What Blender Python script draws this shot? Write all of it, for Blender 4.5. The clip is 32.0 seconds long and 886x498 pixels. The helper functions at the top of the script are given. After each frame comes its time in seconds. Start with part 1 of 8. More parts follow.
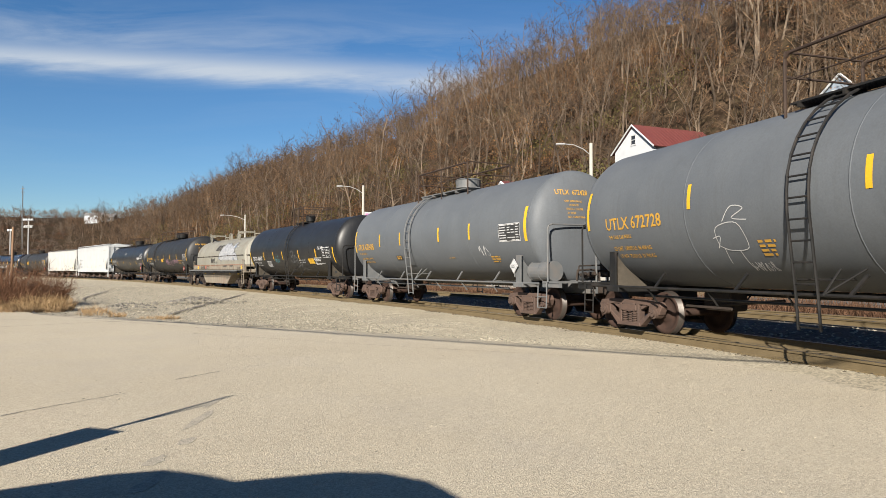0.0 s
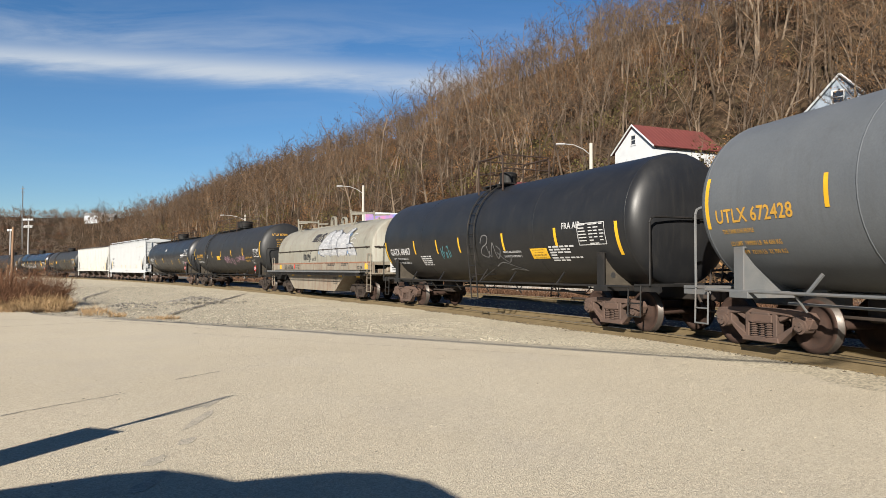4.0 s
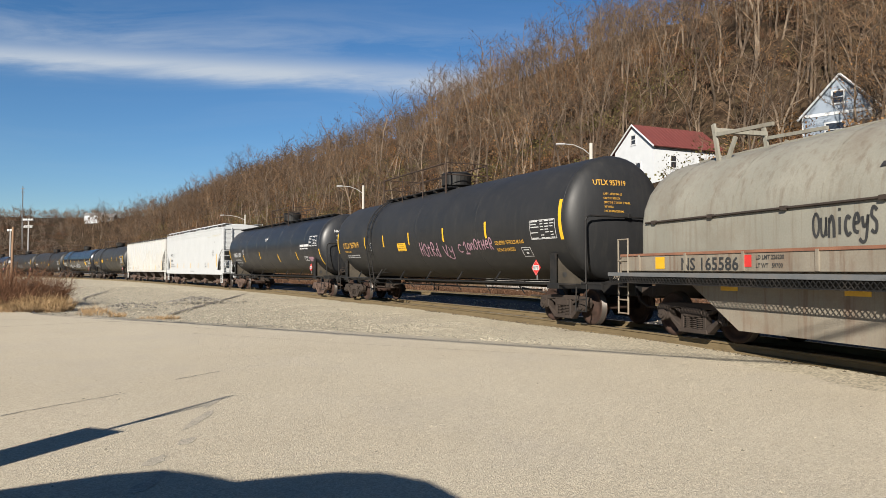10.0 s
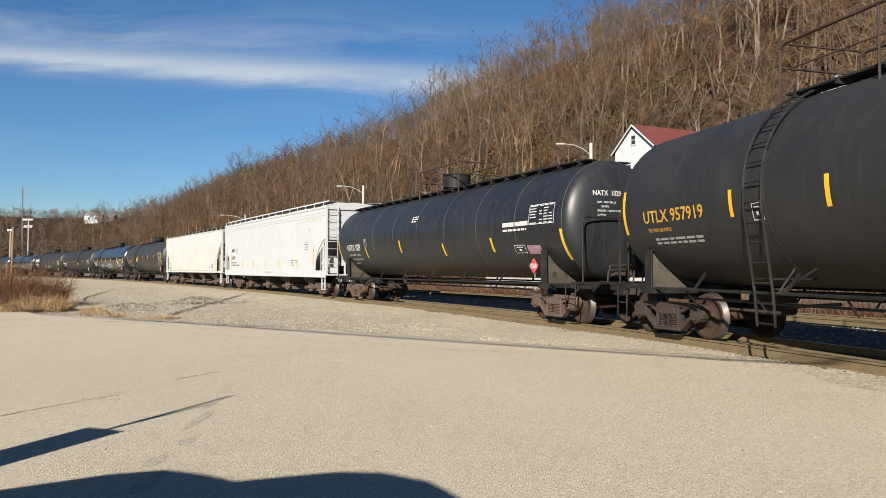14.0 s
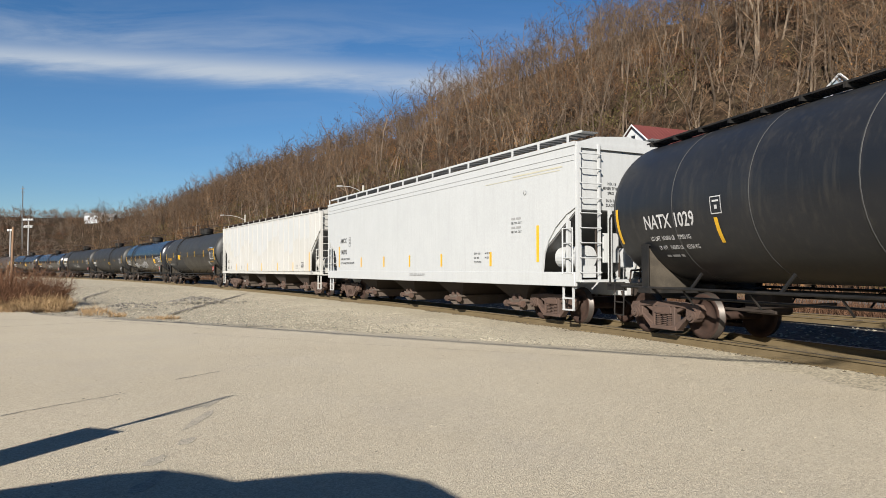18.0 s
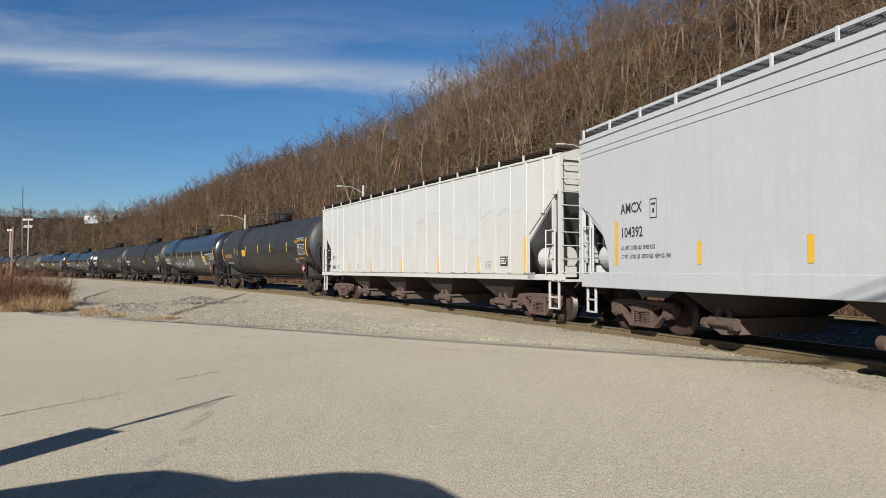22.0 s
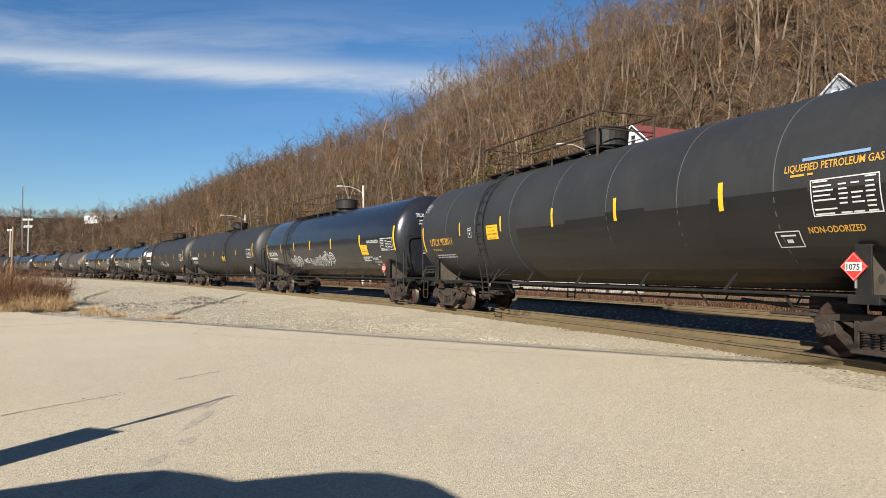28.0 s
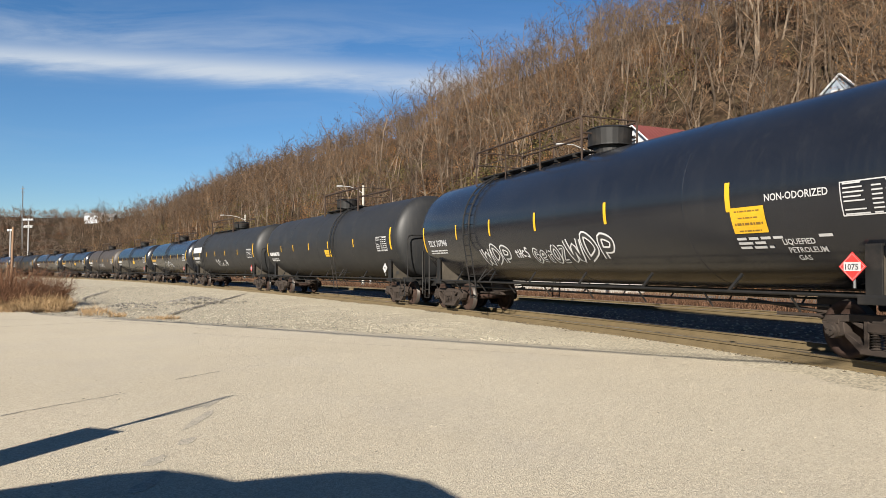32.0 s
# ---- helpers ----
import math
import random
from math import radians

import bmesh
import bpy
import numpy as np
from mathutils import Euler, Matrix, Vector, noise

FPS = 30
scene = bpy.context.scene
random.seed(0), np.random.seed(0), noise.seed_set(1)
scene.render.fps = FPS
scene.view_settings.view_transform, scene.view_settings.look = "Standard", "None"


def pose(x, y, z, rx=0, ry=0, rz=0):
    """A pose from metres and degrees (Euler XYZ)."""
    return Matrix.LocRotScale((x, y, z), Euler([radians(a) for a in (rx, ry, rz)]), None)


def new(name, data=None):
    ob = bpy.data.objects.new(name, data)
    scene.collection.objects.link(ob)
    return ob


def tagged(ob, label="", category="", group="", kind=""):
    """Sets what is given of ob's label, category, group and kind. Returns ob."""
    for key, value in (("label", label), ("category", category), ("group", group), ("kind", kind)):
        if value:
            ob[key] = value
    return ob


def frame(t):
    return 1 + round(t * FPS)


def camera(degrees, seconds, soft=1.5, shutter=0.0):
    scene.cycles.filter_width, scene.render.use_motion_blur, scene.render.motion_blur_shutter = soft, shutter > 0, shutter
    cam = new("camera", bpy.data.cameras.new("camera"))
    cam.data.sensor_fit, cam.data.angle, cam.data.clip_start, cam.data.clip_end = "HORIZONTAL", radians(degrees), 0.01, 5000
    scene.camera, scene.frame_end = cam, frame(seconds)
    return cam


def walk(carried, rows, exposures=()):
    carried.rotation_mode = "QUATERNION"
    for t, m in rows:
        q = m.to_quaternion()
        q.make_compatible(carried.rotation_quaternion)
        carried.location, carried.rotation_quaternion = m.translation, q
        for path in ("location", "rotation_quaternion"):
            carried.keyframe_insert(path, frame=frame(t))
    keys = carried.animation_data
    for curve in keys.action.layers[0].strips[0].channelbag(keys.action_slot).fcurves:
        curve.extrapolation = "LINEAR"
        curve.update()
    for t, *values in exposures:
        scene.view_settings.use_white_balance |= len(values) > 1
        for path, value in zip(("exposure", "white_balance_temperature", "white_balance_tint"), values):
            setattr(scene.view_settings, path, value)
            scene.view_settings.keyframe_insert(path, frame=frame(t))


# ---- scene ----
cam = camera(65.0, 32.0, soft=0.5)
EYE_Z = 1.414
walk(cam, [(0.0, pose(0, 0, EYE_Z, 91.65, 0, 0)), (32.0, pose(0, 0, EYE_Z, 91.65, 0, 0))],
     exposures=[(0.0, 1.41, 6500, 10), (6.0, 1.39, 6500, 10), (9.0, 1.3, 6480, 10), (12.0, 1.36, 6500, 10), (14.5, 1.37, 6500, 10), (16.0, 1.46, 6500, 10), (17.0, 1.4, 6450, 10), (18.5, 1.15, 6280, 10), (20.0, 1.05, 6150, 10), (22.0, 1.04, 6130, 10), (24.5, 1.05, 6130, 10), (25.5, 1.18, 6200, 10), (27.2, 1.44, 6480, 10), (32.0, 1.48, 6500, 10)])

# ---------------- light ----------------
SUN_AZ = radians(20.0)      # the shadows fall this far to the right of straight ahead
SUN_EL = radians(25.5)
sun_way = Vector((math.sin(SUN_AZ) * math.cos(SUN_EL), math.cos(SUN_AZ) * math.cos(SUN_EL), -math.sin(SUN_EL)))
sun = new("sun", bpy.data.lights.new("sun", "SUN"))
sun.data.energy, sun.data.angle, sun.data.color = 5.0, radians(0.55), (1.0, 0.925, 0.81)
sun.matrix_world = sun_way.to_track_quat("-Z", "Y").to_matrix().to_4x4()


def make_world():
    world = bpy.data.worlds.new("sky")
    scene.world = world
    world.use_nodes = True
    nt = world.node_tree
    nt.nodes.clear()
    n, l = nt.nodes, nt.links
    out = n.new("ShaderNodeOutputWorld")
    bg = n.new("ShaderNodeBackground")
    sky = n.new("ShaderNodeTexSky")
    sky.sky_type, sky.sun_disc = "NISHITA", False
    sky.sun_elevation, sky.sun_rotation = SUN_EL, SUN_AZ + math.pi
    sky.altitude, sky.air_density, sky.dust_density, sky.ozone_density = 250, 1.0, 0.25, 3.0
    bg.inputs["Strength"].default_value = 0.05
    tc = n.new("ShaderNodeTexCoord")
    sep = n.new("ShaderNodeSeparateXYZ")
    l.new(tc.outputs["Generated"], sep.inputs[0])

    def m(op, a, b=None, c=None):
        nd = n.new("ShaderNodeMath")
        nd.operation = op
        for i, v in enumerate((a, b, c)):
            if v is None:
                continue
            if isinstance(v, (int, float)):
                nd.inputs[i].default_value = v
            else:
                l.new(v, nd.inputs[i])
        return nd.outputs[0]
    # the sky as seen on a plane one unit ahead: s to the right, e up
    yy = m("MAXIMUM", sep.outputs["Y"], 0.05)
    s = m("DIVIDE", sep.outputs["X"], yy)
    e = m("DIVIDE", sep.outputs["Z"], yy)
    comb = n.new("ShaderNodeCombineXYZ")
    l.new(m("MULTIPLY", s, 1.0), comb.inputs[0])
    l.new(m("MULTIPLY", e, 7.0), comb.inputs[1])
    wisps = n.new("ShaderNodeTexNoise")
    wisps.inputs["Scale"].default_value, wisps.inputs["Detail"].default_value = 2.6, 9
    wisps.inputs["Roughness"].default_value, wisps.inputs["Distortion"].default_value = 0.62, 0.5
    l.new(comb.outputs[0], wisps.inputs["Vector"])
    line = m("ADD", m("MULTIPLY", s, -0.06), 0.271)          # the long cloud sinks gently to the right
    wob = m("MULTIPLY_ADD", wisps.outputs["Fac"], 0.05, -0.025)
    d = m("SUBTRACT", m("ADD", e, wob), line)
    core = m("POWER", 2.718, m("MULTIPLY", m("MULTIPLY", d, d), -3600.0))
    veil_d = m("SUBTRACT", d, 0.035)
    veil = m("POWER", 2.718, m("MULTIPLY", m("MULTIPLY", veil_d, veil_d), -420.0))
    fade = m("SMOOTH_MIN", 1.0, m("MULTIPLY_ADD", s, -3.0, 1.25), 0.3)
    fade = m("MAXIMUM", fade, 0.0)
    veilm = m("MULTIPLY", veil, m("MAXIMUM", m("MULTIPLY_ADD", wisps.outputs["Fac"], 2.4, -0.85), 0.0))
    cloud = m("ADD", m("MULTIPLY", m("MULTIPLY", core, 0.7), m("MULTIPLY_ADD", wisps.outputs["Fac"], 1.3, 0.3)), m("MULTIPLY", veilm, 0.5))
    cloud = m("MULTIPLY", cloud, fade)
    high = m("MULTIPLY", m("MAXIMUM", m("MULTIPLY_ADD", wisps.outputs["Fac"], 1.6, -0.8), 0.0), 0.12)
    cloud = m("MINIMUM", m("ADD", cloud, high), 0.9)
    mix = n.new("ShaderNodeMix")
    mix.data_type = "RGBA"
    l.new(cloud, mix.inputs["Factor"])
    hsv = n.new("ShaderNodeHueSaturation")
    hsv.inputs["Saturation"].default_value, hsv.inputs["Value"].default_value = 1.2, 0.71
    l.new(sky.outputs[0], hsv.inputs["Color"])
    tint = n.new("ShaderNodeMix")
    tint.data_type, tint.blend_type = "RGBA", "MULTIPLY"
    tint.inputs["Factor"].default_value, tint.inputs["B"].default_value = 1.0, (0.9, 1.0, 1.1, 1)
    l.new(hsv.outputs[0], tint.inputs["A"])
    l.new(tint.outputs["Result"], mix.inputs["A"])
    mix.inputs["B"].default_value = (4.5, 5.0, 5.6, 1)
    l.new(mix.outputs["Result"], bg.inputs["Color"])
    l.new(bg.outputs[0], out.inputs["Surface"])


make_world()

# ---------------- materials ----------------


PAINT = 0.78        # all base colours share this level


def surface(name, c1, c2, scale=6.0, rough=0.7, metal=0.0, bump=0.15, fine=60.0, streak=None, grime=None, spec=0.5, spots=None, coat=0.0,
            per_object=0.0, stretch=(1, 1, 1), island=0.0, rough_var=0.15, cells=None):
    """Two colours mixed by a broad and a fine noise, with relief. streak: colour of vertical runs; grime: colour of blotches."""
    def tone(c):
        return tuple(v * PAINT for v in c[:3]) + tuple(c[3:])
    c1, c2 = tone(c1), tone(c2)
    streak, grime, spots = (tone(c) if c else c for c in (streak, grime, spots))
    mt = bpy.data.materials.new(name)
    mt.use_nodes = True
    nt = mt.node_tree
    n, l = nt.nodes, nt.links
    b = n["Principled BSDF"]
    tc = n.new("ShaderNodeTexCoord")
    mp = n.new("ShaderNodeMapping")
    mp.inputs["Scale"].default_value = stretch
    l.new(tc.outputs["Object"], mp.inputs["Vector"])

    def noi(sc, detail=5, rgh=0.6, src=None):
        t = n.new("ShaderNodeTexNoise")
        t.inputs["Scale"].default_value, t.inputs["Detail"].default_value, t.inputs["Roughness"].default_value = sc, detail, rgh
        l.new(src or mp.outputs[0], t.inputs["Vector"])
        return t.outputs["Fac"]

    def ramp(v, lo, hi):
        r = n.new("ShaderNodeMapRange")
        r.inputs["From Min"].default_value, r.inputs["From Max"].default_value = lo, hi
        l.new(v, r.inputs["Value"])
        return r.outputs[0]

    def mix(f, a, c, kind="MIX"):
        x = n.new("ShaderNodeMix")
        x.data_type, x.blend_type = "RGBA", kind
        if isinstance(f, float):
            x.inputs["Factor"].default_value = f
        else:
            l.new(f, x.inputs["Factor"])
        for k, v in (("A", a), ("B", c)):
            if isinstance(v, tuple):
                x.inputs[k].default_value = (*v, 1)
            else:
                l.new(v, x.inputs[k])
        return x.outputs["Result"]

    def mul(a, k):
        x = n.new("ShaderNodeMath")
        x.operation = "MULTIPLY"
        l.new(a, x.inputs[0])
        if isinstance(k, float):
            x.inputs[1].default_value = k
        else:
            l.new(k, x.inputs[1])
        return x.outputs[0]
    broad, grain = noi(scale), noi(fine, 4, 0.7)
    col = mix(ramp(broad, 0.36, 0.64), c1, c2)
    col = mix(mul(ramp(grain, 0.35, 0.7), 0.45), col, tuple(0.72 * v for v in c1))
    if grime:
        col = mix(mul(ramp(noi(scale * 0.45 + 0.15, 7, 0.7), 0.5, 0.72), grime[3]), col, tuple(grime[:3]))
    if streak:
        m2 = n.new("ShaderNodeMapping")
        m2.inputs["Scale"].default_value = (5.0, 5.0, 0.28)
        l.new(tc.outputs["Object"], m2.inputs["Vector"])
        col = mix(mul(ramp(noi(1.6, 6, 0.65, m2.outputs[0]), 0.5, 0.75), streak[3]), col, tuple(streak[:3]))
    if spots:
        v = n.new("ShaderNodeTexVoronoi")
        v.inputs["Scale"].default_value = spots[4]
        l.new(mp.outputs[0], v.inputs["Vector"])
        col = mix(mul(ramp(v.outputs["Distance"], 0.42, 0.1), spots[3]), col, tuple(spots[:3]))
    if cells:
        v = n.new("ShaderNodeTexVoronoi")
        v.inputs["Scale"].default_value = cells[0]
        l.new(mp.outputs[0], v.inputs["Vector"])
        sp = n.new("ShaderNodeSeparateColor")
        l.new(v.outputs["Color"], sp.inputs[0])
        r = n.new("ShaderNodeMapRange")
        r.inputs["To Min"].default_value, r.inputs["To Max"].default_value = 1 - cells[1], 1 + cells[1]
        l.new(sp.outputs[0], r.inputs["Value"])
        h = n.new("ShaderNodeHueSaturation")
        l.new(r.outputs[0], h.inputs["Value"])
        l.new(col, h.inputs["Color"])
        col = h.outputs[0]
    if per_object or island:
        if per_object:
            oi = n.new("ShaderNodeObjectInfo")
            rnd = oi.outputs["Random"]
        else:
            g = n.new("ShaderNodeNewGeometry")
            rnd = g.outputs["Random Per Island"]
        h = n.new("ShaderNodeHueSaturation")
        r = n.new("ShaderNodeMapRange")
        k = per_object or island
        r.inputs["To Min"].default_value, r.inputs["To Max"].default_value = 1 - k, 1 + k
        l.new(rnd, r.inputs["Value"])
        l.new(r.outputs[0], h.inputs["Value"])
        l.new(col, h.inputs["Color"])
        col = h.outputs[0]
    l.new(col, b.inputs["Base Color"])
    rr = n.new("ShaderNodeMapRange")
    rr.inputs["To Min"].default_value, rr.inputs["To Max"].default_value = max(rough - rough_var, 0.03), min(rough + rough_var, 1)
    l.new(broad, rr.inputs["Value"])
    l.new(rr.outputs[0], b.inputs["Roughness"])
    b.inputs["Metallic"].default_value = metal
    b.inputs["Specular IOR Level"].default_value = spec
    b.inputs["Coat Weight"].default_value = coat
    b.inputs["Coat Roughness"].default_value = 0.12
    if bump:
        bp = n.new("ShaderNodeBump")
        bp.inputs["Strength"].default_value, bp.inputs["Distance"].default_value = bump, 0.02
        l.new(grain, bp.inputs["Height"])
        l.new(bp.outputs[0], b.inputs["Normal"])
    return mt


M = {}
M["gray_tank"] = surface("gray tank paint", (0.096, 0.105, 0.116), (0.113, 0.123, 0.134), 0.7, 0.55, bump=0.03, fine=30, streak=(0.07, 0.07, 0.07, 0.3), grime=(0.13, 0.135, 0.14, 0.3), spec=0.2)
M["black_tank"] = surface("matt black tank paint", (0.012, 0.0125, 0.014), (0.017, 0.0175, 0.019), 0.7, 0.45, bump=0.03, fine=30, spec=0.3, streak=(0.035, 0.033, 0.03, 0.3), grime=(0.03, 0.029, 0.027, 0.35))
M["worn_tank"] = surface("dusty black tank paint", (0.016, 0.0165, 0.0175), (0.021, 0.021, 0.022), 0.6, 0.55, bump=0.03, fine=30, spec=0.3, streak=(0.045, 0.042, 0.037, 0.35), grime=(0.04, 0.037, 0.034, 0.4))
M["faded_tank"] = surface("faded charcoal tank paint", (0.021, 0.022, 0.0235), (0.028, 0.029, 0.03), 0.6, 0.55, bump=0.03, fine=30, spec=0.3, streak=(0.042, 0.039, 0.035, 0.35), grime=(0.022, 0.021, 0.02, 0.4))
M["weathered_tank"] = surface("weathered blue-black tank paint", (0.012, 0.0135, 0.017), (0.018, 0.0195, 0.023), 0.5, 0.42, bump=0.03, fine=30, spec=0.35, streak=(0.05, 0.046, 0.04, 0.45), grime=(0.034, 0.032, 0.029, 0.45))
M["seam_dust"] = surface("dusty weld bead", (0.045, 0.045, 0.045), (0.033, 0.033, 0.033), 3.0, 0.7, bump=0.05)
M["gloss_tank"] = surface("glossy black tank paint", (0.010, 0.0115, 0.016), (0.014, 0.0155, 0.02), 0.7, 0.24, bump=0.012, fine=20, streak=(0.03, 0.03, 0.03, 0.25), spec=0.5, coat=0.1, rough_var=0.07)
M["brown_tank"] = surface("sooty brown tank paint", (0.045, 0.035, 0.028), (0.033, 0.027, 0.023), 0.7, 0.6, bump=0.03, fine=30, streak=(0.02, 0.02, 0.02, 0.5))
M["black_iron"] = surface("black painted iron", (0.01, 0.01, 0.01), (0.017, 0.0155, 0.0145), 3.0, 0.6, bump=0.1, fine=50, spec=0.25, grime=(0.045, 0.035, 0.028, 0.45))
M["gray_iron"] = surface("gray painted iron", (0.10, 0.106, 0.11), (0.13, 0.13, 0.13), 3.0, 0.6, bump=0.08, fine=50, grime=(0.13, 0.09, 0.06, 0.4))
M["brown_iron"] = surface("rust brown painted iron", (0.03, 0.019, 0.014), (0.05, 0.032, 0.023), 3.0, 0.7, bump=0.1, fine=50, spec=0.25)
M["rust_iron"] = surface("rusty cast steel", (0.058, 0.036, 0.027), (0.105, 0.06, 0.042), 4.0, 0.85, bump=0.25, fine=70, grime=(0.035, 0.028, 0.024, 0.75))
M["dark_truck"] = surface("grimy cast steel", (0.026, 0.019, 0.015), (0.048, 0.034, 0.026), 4.0, 0.85, bump=0.25, fine=70, grime=(0.02, 0.018, 0.016, 0.7), spec=0.3)
M["saddle_dust"] = surface("dusty black iron", (0.05, 0.043, 0.034), (0.085, 0.072, 0.056), 2.0, 0.8, bump=0.1, fine=50, spec=0.15, grime=(0.02, 0.018, 0.016, 0.7))
M["wheel"] = surface("brown wheel steel", (0.05, 0.029, 0.022), (0.032, 0.021, 0.017), 5.0, 0.8, bump=0.15, fine=60, spec=0.15)
M["tread"] = surface("worn wheel tread", (0.07, 0.058, 0.05), (0.05, 0.042, 0.036), 9.0, 0.45, 0.5, bump=0.05)
M["white_hopper"] = surface("white hopper paint", (0.445, 0.457, 0.462), (0.415, 0.428, 0.434), 0.6, 0.5, bump=0.004, fine=25, streak=(0.36, 0.37, 0.37, 0.8))
M["cream_hopper"] = surface("weathered white hopper paint", (0.425, 0.421, 0.4), (0.45, 0.448, 0.432), 0.5, 0.6, bump=0.03, fine=25, streak=(0.33, 0.31, 0.27, 0.5), grime=(0.42, 0.38, 0.3, 0.4))
M["patch_gray"] = surface("gray touch up paint", (0.415, 0.425, 0.426), (0.435, 0.443, 0.442), 0.8, 0.55, bump=0.02)
M["beige_steel"] = surface("faded beige coil hood", (0.205, 0.198, 0.163), (0.24, 0.23, 0.19), 0.9, 0.6, bump=0.05, fine=30, streak=(0.11, 0.075, 0.05, 0.65), grime=(0.14, 0.105, 0.072, 0.65))
M["rust_beige"] = surface("rust stained beige steel", (0.19, 0.165, 0.127), (0.225, 0.198, 0.155), 1.2, 0.7, bump=0.06, fine=30, streak=(0.11, 0.055, 0.03, 0.9), grime=(0.15, 0.088, 0.055, 0.7))
M["gate_rust"] = surface("rusty cast gate", (0.075, 0.056, 0.043), (0.13, 0.104, 0.084), 3.0, 0.85, bump=0.2, fine=60, grime=(0.07, 0.04, 0.028, 0.7))
M["rust_red"] = surface("rust red steel", (0.17, 0.07, 0.04), (0.24, 0.11, 0.06), 3.0, 0.85, bump=0.2)
M["yellow"] = surface("yellow reflective tape", (0.62, 0.35, 0.012), (0.68, 0.4, 0.02), 3.0, 0.45, bump=0.02, fine=40)
M["white"] = surface("white stencil paint", (0.5, 0.5, 0.5), (0.42, 0.42, 0.42), 6.0, 0.6, bump=0.02)
M["orange"] = surface("yellow stencil paint", (0.5, 0.27, 0.03), (0.42, 0.23, 0.035), 6.0, 0.6, bump=0.02)
M["black"] = surface("black stencil paint", (0.02, 0.02, 0.02), (0.035, 0.035, 0.035), 6.0, 0.6, bump=0.02)
M["red"] = surface("red placard", (0.55, 0.03, 0.025), (0.48, 0.03, 0.025), 5.0, 0.5, bump=0.02)
M["pink"] = surface("pink spray paint", (0.32, 0.19, 0.23), (0.2, 0.11, 0.145), 5.0, 0.7, bump=0.02)
M["teal"] = surface("faded teal spray paint", (0.05, 0.17, 0.2), (0.07, 0.2, 0.22), 5.0, 0.7, bump=0.02)
M["blue_spray"] = surface("light blue spray paint", (0.13, 0.23, 0.4), (0.19, 0.29, 0.44), 1.5, 0.7, bump=0.02)
M["silver_spray"] = surface("silver white spray paint", (0.24, 0.245, 0.255), (0.4, 0.405, 0.415), 3.2, 0.5, bump=0.02, stretch=(1, 1, 4))
M["rail_side"] = surface("rusty rail", (0.108, 0.077, 0.035), (0.135, 0.098, 0.047), 3.0, 0.8, bump=0.15)
M["rail_top"] = surface("worn rail head", (0.33, 0.3, 0.27), (0.42, 0.4, 0.38), 2.0, 0.32, 0.9, bump=0.03)
M["tie"] = surface("weathered tie wood", (0.10, 0.075, 0.055), (0.15, 0.12, 0.09), 4.0, 0.9, bump=0.4, stretch=(1, 6, 6), per_object=0.2)
M["ballast"] = surface("pale limestone gravel", (0.36, 0.312, 0.222), (0.425, 0.372, 0.27), 0.35, 0.95, bump=1.0, fine=16, grime=(0.29, 0.255, 0.2, 0.6), cells=(30.0, 0.42))
M["stone"] = surface("limestone pieces", (0.19, 0.168, 0.125), (0.31, 0.277, 0.21), 3.0, 0.95, bump=0.3, fine=40, island=0.6)
M["brown_bed"] = surface("rusty brown track bed", (0.15, 0.105, 0.042), (0.19, 0.135, 0.058), 0.9, 0.95, bump=0.8, fine=20, cells=(24.0, 0.35), grime=(0.105, 0.072, 0.034, 0.6))
# Dark stone, its colour lowered again to deepen the train's shadow on it.
M["dark_ballast"] = surface("dark crushed stone", (0.06, 0.056, 0.054), (0.1, 0.094, 0.085), 0.3, 0.95, bump=1.0, fine=16, grime=(0.15, 0.12, 0.085, 0.5), cells=(15.0, 0.6), spec=0.15)
M["asphalt"] = surface("sun bleached asphalt", (0.48, 0.418, 0.313), (0.53, 0.466, 0.356), 0.16, 0.95, bump=0.7, fine=60, grime=(0.43, 0.385, 0.315, 0.7), spec=0.15, cells=(70.0, 0.17), spots=(0.3, 0.265, 0.21, 0.4, 26.0))
M["soil"] = surface("dry earth and grass", (0.16, 0.115, 0.07), (0.23, 0.175, 0.11), 0.25, 1.0, bump=0.6, fine=6, grime=(0.11, 0.085, 0.05, 0.6), spec=0.1)
# Litter colour taken down so the gaps between trees look shaded.
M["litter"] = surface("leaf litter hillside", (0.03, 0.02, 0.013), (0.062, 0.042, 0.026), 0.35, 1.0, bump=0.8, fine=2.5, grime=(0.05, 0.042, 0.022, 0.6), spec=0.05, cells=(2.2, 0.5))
M["bark"] = surface("gray brown bark", (0.05, 0.037, 0.028), (0.205, 0.158, 0.115), 0.17, 0.95, bump=0.3, fine=12, island=0.2, spec=0.1)
# Grayer, and darker than the near twigs: the woods' own shade in the colour.
M["gray_twig"] = surface("shade-darkened gray brown twigs", (0.035, 0.025, 0.019), (0.15, 0.1, 0.064), 0.13, 0.95, bump=0.0, fine=3, island=0.3, spec=0.1)
# Lighter tan copy for the near slope, which faces the sun.
M["twig"] = surface("bare brown twigs", (0.055, 0.035, 0.022), (0.2, 0.128, 0.074), 0.15, 0.95, bump=0.0, fine=3, island=0.35, spec=0.1)
# Paler than the other twigs: distance haze put into the colour.
M["hazed_twig"] = surface("haze-paled brown twigs", (0.12, 0.095, 0.075), (0.19, 0.14, 0.1), 0.03, 0.95, bump=0.0, fine=3, island=0.3, spec=0.1)
M["russet"] = surface("clinging russet leaves", (0.13, 0.069, 0.029), (0.185, 0.104, 0.047), 0.2, 0.95, bump=0.0, fine=3, island=0.4, spec=0.1)
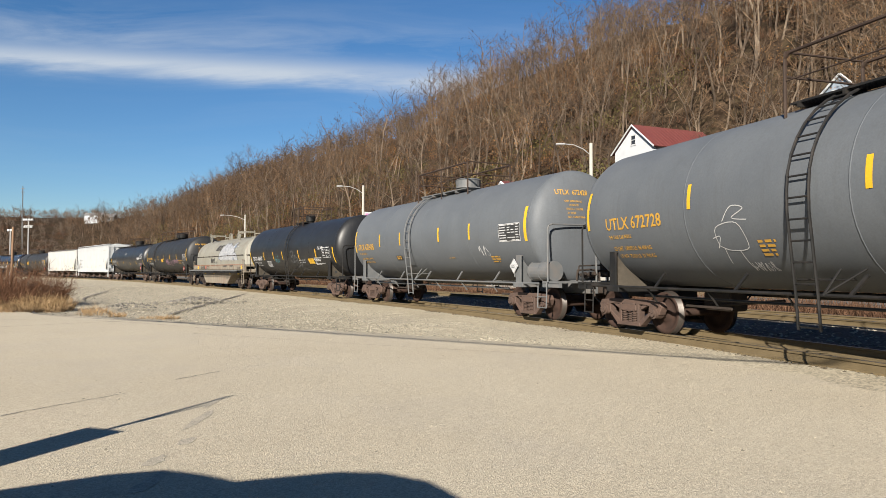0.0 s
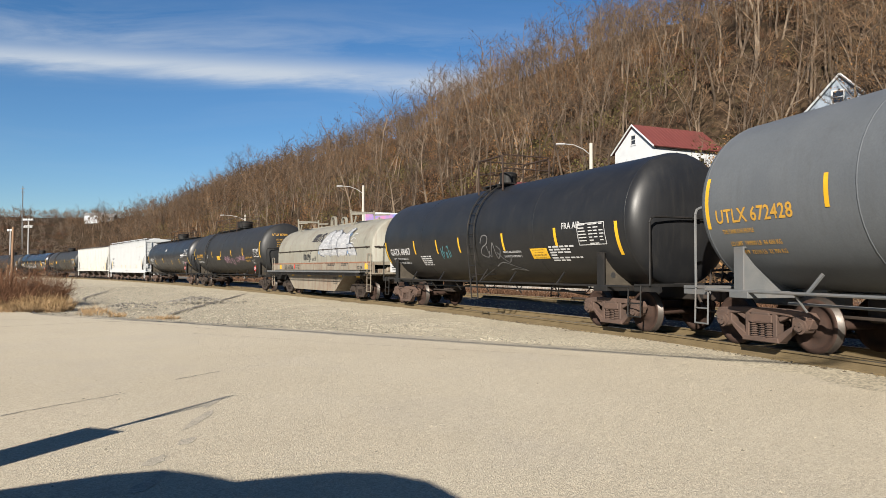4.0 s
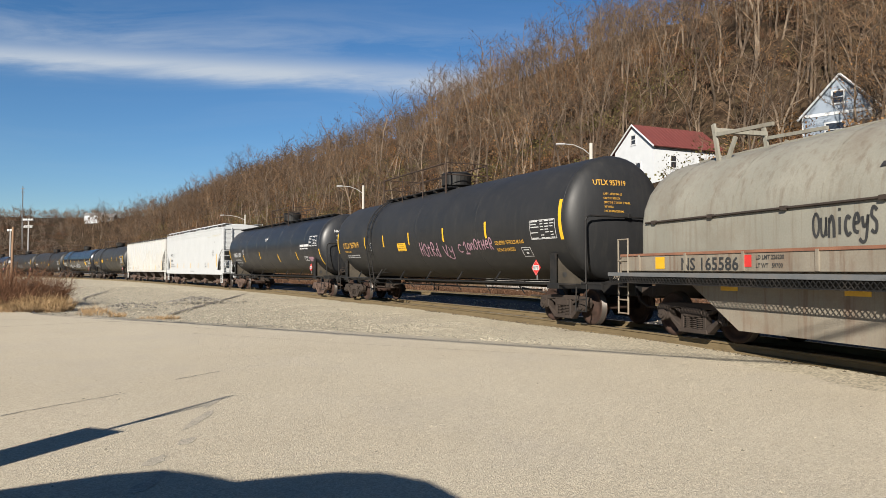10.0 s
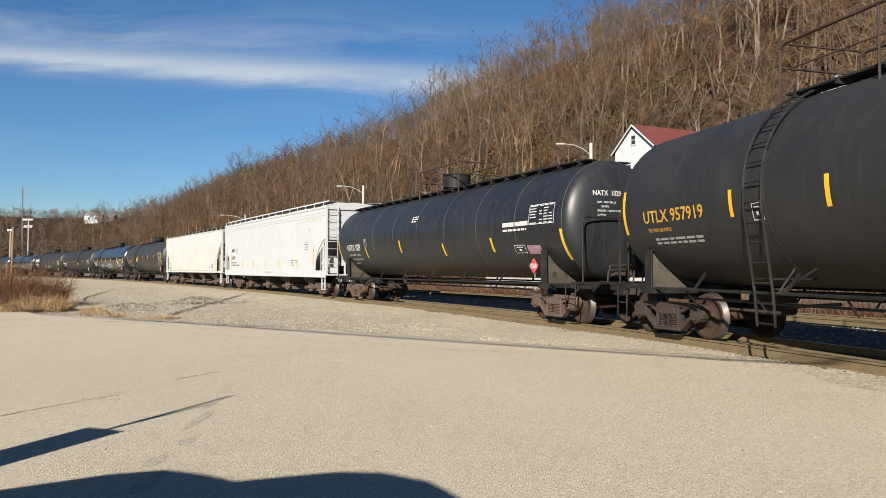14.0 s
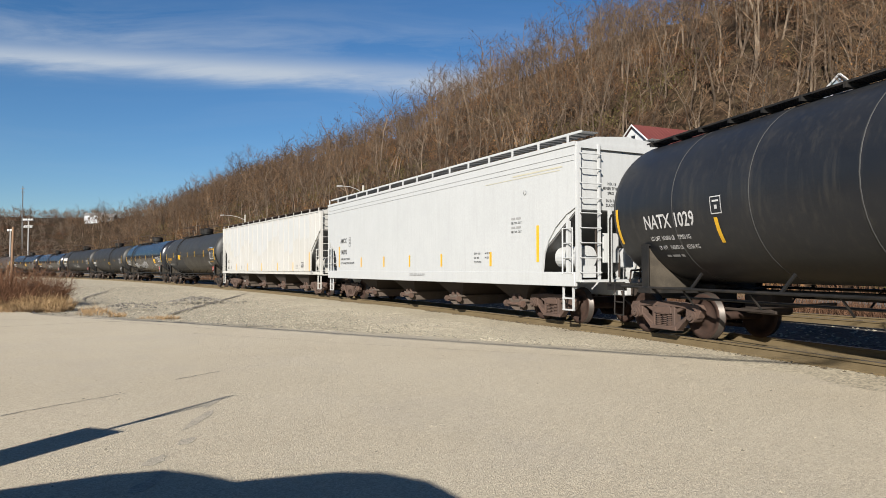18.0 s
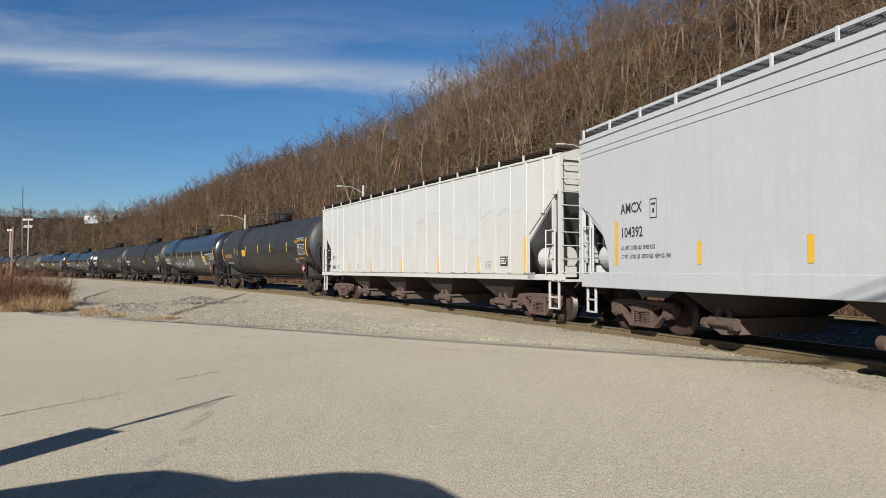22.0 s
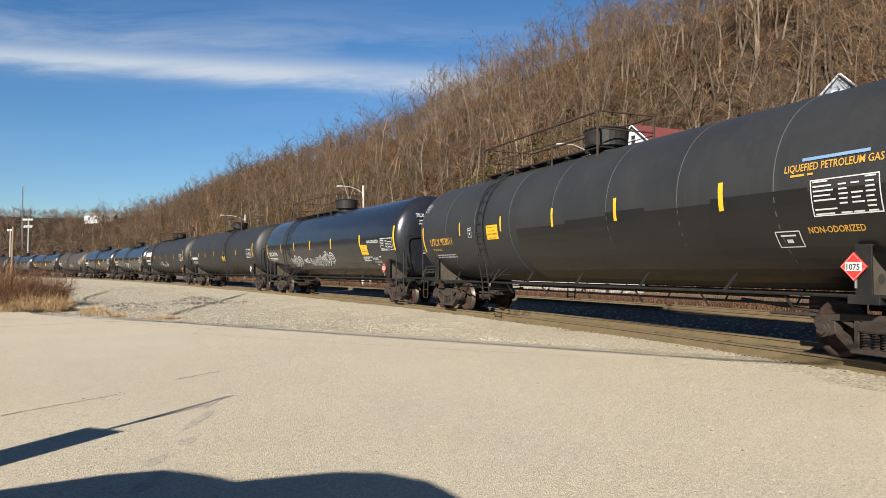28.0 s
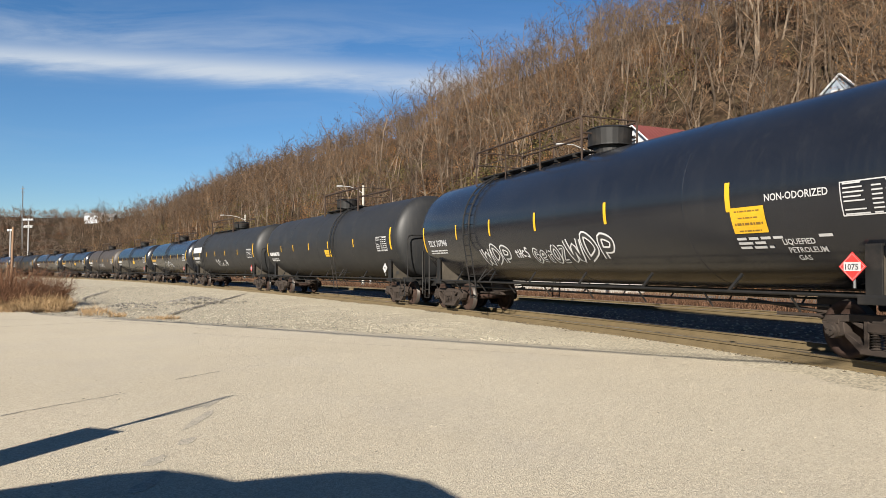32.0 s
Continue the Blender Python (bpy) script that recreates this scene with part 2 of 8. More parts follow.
M["olive"] = surface("late olive leaves", (0.08, 0.072, 0.025), (0.115, 0.098, 0.036), 0.2, 0.95, bump=0.0, fine=3, island=0.4, spec=0.1)
M["straw"] = surface("dry straw grass", (0.3, 0.195, 0.1), (0.36, 0.25, 0.14), 0.8, 0.95, bump=0.0, fine=8, island=0.35, spec=0.1)
M["bush"] = surface("brown brush stems", (0.085, 0.046, 0.028), (0.13, 0.072, 0.043), 0.3, 0.95, bump=0.0, fine=8, island=0.4, spec=0.1)
M["siding"] = surface("white siding", (0.5, 0.52, 0.54), (0.46, 0.48, 0.5), 1.0, 0.7, bump=0.03)
M["blue_siding"] = surface("blue gray siding", (0.17, 0.21, 0.265), (0.2, 0.24, 0.29), 1.0, 0.7, bump=0.03)
M["red_roof"] = surface("red metal roof", (0.115, 0.026, 0.022), (0.14, 0.034, 0.028), 1.0, 0.6, bump=0.05)
M["gray_roof"] = surface("gray shingles", (0.2, 0.2, 0.2), (0.26, 0.25, 0.24), 1.2, 0.85, bump=0.2)
M["glass"] = surface("dark window glass", (0.02, 0.022, 0.026), (0.03, 0.03, 0.034), 1.0, 0.08, bump=0.0, spec=0.8)
M["trim"] = surface("white trim paint", (0.5, 0.51, 0.52), (0.46, 0.47, 0.48), 2.0, 0.6, bump=0.02)
M["galv"] = surface("galvanised steel", (0.3, 0.3, 0.3), (0.36, 0.36, 0.355), 3.0, 0.5, 0.3, bump=0.03)
M["pole_wood"] = surface("weathered pole wood", (0.17, 0.1, 0.055), (0.24, 0.145, 0.085), 2.0, 0.9, bump=0.3, stretch=(6, 6, 0.6))
M["tar"] = surface("dark crack and shadow lines", (0.16, 0.145, 0.125), (0.2, 0.18, 0.155), 2.0, 0.9, bump=0.1)
M["concrete"] = surface("old concrete", (0.36, 0.34, 0.31), (0.42, 0.4, 0.36), 1.2, 0.9, bump=0.2)
M["dark_paint"] = surface("dark vehicle paint", (0.03, 0.035, 0.045), (0.04, 0.045, 0.055), 1.0, 0.3, bump=0.0)

# ---------------- building helpers ----------------


def mesh_of(bm, name, smooth=False):
    me = bpy.data.meshes.new(name)
    bm.to_mesh(me)
    bm.free()
    if smooth:
        me.polygons.foreach_set("use_smooth", [True] * len(me.polygons))
    return me


def part(name, bm, material, parent=None, label="", smooth=False):
    """Links a bmesh (or a mesh) as one mesh object under a thing or part."""
    me = bm if isinstance(bm, bpy.types.Mesh) else mesh_of(bm, name, smooth)
    if material is not None and not me.materials:
        me.materials.append(material)
    ob = new(name, me)
    if parent is not None:
        ob.parent = parent
    if label:
        ob["label"] = label
    return ob


def box(bm, c, s, rot=None, taper=1.0, bevel=0.0):
    r = bmesh.ops.create_cube(bm, size=1.0)
    vs = r["verts"]
    for v in vs:
        v.co = Vector((v.co.x * s[0], v.co.y * s[1], v.co.z * s[2]))
        if taper != 1.0 and v.co.z > 0:
            v.co.x *= taper
            v.co.y *= taper
    if bevel:
        es = list({e for v in vs for e in v.link_edges})
        vs = bmesh.ops.bevel(bm, geom=es, offset=bevel, segments=2, affect="EDGES", profile=0.5)["verts"]
        seen = set(vs)
        stack = list(vs)
        while stack:
            v = stack.pop()
            for e in v.link_edges:
                o = e.other_vert(v)
                if o not in seen:
                    seen.add(o)
                    stack.append(o)
        vs = list(seen)
    m = Matrix.Translation(c)
    if rot is not None:
        m = m @ rot
    bmesh.ops.transform(bm, matrix=m, verts=list(vs))
    return vs


def rod(bm, a, b, r, seg=8, r2=None, caps=True):
    a, b = Vector(a), Vector(b)
    d = b - a
    m = Matrix.Translation((a + b) / 2) @ d.to_track_quat("Z", "Y").to_matrix().to_4x4()
    bmesh.ops.create_cone(bm, cap_ends=caps, segments=seg, radius1=r, radius2=r if r2 is None else r2, depth=d.length, matrix=m)


def pipe(bm, pts, r, seg=6):
    for a, b in zip(pts, pts[1:]):
        rod(bm, a, b, r, seg)


def prism(bm, pts, y0, y1):
    """An outline in x, z pushed from y0 to y1."""
    a = [bm.verts.new((x, y0, z)) for x, z in pts]
    b = [bm.verts.new((x, y1, z)) for x, z in pts]
    n = len(pts)
    fs = [bm.faces.new(a), bm.faces.new(b[::-1])]
    for i in range(n):
        fs.append(bm.faces.new((a[i], b[i], b[(i + 1) % n], a[(i + 1) % n])))
    bmesh.ops.recalc_face_normals(bm, faces=fs)
    return fs


def prism_x(bm, pts, x0, x1):
    """An outline in y, z pushed from x0 to x1."""
    fs = prism(bm, pts, x0, x1)
    vs = {v for f in fs for v in f.verts}
    for v in vs:
        v.co = Vector((v.co.y, v.co.x, v.co.z))
    bmesh.ops.recalc_face_normals(bm, faces=fs)


def lathe_x(bm, prof, zc, seg=40, y0=0.0):
    """A profile of (x, radius) turned about the axis y=y0, z=zc."""
    rings = []
    for x, r in prof:
        if r < 1e-4:
            rings.append([bm.verts.new((x, y0, zc))])
        else:
            rings.append([bm.verts.new((x, y0 + r * math.cos(2 * math.pi * i / seg), zc + r * math.sin(2 * math.pi * i / seg))) for i in range(seg)])
    for a, b in zip(rings, rings[1:]):
        for i in range(seg):
            j = (i + 1) % seg
            if len(a) == 1 and len(b) == 1:
                continue
            if len(a) == 1:
                bm.faces.new((a[0], b[j], b[i]))
            elif len(b) == 1:
                bm.faces.new((a[i], a[j], b[0]))
            else:
                bm.faces.new((a[i], a[j], b[j], b[i]))
    bmesh.ops.recalc_face_normals(bm, faces=bm.faces[:])


def thing(name, at=None, **tags):
    ob = new(name)
    ob.empty_display_size = 0.2
    if at is not None:
        ob.matrix_basis = at
    return tagged(ob, **tags)


def mesh_from(name, verts, faces, material, smooth=False):
    me = bpy.data.meshes.new(name)
    me.from_pydata(verts, [], faces)
    me.materials.append(material)
    if smooth:
        me.polygons.foreach_set("use_smooth", [True] * len(me.polygons))
    me.update()
    return me


# ---------------- the line of the track ----------------
HEAD0, BEND, BEND_LEN, FOOT = radians(8.495), 0.44189, 19.58, 9.734
FAR_BEND = 0.0021
STEP = 0.5
sig_grid = np.arange(-120, 420 + STEP, STEP)
head_grid = HEAD0 + BEND * (1 - np.exp(-np.maximum(sig_grid, 0) / BEND_LEN)) + FAR_BEND * np.clip(sig_grid - 80, 0, 130)
dxs, dys = -np.sin(head_grid), np.cos(head_grid)
xs_grid = np.concatenate([[0], np.cumsum((dxs[1:] + dxs[:-1]) / 2 * STEP)])
ys_grid = np.concatenate([[0], np.cumsum((dys[1:] + dys[:-1]) / 2 * STEP)])
zero = int(round(120 / STEP))
xs_grid += FOOT * math.cos(HEAD0) - xs_grid[zero]
ys_grid += FOOT * math.sin(HEAD0) - ys_grid[zero]


def on_track(sig, off=0.0, z=0.0):
    """A point of the line, off metres to the side of the street."""
    x, y, th = (float(np.interp(sig, sig_grid, g)) for g in (xs_grid, ys_grid, head_grid))
    return Vector((x - math.cos(th) * off, y - math.sin(th) * off, z))


def heading(sig):
    return float(np.interp(sig, sig_grid, head_grid))


SPEEDS = (5.50, 5.15, 5.076, 5.13, 5.012, 4.964, 5.273, 5.127, 5.232)   # every four seconds
tt_grid = np.arange(0, 32.05, 0.1)
vv_grid = np.interp(tt_grid, np.arange(0, 33, 4), SPEEDS)
gone_grid = np.concatenate([[0], np.cumsum((vv_grid[1:] + vv_grid[:-1]) * 0.05)])
# a slight check in the pace near the start
gone_grid = gone_grid + np.interp(tt_grid, (0, 1, 2, 3, 3.5, 4.5, 5.5, 6, 7, 8), (0.25, 0.12, 0.0, -0.24, -0.28, -0.17, -0.05, 0.0, 0.04, 0.0))


def gone(t):
    """How far the train has rolled."""
    return float(np.interp(t, tt_grid, gone_grid))


def sweep(name, profile, sigs, material, smooth=False, jitter=0.0, closed=False):
    """A cross-section of (off, z) carried along the line."""
    rnd = random.Random(5)
    verts, faces = [], []
    k = len(profile)
    for s in sigs:
        for off, z in profile:
            verts.append(on_track(s, off + (rnd.uniform(-jitter, jitter) * 2), z + rnd.uniform(-jitter, jitter)))
    for i in range(len(sigs) - 1):
        for j in range(k if closed else k - 1):
            a, b = i * k + j, i * k + (j + 1) % k
            faces.append((a, b, b + k, a + k))
    return mesh_from(name, verts, faces, material, smooth)


# ---------------- ground, hill, track ----------------
VALLEY = radians(33.81)
cv, sv = math.cos(VALLEY), math.sin(VALLEY)


def pq(x, y):
    return x * cv + y * sv, -x * sv + y * cv


def xy(p, q):
    return p * cv - q * sv, p * sv + q * cv


def smooth(a, b, v):
    t = min(max((v - a) / (b - a), 0), 1)
    return t * t * (3 - 2 * t)


PADS = ((60.7, 51.2, 9.6), (67.5, 32.0, 12.2))      # level plots of the two hillside houses


def ground_z(p, q):
    z = -0.34
    near = smooth(40, 52, p)
    rough = noise.noise((p * 0.02, q * 0.02, 0.3)) * 5 + noise.noise((p * 0.06, q * 0.06, 7)) * 1.6
    if p > 40:
        up = 0.66 * (min(p, 140) - 42) if p > 42 else 0
        if p > 140:
            up -= (p - 140) * 0.12
        up = max(up, 0) * (1 - 0.13 * smooth(60, 280, q))
        z += near * (up + rough * smooth(45, 80, p))
    for hp, hq, hz in PADS:
        d = math.hypot(p - hp, q - hq)
        k = 1 - smooth(8, 20, d)
        z = z * (1 - k) + hz * k
    far = smooth(400, 640, q) * (42.5 + noise.noise((p * 0.006, 2.0, 1.0)) * 16)
    if far > 0:
        z = max(z, z * (1 - smooth(400, 640, q)) + far)
    return z


ps = [-3000, -900, -400, -200, -120, -70, -40, -15, 0, 8, 16, 24, 31, 36, 40] + [43 + 4 * i for i in range(28)] + [160, 170, 190, 230, 320, 600, 1500, 3000]
qs = [-3000, -800, -300, -160] + [-120 + 7 * i for i in range(88)] + [520, 550, 580, 610, 640, 680, 760, 900, 1500, 3000]
gverts, gfaces = [], []
for p in ps:
    for q in qs:
        x, y = xy(p, q)
        gverts.append((x, y, ground_z(p, q)))
nq = len(qs)
for i in range(len(ps) - 1):
    for j in range(nq - 1):
        a = i * nq + j
        gfaces.append((a, a + nq, a + nq + 1, a + 1))
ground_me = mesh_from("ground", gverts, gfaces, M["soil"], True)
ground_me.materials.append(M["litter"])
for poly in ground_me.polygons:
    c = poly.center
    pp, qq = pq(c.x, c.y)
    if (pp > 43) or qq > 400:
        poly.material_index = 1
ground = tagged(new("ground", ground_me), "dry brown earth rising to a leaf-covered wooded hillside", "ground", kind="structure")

near_sigs = [-40 + 1.0 * i for i in range(140)] + [100 + 4.0 * i for i in range(60)]
gravel = tagged(new("gravel_verge", sweep("gravel_verge", [(16, -0.262), (10, -0.25), (7, -0.245), (5.2, -0.235), (3.6, -0.225), (2.4, -0.212), (1.5, -0.19), (0.93, -0.172)], near_sigs, M["ballast"], True, 0.012)),
                "pale crushed limestone verge beside the track", "gravel", kind="structure")
bed = tagged(new("track_bed", sweep("track_bed", [(1.02, -0.225), (0.94, -0.178), (0.86, -0.165), (0.6, -0.15), (0, -0.145), (-0.6, -0.15), (-1.0, -0.16)], near_sigs, M["brown_bed"], True, 0.006)),
             "rust-brown fouled track bed under the rails", "track bed", kind="structure")
back = tagged(new("gravel_between", sweep("gravel_between", [(-1.0, -0.162), (-1.6, -0.2), (-3, -0.24), (-5, -0.235), (-7, -0.21), (-8.5, -0.21), (-10, -0.25), (-12.5, -0.3)], near_sigs, M["dark_ballast"], True, 0.012)),
              "dark crushed stone ballast between the two tracks", "gravel", kind="structure")


def rail_track(name, off0, sigs, tie_range, label):
    tr = thing(name, label=label, category="railway track", kind="structure")
    prof = [(-0.07, -0.17), (0.07, -0.17), (0.07, -0.155), (0.015, -0.135), (0.012, -0.05), (0.036, -0.04), (0.037, -0.004), (-0.037, -0.004), (-0.036, -0.04), (-0.012, -0.05), (-0.015, -0.135), (-0.07, -0.155)]
    top = [(0.034, -0.0035), (0.026, 0.0), (-0.026, 0.0), (-0.034, -0.0035)]
    for side in (0.753, -0.753):
        r = part("rail", sweep("rail", [(off0 + side + o, z) for o, z in prof], sigs, M["rail_side"], closed=True), None, tr, "rusty steel rail")
        part("rail_head", sweep("rail_head", [(off0 + side + o, z) for o, z in top], sigs, M["rail_top"]), None, r, "polished running surface")
    tb = bmesh.new()
    box(tb, (0, 0, -0.26), (0.22, 2.6, 0.2), bevel=0.012)
    tie_me = mesh_of(tb, "tie")
    tie_me.materials.append(M["tie"])
    rnd = random.Random(3)
    s = tie_range[0]
    while s < tie_range[1]:
        t = part("tie", tie_me, None, tr)
        t.matrix_basis = Matrix.Translation(on_track(s, off0, rnd.uniform(-0.09, -0.055))) @ pose(0, 0, 0, 0, 0, math.degrees(heading(s)) + 90 + rnd.uniform(-1.5, 1.5))
        s += 0.52 + rnd.uniform(-0.03, 0.03)
    return tr


rail_sigs = [-40 + 0.75 * i for i in range(180)] + [95 + 2.5 * i for i in range(80)]
main_track = rail_track("railway_track", 0.0, rail_sigs, (2, 62), "worn railway track with rusty rails on a brown bed")
side_track = rail_track("railway_track", -7.6, rail_sigs[::2], (5, 50), "second railway track behind the train, rusty rails")

# pavement: its far edge runs along the gravel
edge = [(-60, 60), (-26, 40.5), (-14.6, 24.9), (-10.3, 22.8), (-5.65, 19.7), (-1.18, 17.3), (2.57, 14.6), (3.95, 13.25), (5.03, 12.0), (5.95, 11.0), (6.6, 10.35), (8.4, 8.2), (9.0, 4.0), (9.0, -30)]
outline = edge + [(-80, -30), (-80, 60)]
pb = bmesh.new()
rnd = random.Random(8)
fine = []
for (x0, y0), (x1, y1) in zip(edge, edge[1:]):
    n_ = max(1, int(math.hypot(x1 - x0, y1 - y0) / 0.35)) if y0 < 45 else 1
    for i in range(n_):
        f = i / n_
        fine.append((x0 + (x1 - x0) * f + rnd.gauss(0, 0.05), y0 + (y1 - y0) * f + rnd.gauss(0, 0.05)))
fine += [(9.0, -30), (-80, -30), (-80, 60)]
vs = [pb.verts.new((x, y, -0.2)) for x, y in fine]
f = pb.faces.new(vs)
if f.normal.z < 0:
    f.normal_flip()
r = bmesh.ops.extrude_face_region(pb, geom=[f])
for v in r["geom"]:
    if isinstance(v, bmesh.types.BMVert):
        v.co.z -= 0.08
bmesh.ops.recalc_face_normals(pb, faces=pb.faces[:])
pavement = tagged(part("pavement", pb, M["asphalt"]), "sun-bleached tan asphalt lot with worn edge and cracks", "pavement", kind="structure")

# ---------------- woods ----------------


def tree_arrays(seed, height=12.0, twigs=220, spread=0.33, lean=0.04, fat=1.0, coarse=False):
    """Crooked trunk and limbs as three-sided tapered tubes, twigs as slender blades. Two vertex and face arrays: wood, twigs."""
    rnd = random.Random(seed)
    wv, wf, tv, tf = [], [], [], []

    def tube(a, b, r0, r1):
        d = (b - a).normalized()
        u = d.orthogonal().normalized()
        w = d.cross(u)
        k = len(wv)
        for c, r in ((a, r0), (b, r1)):
            for i in range(3):
                t = 2.094 * i
                wv.append(c + u * (r * math.cos(t)) + w * (r * math.sin(t)))
        for i in range(3):
            j = (i + 1) % 3
            wf.append((k + i, k + j, k + 3 + j, k + 3 + i))

    def blade(a, b, w):
        d = (b - a)
        side = d.cross(Vector((rnd.uniform(-1, 1), rnd.uniform(-1, 1), rnd.uniform(-0.5, 0.5)))).normalized() * w
        k = len(tv)
        tv.extend((a - side, a + side, b))
        tf.append((k, k + 1, k + 2))

    def stray(d, k):
        return (d + Vector((rnd.gauss(0, k), rnd.gauss(0, k), rnd.gauss(0.12 * k, 0.7 * k)))).normalized()
    tips = []

    def limb(at, way, ln, r0, steps):
        """A crooked upswept limb with side twigs."""
        for j in range(steps):
            e = at + way * (ln / steps)
            if coarse or j == 2:
                blade(at, e + way * 0.3, r0 * 1.2)
            else:
                tube(at, e, r0, r0 * 0.62)
            for _ in range(2):
                b0 = at.lerp(e, rnd.uniform(0.25, 1.0))
                b1 = b0 + stray(way, 0.5) * ln * rnd.uniform(0.16, 0.34)
                b2 = b1 + stray((b1 - b0).normalized(), 0.4) * ln * 0.2
                blade(b0, b1, 0.026 * fat)
                blade(b1, b2, 0.018 * fat)
                tips.extend(((b0, way), (b1, (b1 - b0).normalized()), (b2, (b2 - b1).normalized())))
            at, r0, way = e, r0 * 0.62, stray(way + Vector((0, 0, 0.12)), 0.3)
        tips.append((at, way))

    p, d = Vector((0, 0, -0.3)), stray(Vector((0, 0, 1)), lean)
    r = height * 0.014
    n = 7
    fork = rnd.choice((2, 3, 3, 9))
    for i in range(n):
        d = stray(d + Vector((0, 0, 0.05)), 0.13)
        q = p + d * height / n
        r1 = max(r * (0.85 if i < 3 else 0.68), 0.02)
        tube(p, q, r, r1)
        if i == fork:
            az = rnd.uniform(0, 6.283)
            limb(q, Vector((math.cos(az) * 0.5, math.sin(az) * 0.5, 1)).normalized(), height * 0.5, r1 * 0.75, 3)
        for _ in range(0 if i < 2 else 2):
            az = rnd.uniform(0, 6.283)
            way = Vector((math.cos(az), math.sin(az), rnd.uniform(0.35, 1.5))).normalized()
            limb(p.lerp(q, rnd.random()), way, height * rnd.uniform(0.2, 0.4) * (1.15 - 0.1 * i) * spread / 0.33, max(r1 * 0.45, 0.035), 2 if i > 4 else 3)
        p, r = q, r1
    tips.append((p, d))
    for i in range(twigs):
        q, d = rnd.choice(tips)
        dd = (d * 0.9 + Vector((rnd.gauss(0, 0.5), rnd.gauss(0, 0.5), rnd.gauss(0.3, 0.4)))).normalized()
        a = q - d * rnd.uniform(0, 0.4)
        blade(a, a + dd * rnd.uniform(0.3, 0.8), rnd.uniform(0.013, 0.022) * fat)
    return (np.array(wv), wf), (np.array(tv), tf)


def leaf_arrays(seed, n, rx, rz, z0, size):
    rnd = random.Random(seed)
    v, f = [], []
    for i in range(n):
        a, r = rnd.uniform(0, 6.283), math.sqrt(rnd.random()) * rx
        c = Vector((r * math.cos(a), r * math.sin(a), z0 + rnd.random() * rz))
        u = Vector((rnd.gauss(0, 1), rnd.gauss(0, 1), rnd.gauss(0, 1))).normalized() * size * rnd.uniform(0.5, 1.2)
        w = u.orthogonal().normalized() * size * 0.6
        k = len(v)
        v.extend((c - u, c + w, c + u, c - w))
        f.append((k, k + 1, k + 2, k + 3))
    return np.array(v), f


TREES = [tree_arrays(20 + i, 10.5 + 0.8 * (i % 4), 215 + 40 * (i % 3), 0.33 + 0.05 * (i % 3), fat=1.2) for i in range(10)]
SLIM = [tree_arrays(60 + i, 9 + i, 120, 0.24, fat=1.0) for i in range(4)]
FAR = [tree_arrays(40 + i, 10.5 + 0.8 * (i % 4), 90, 0.4, fat=2.4, coarse=True) for i in range(6)]
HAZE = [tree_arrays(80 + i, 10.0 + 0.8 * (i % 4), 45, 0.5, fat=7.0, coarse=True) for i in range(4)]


def place_on_hill(p, q):
    x, y = xy(p, q)
    return x, y, ground_z(p, q)


class Heap:
    """Gathers many copies of arrays into one mesh."""

    def __init__(self):
        self.v, self.f, self.n = [], [], 0

    def add(self, arrays, x, y, z, rot, s, sz=None):
        v, f = arrays
        c, n_ = math.cos(rot), math.sin(rot)
        m = np.array([[c * s, n_ * s, 0], [-n_ * s, c * s, 0], [0, 0, sz or s]])
        self.v.append(v @ m + np.array([x, y, z]))
        self.f.extend([tuple(i + self.n for i in t) for t in f])
        self.n += len(v)

    def mesh(self, name, material):
        return mesh_from(name, np.concatenate(self.v).tolist(), self.f, material)


wrnd = random.Random(77)
limbs, near_twigs, gray_twigs, far_twigs, leaves, shrubs = (Heap() for _ in range(6))
russet = [leaf_arrays(1 + k, 170, 2.0 + 0.4 * k, 5.5, 2.5 + k, 0.11) for k in range(3)]
olive = leaf_arrays(12, 100, 1.7, 2.2, 0.1, 0.14)
greens = Heap()
low = Heap()


def shrub_arrays(seed, n=40, h=1.15):
    rnd = random.Random(seed)
    v, f = [], []
    for i in range(n):
        a = rnd.uniform(0, 6.283)
        b = Vector((rnd.gauss(0, 0.5), rnd.gauss(0, 0.5), 0))
        t = b + Vector((math.cos(a) * rnd.uniform(0.1, 0.9), math.sin(a) * rnd.uniform(0.1, 0.9), rnd.uniform(0.3, 1) * h))
        w = Vector((math.sin(a), -math.cos(a), 0)) * 0.024
        k = len(v)
        v.extend((b - w, b + w, t))
        f.append((k, k + 1, k + 2))
    return np.array(v), f


SHRUBS = [shrub_arrays(i) for i in range(5)]


def in_front(p, q):
    """Whether something tall there would hide the hillside houses from the street."""
    x, y = xy(p, q)
    for hx, hy, half in ((24.0, 76.0, 0.072), (36.6, 66.0, 0.036)):
        if y > 5 and y < hy + 6 and abs(x / y - hx / hy) < half * 1.05:
            return True
    return False


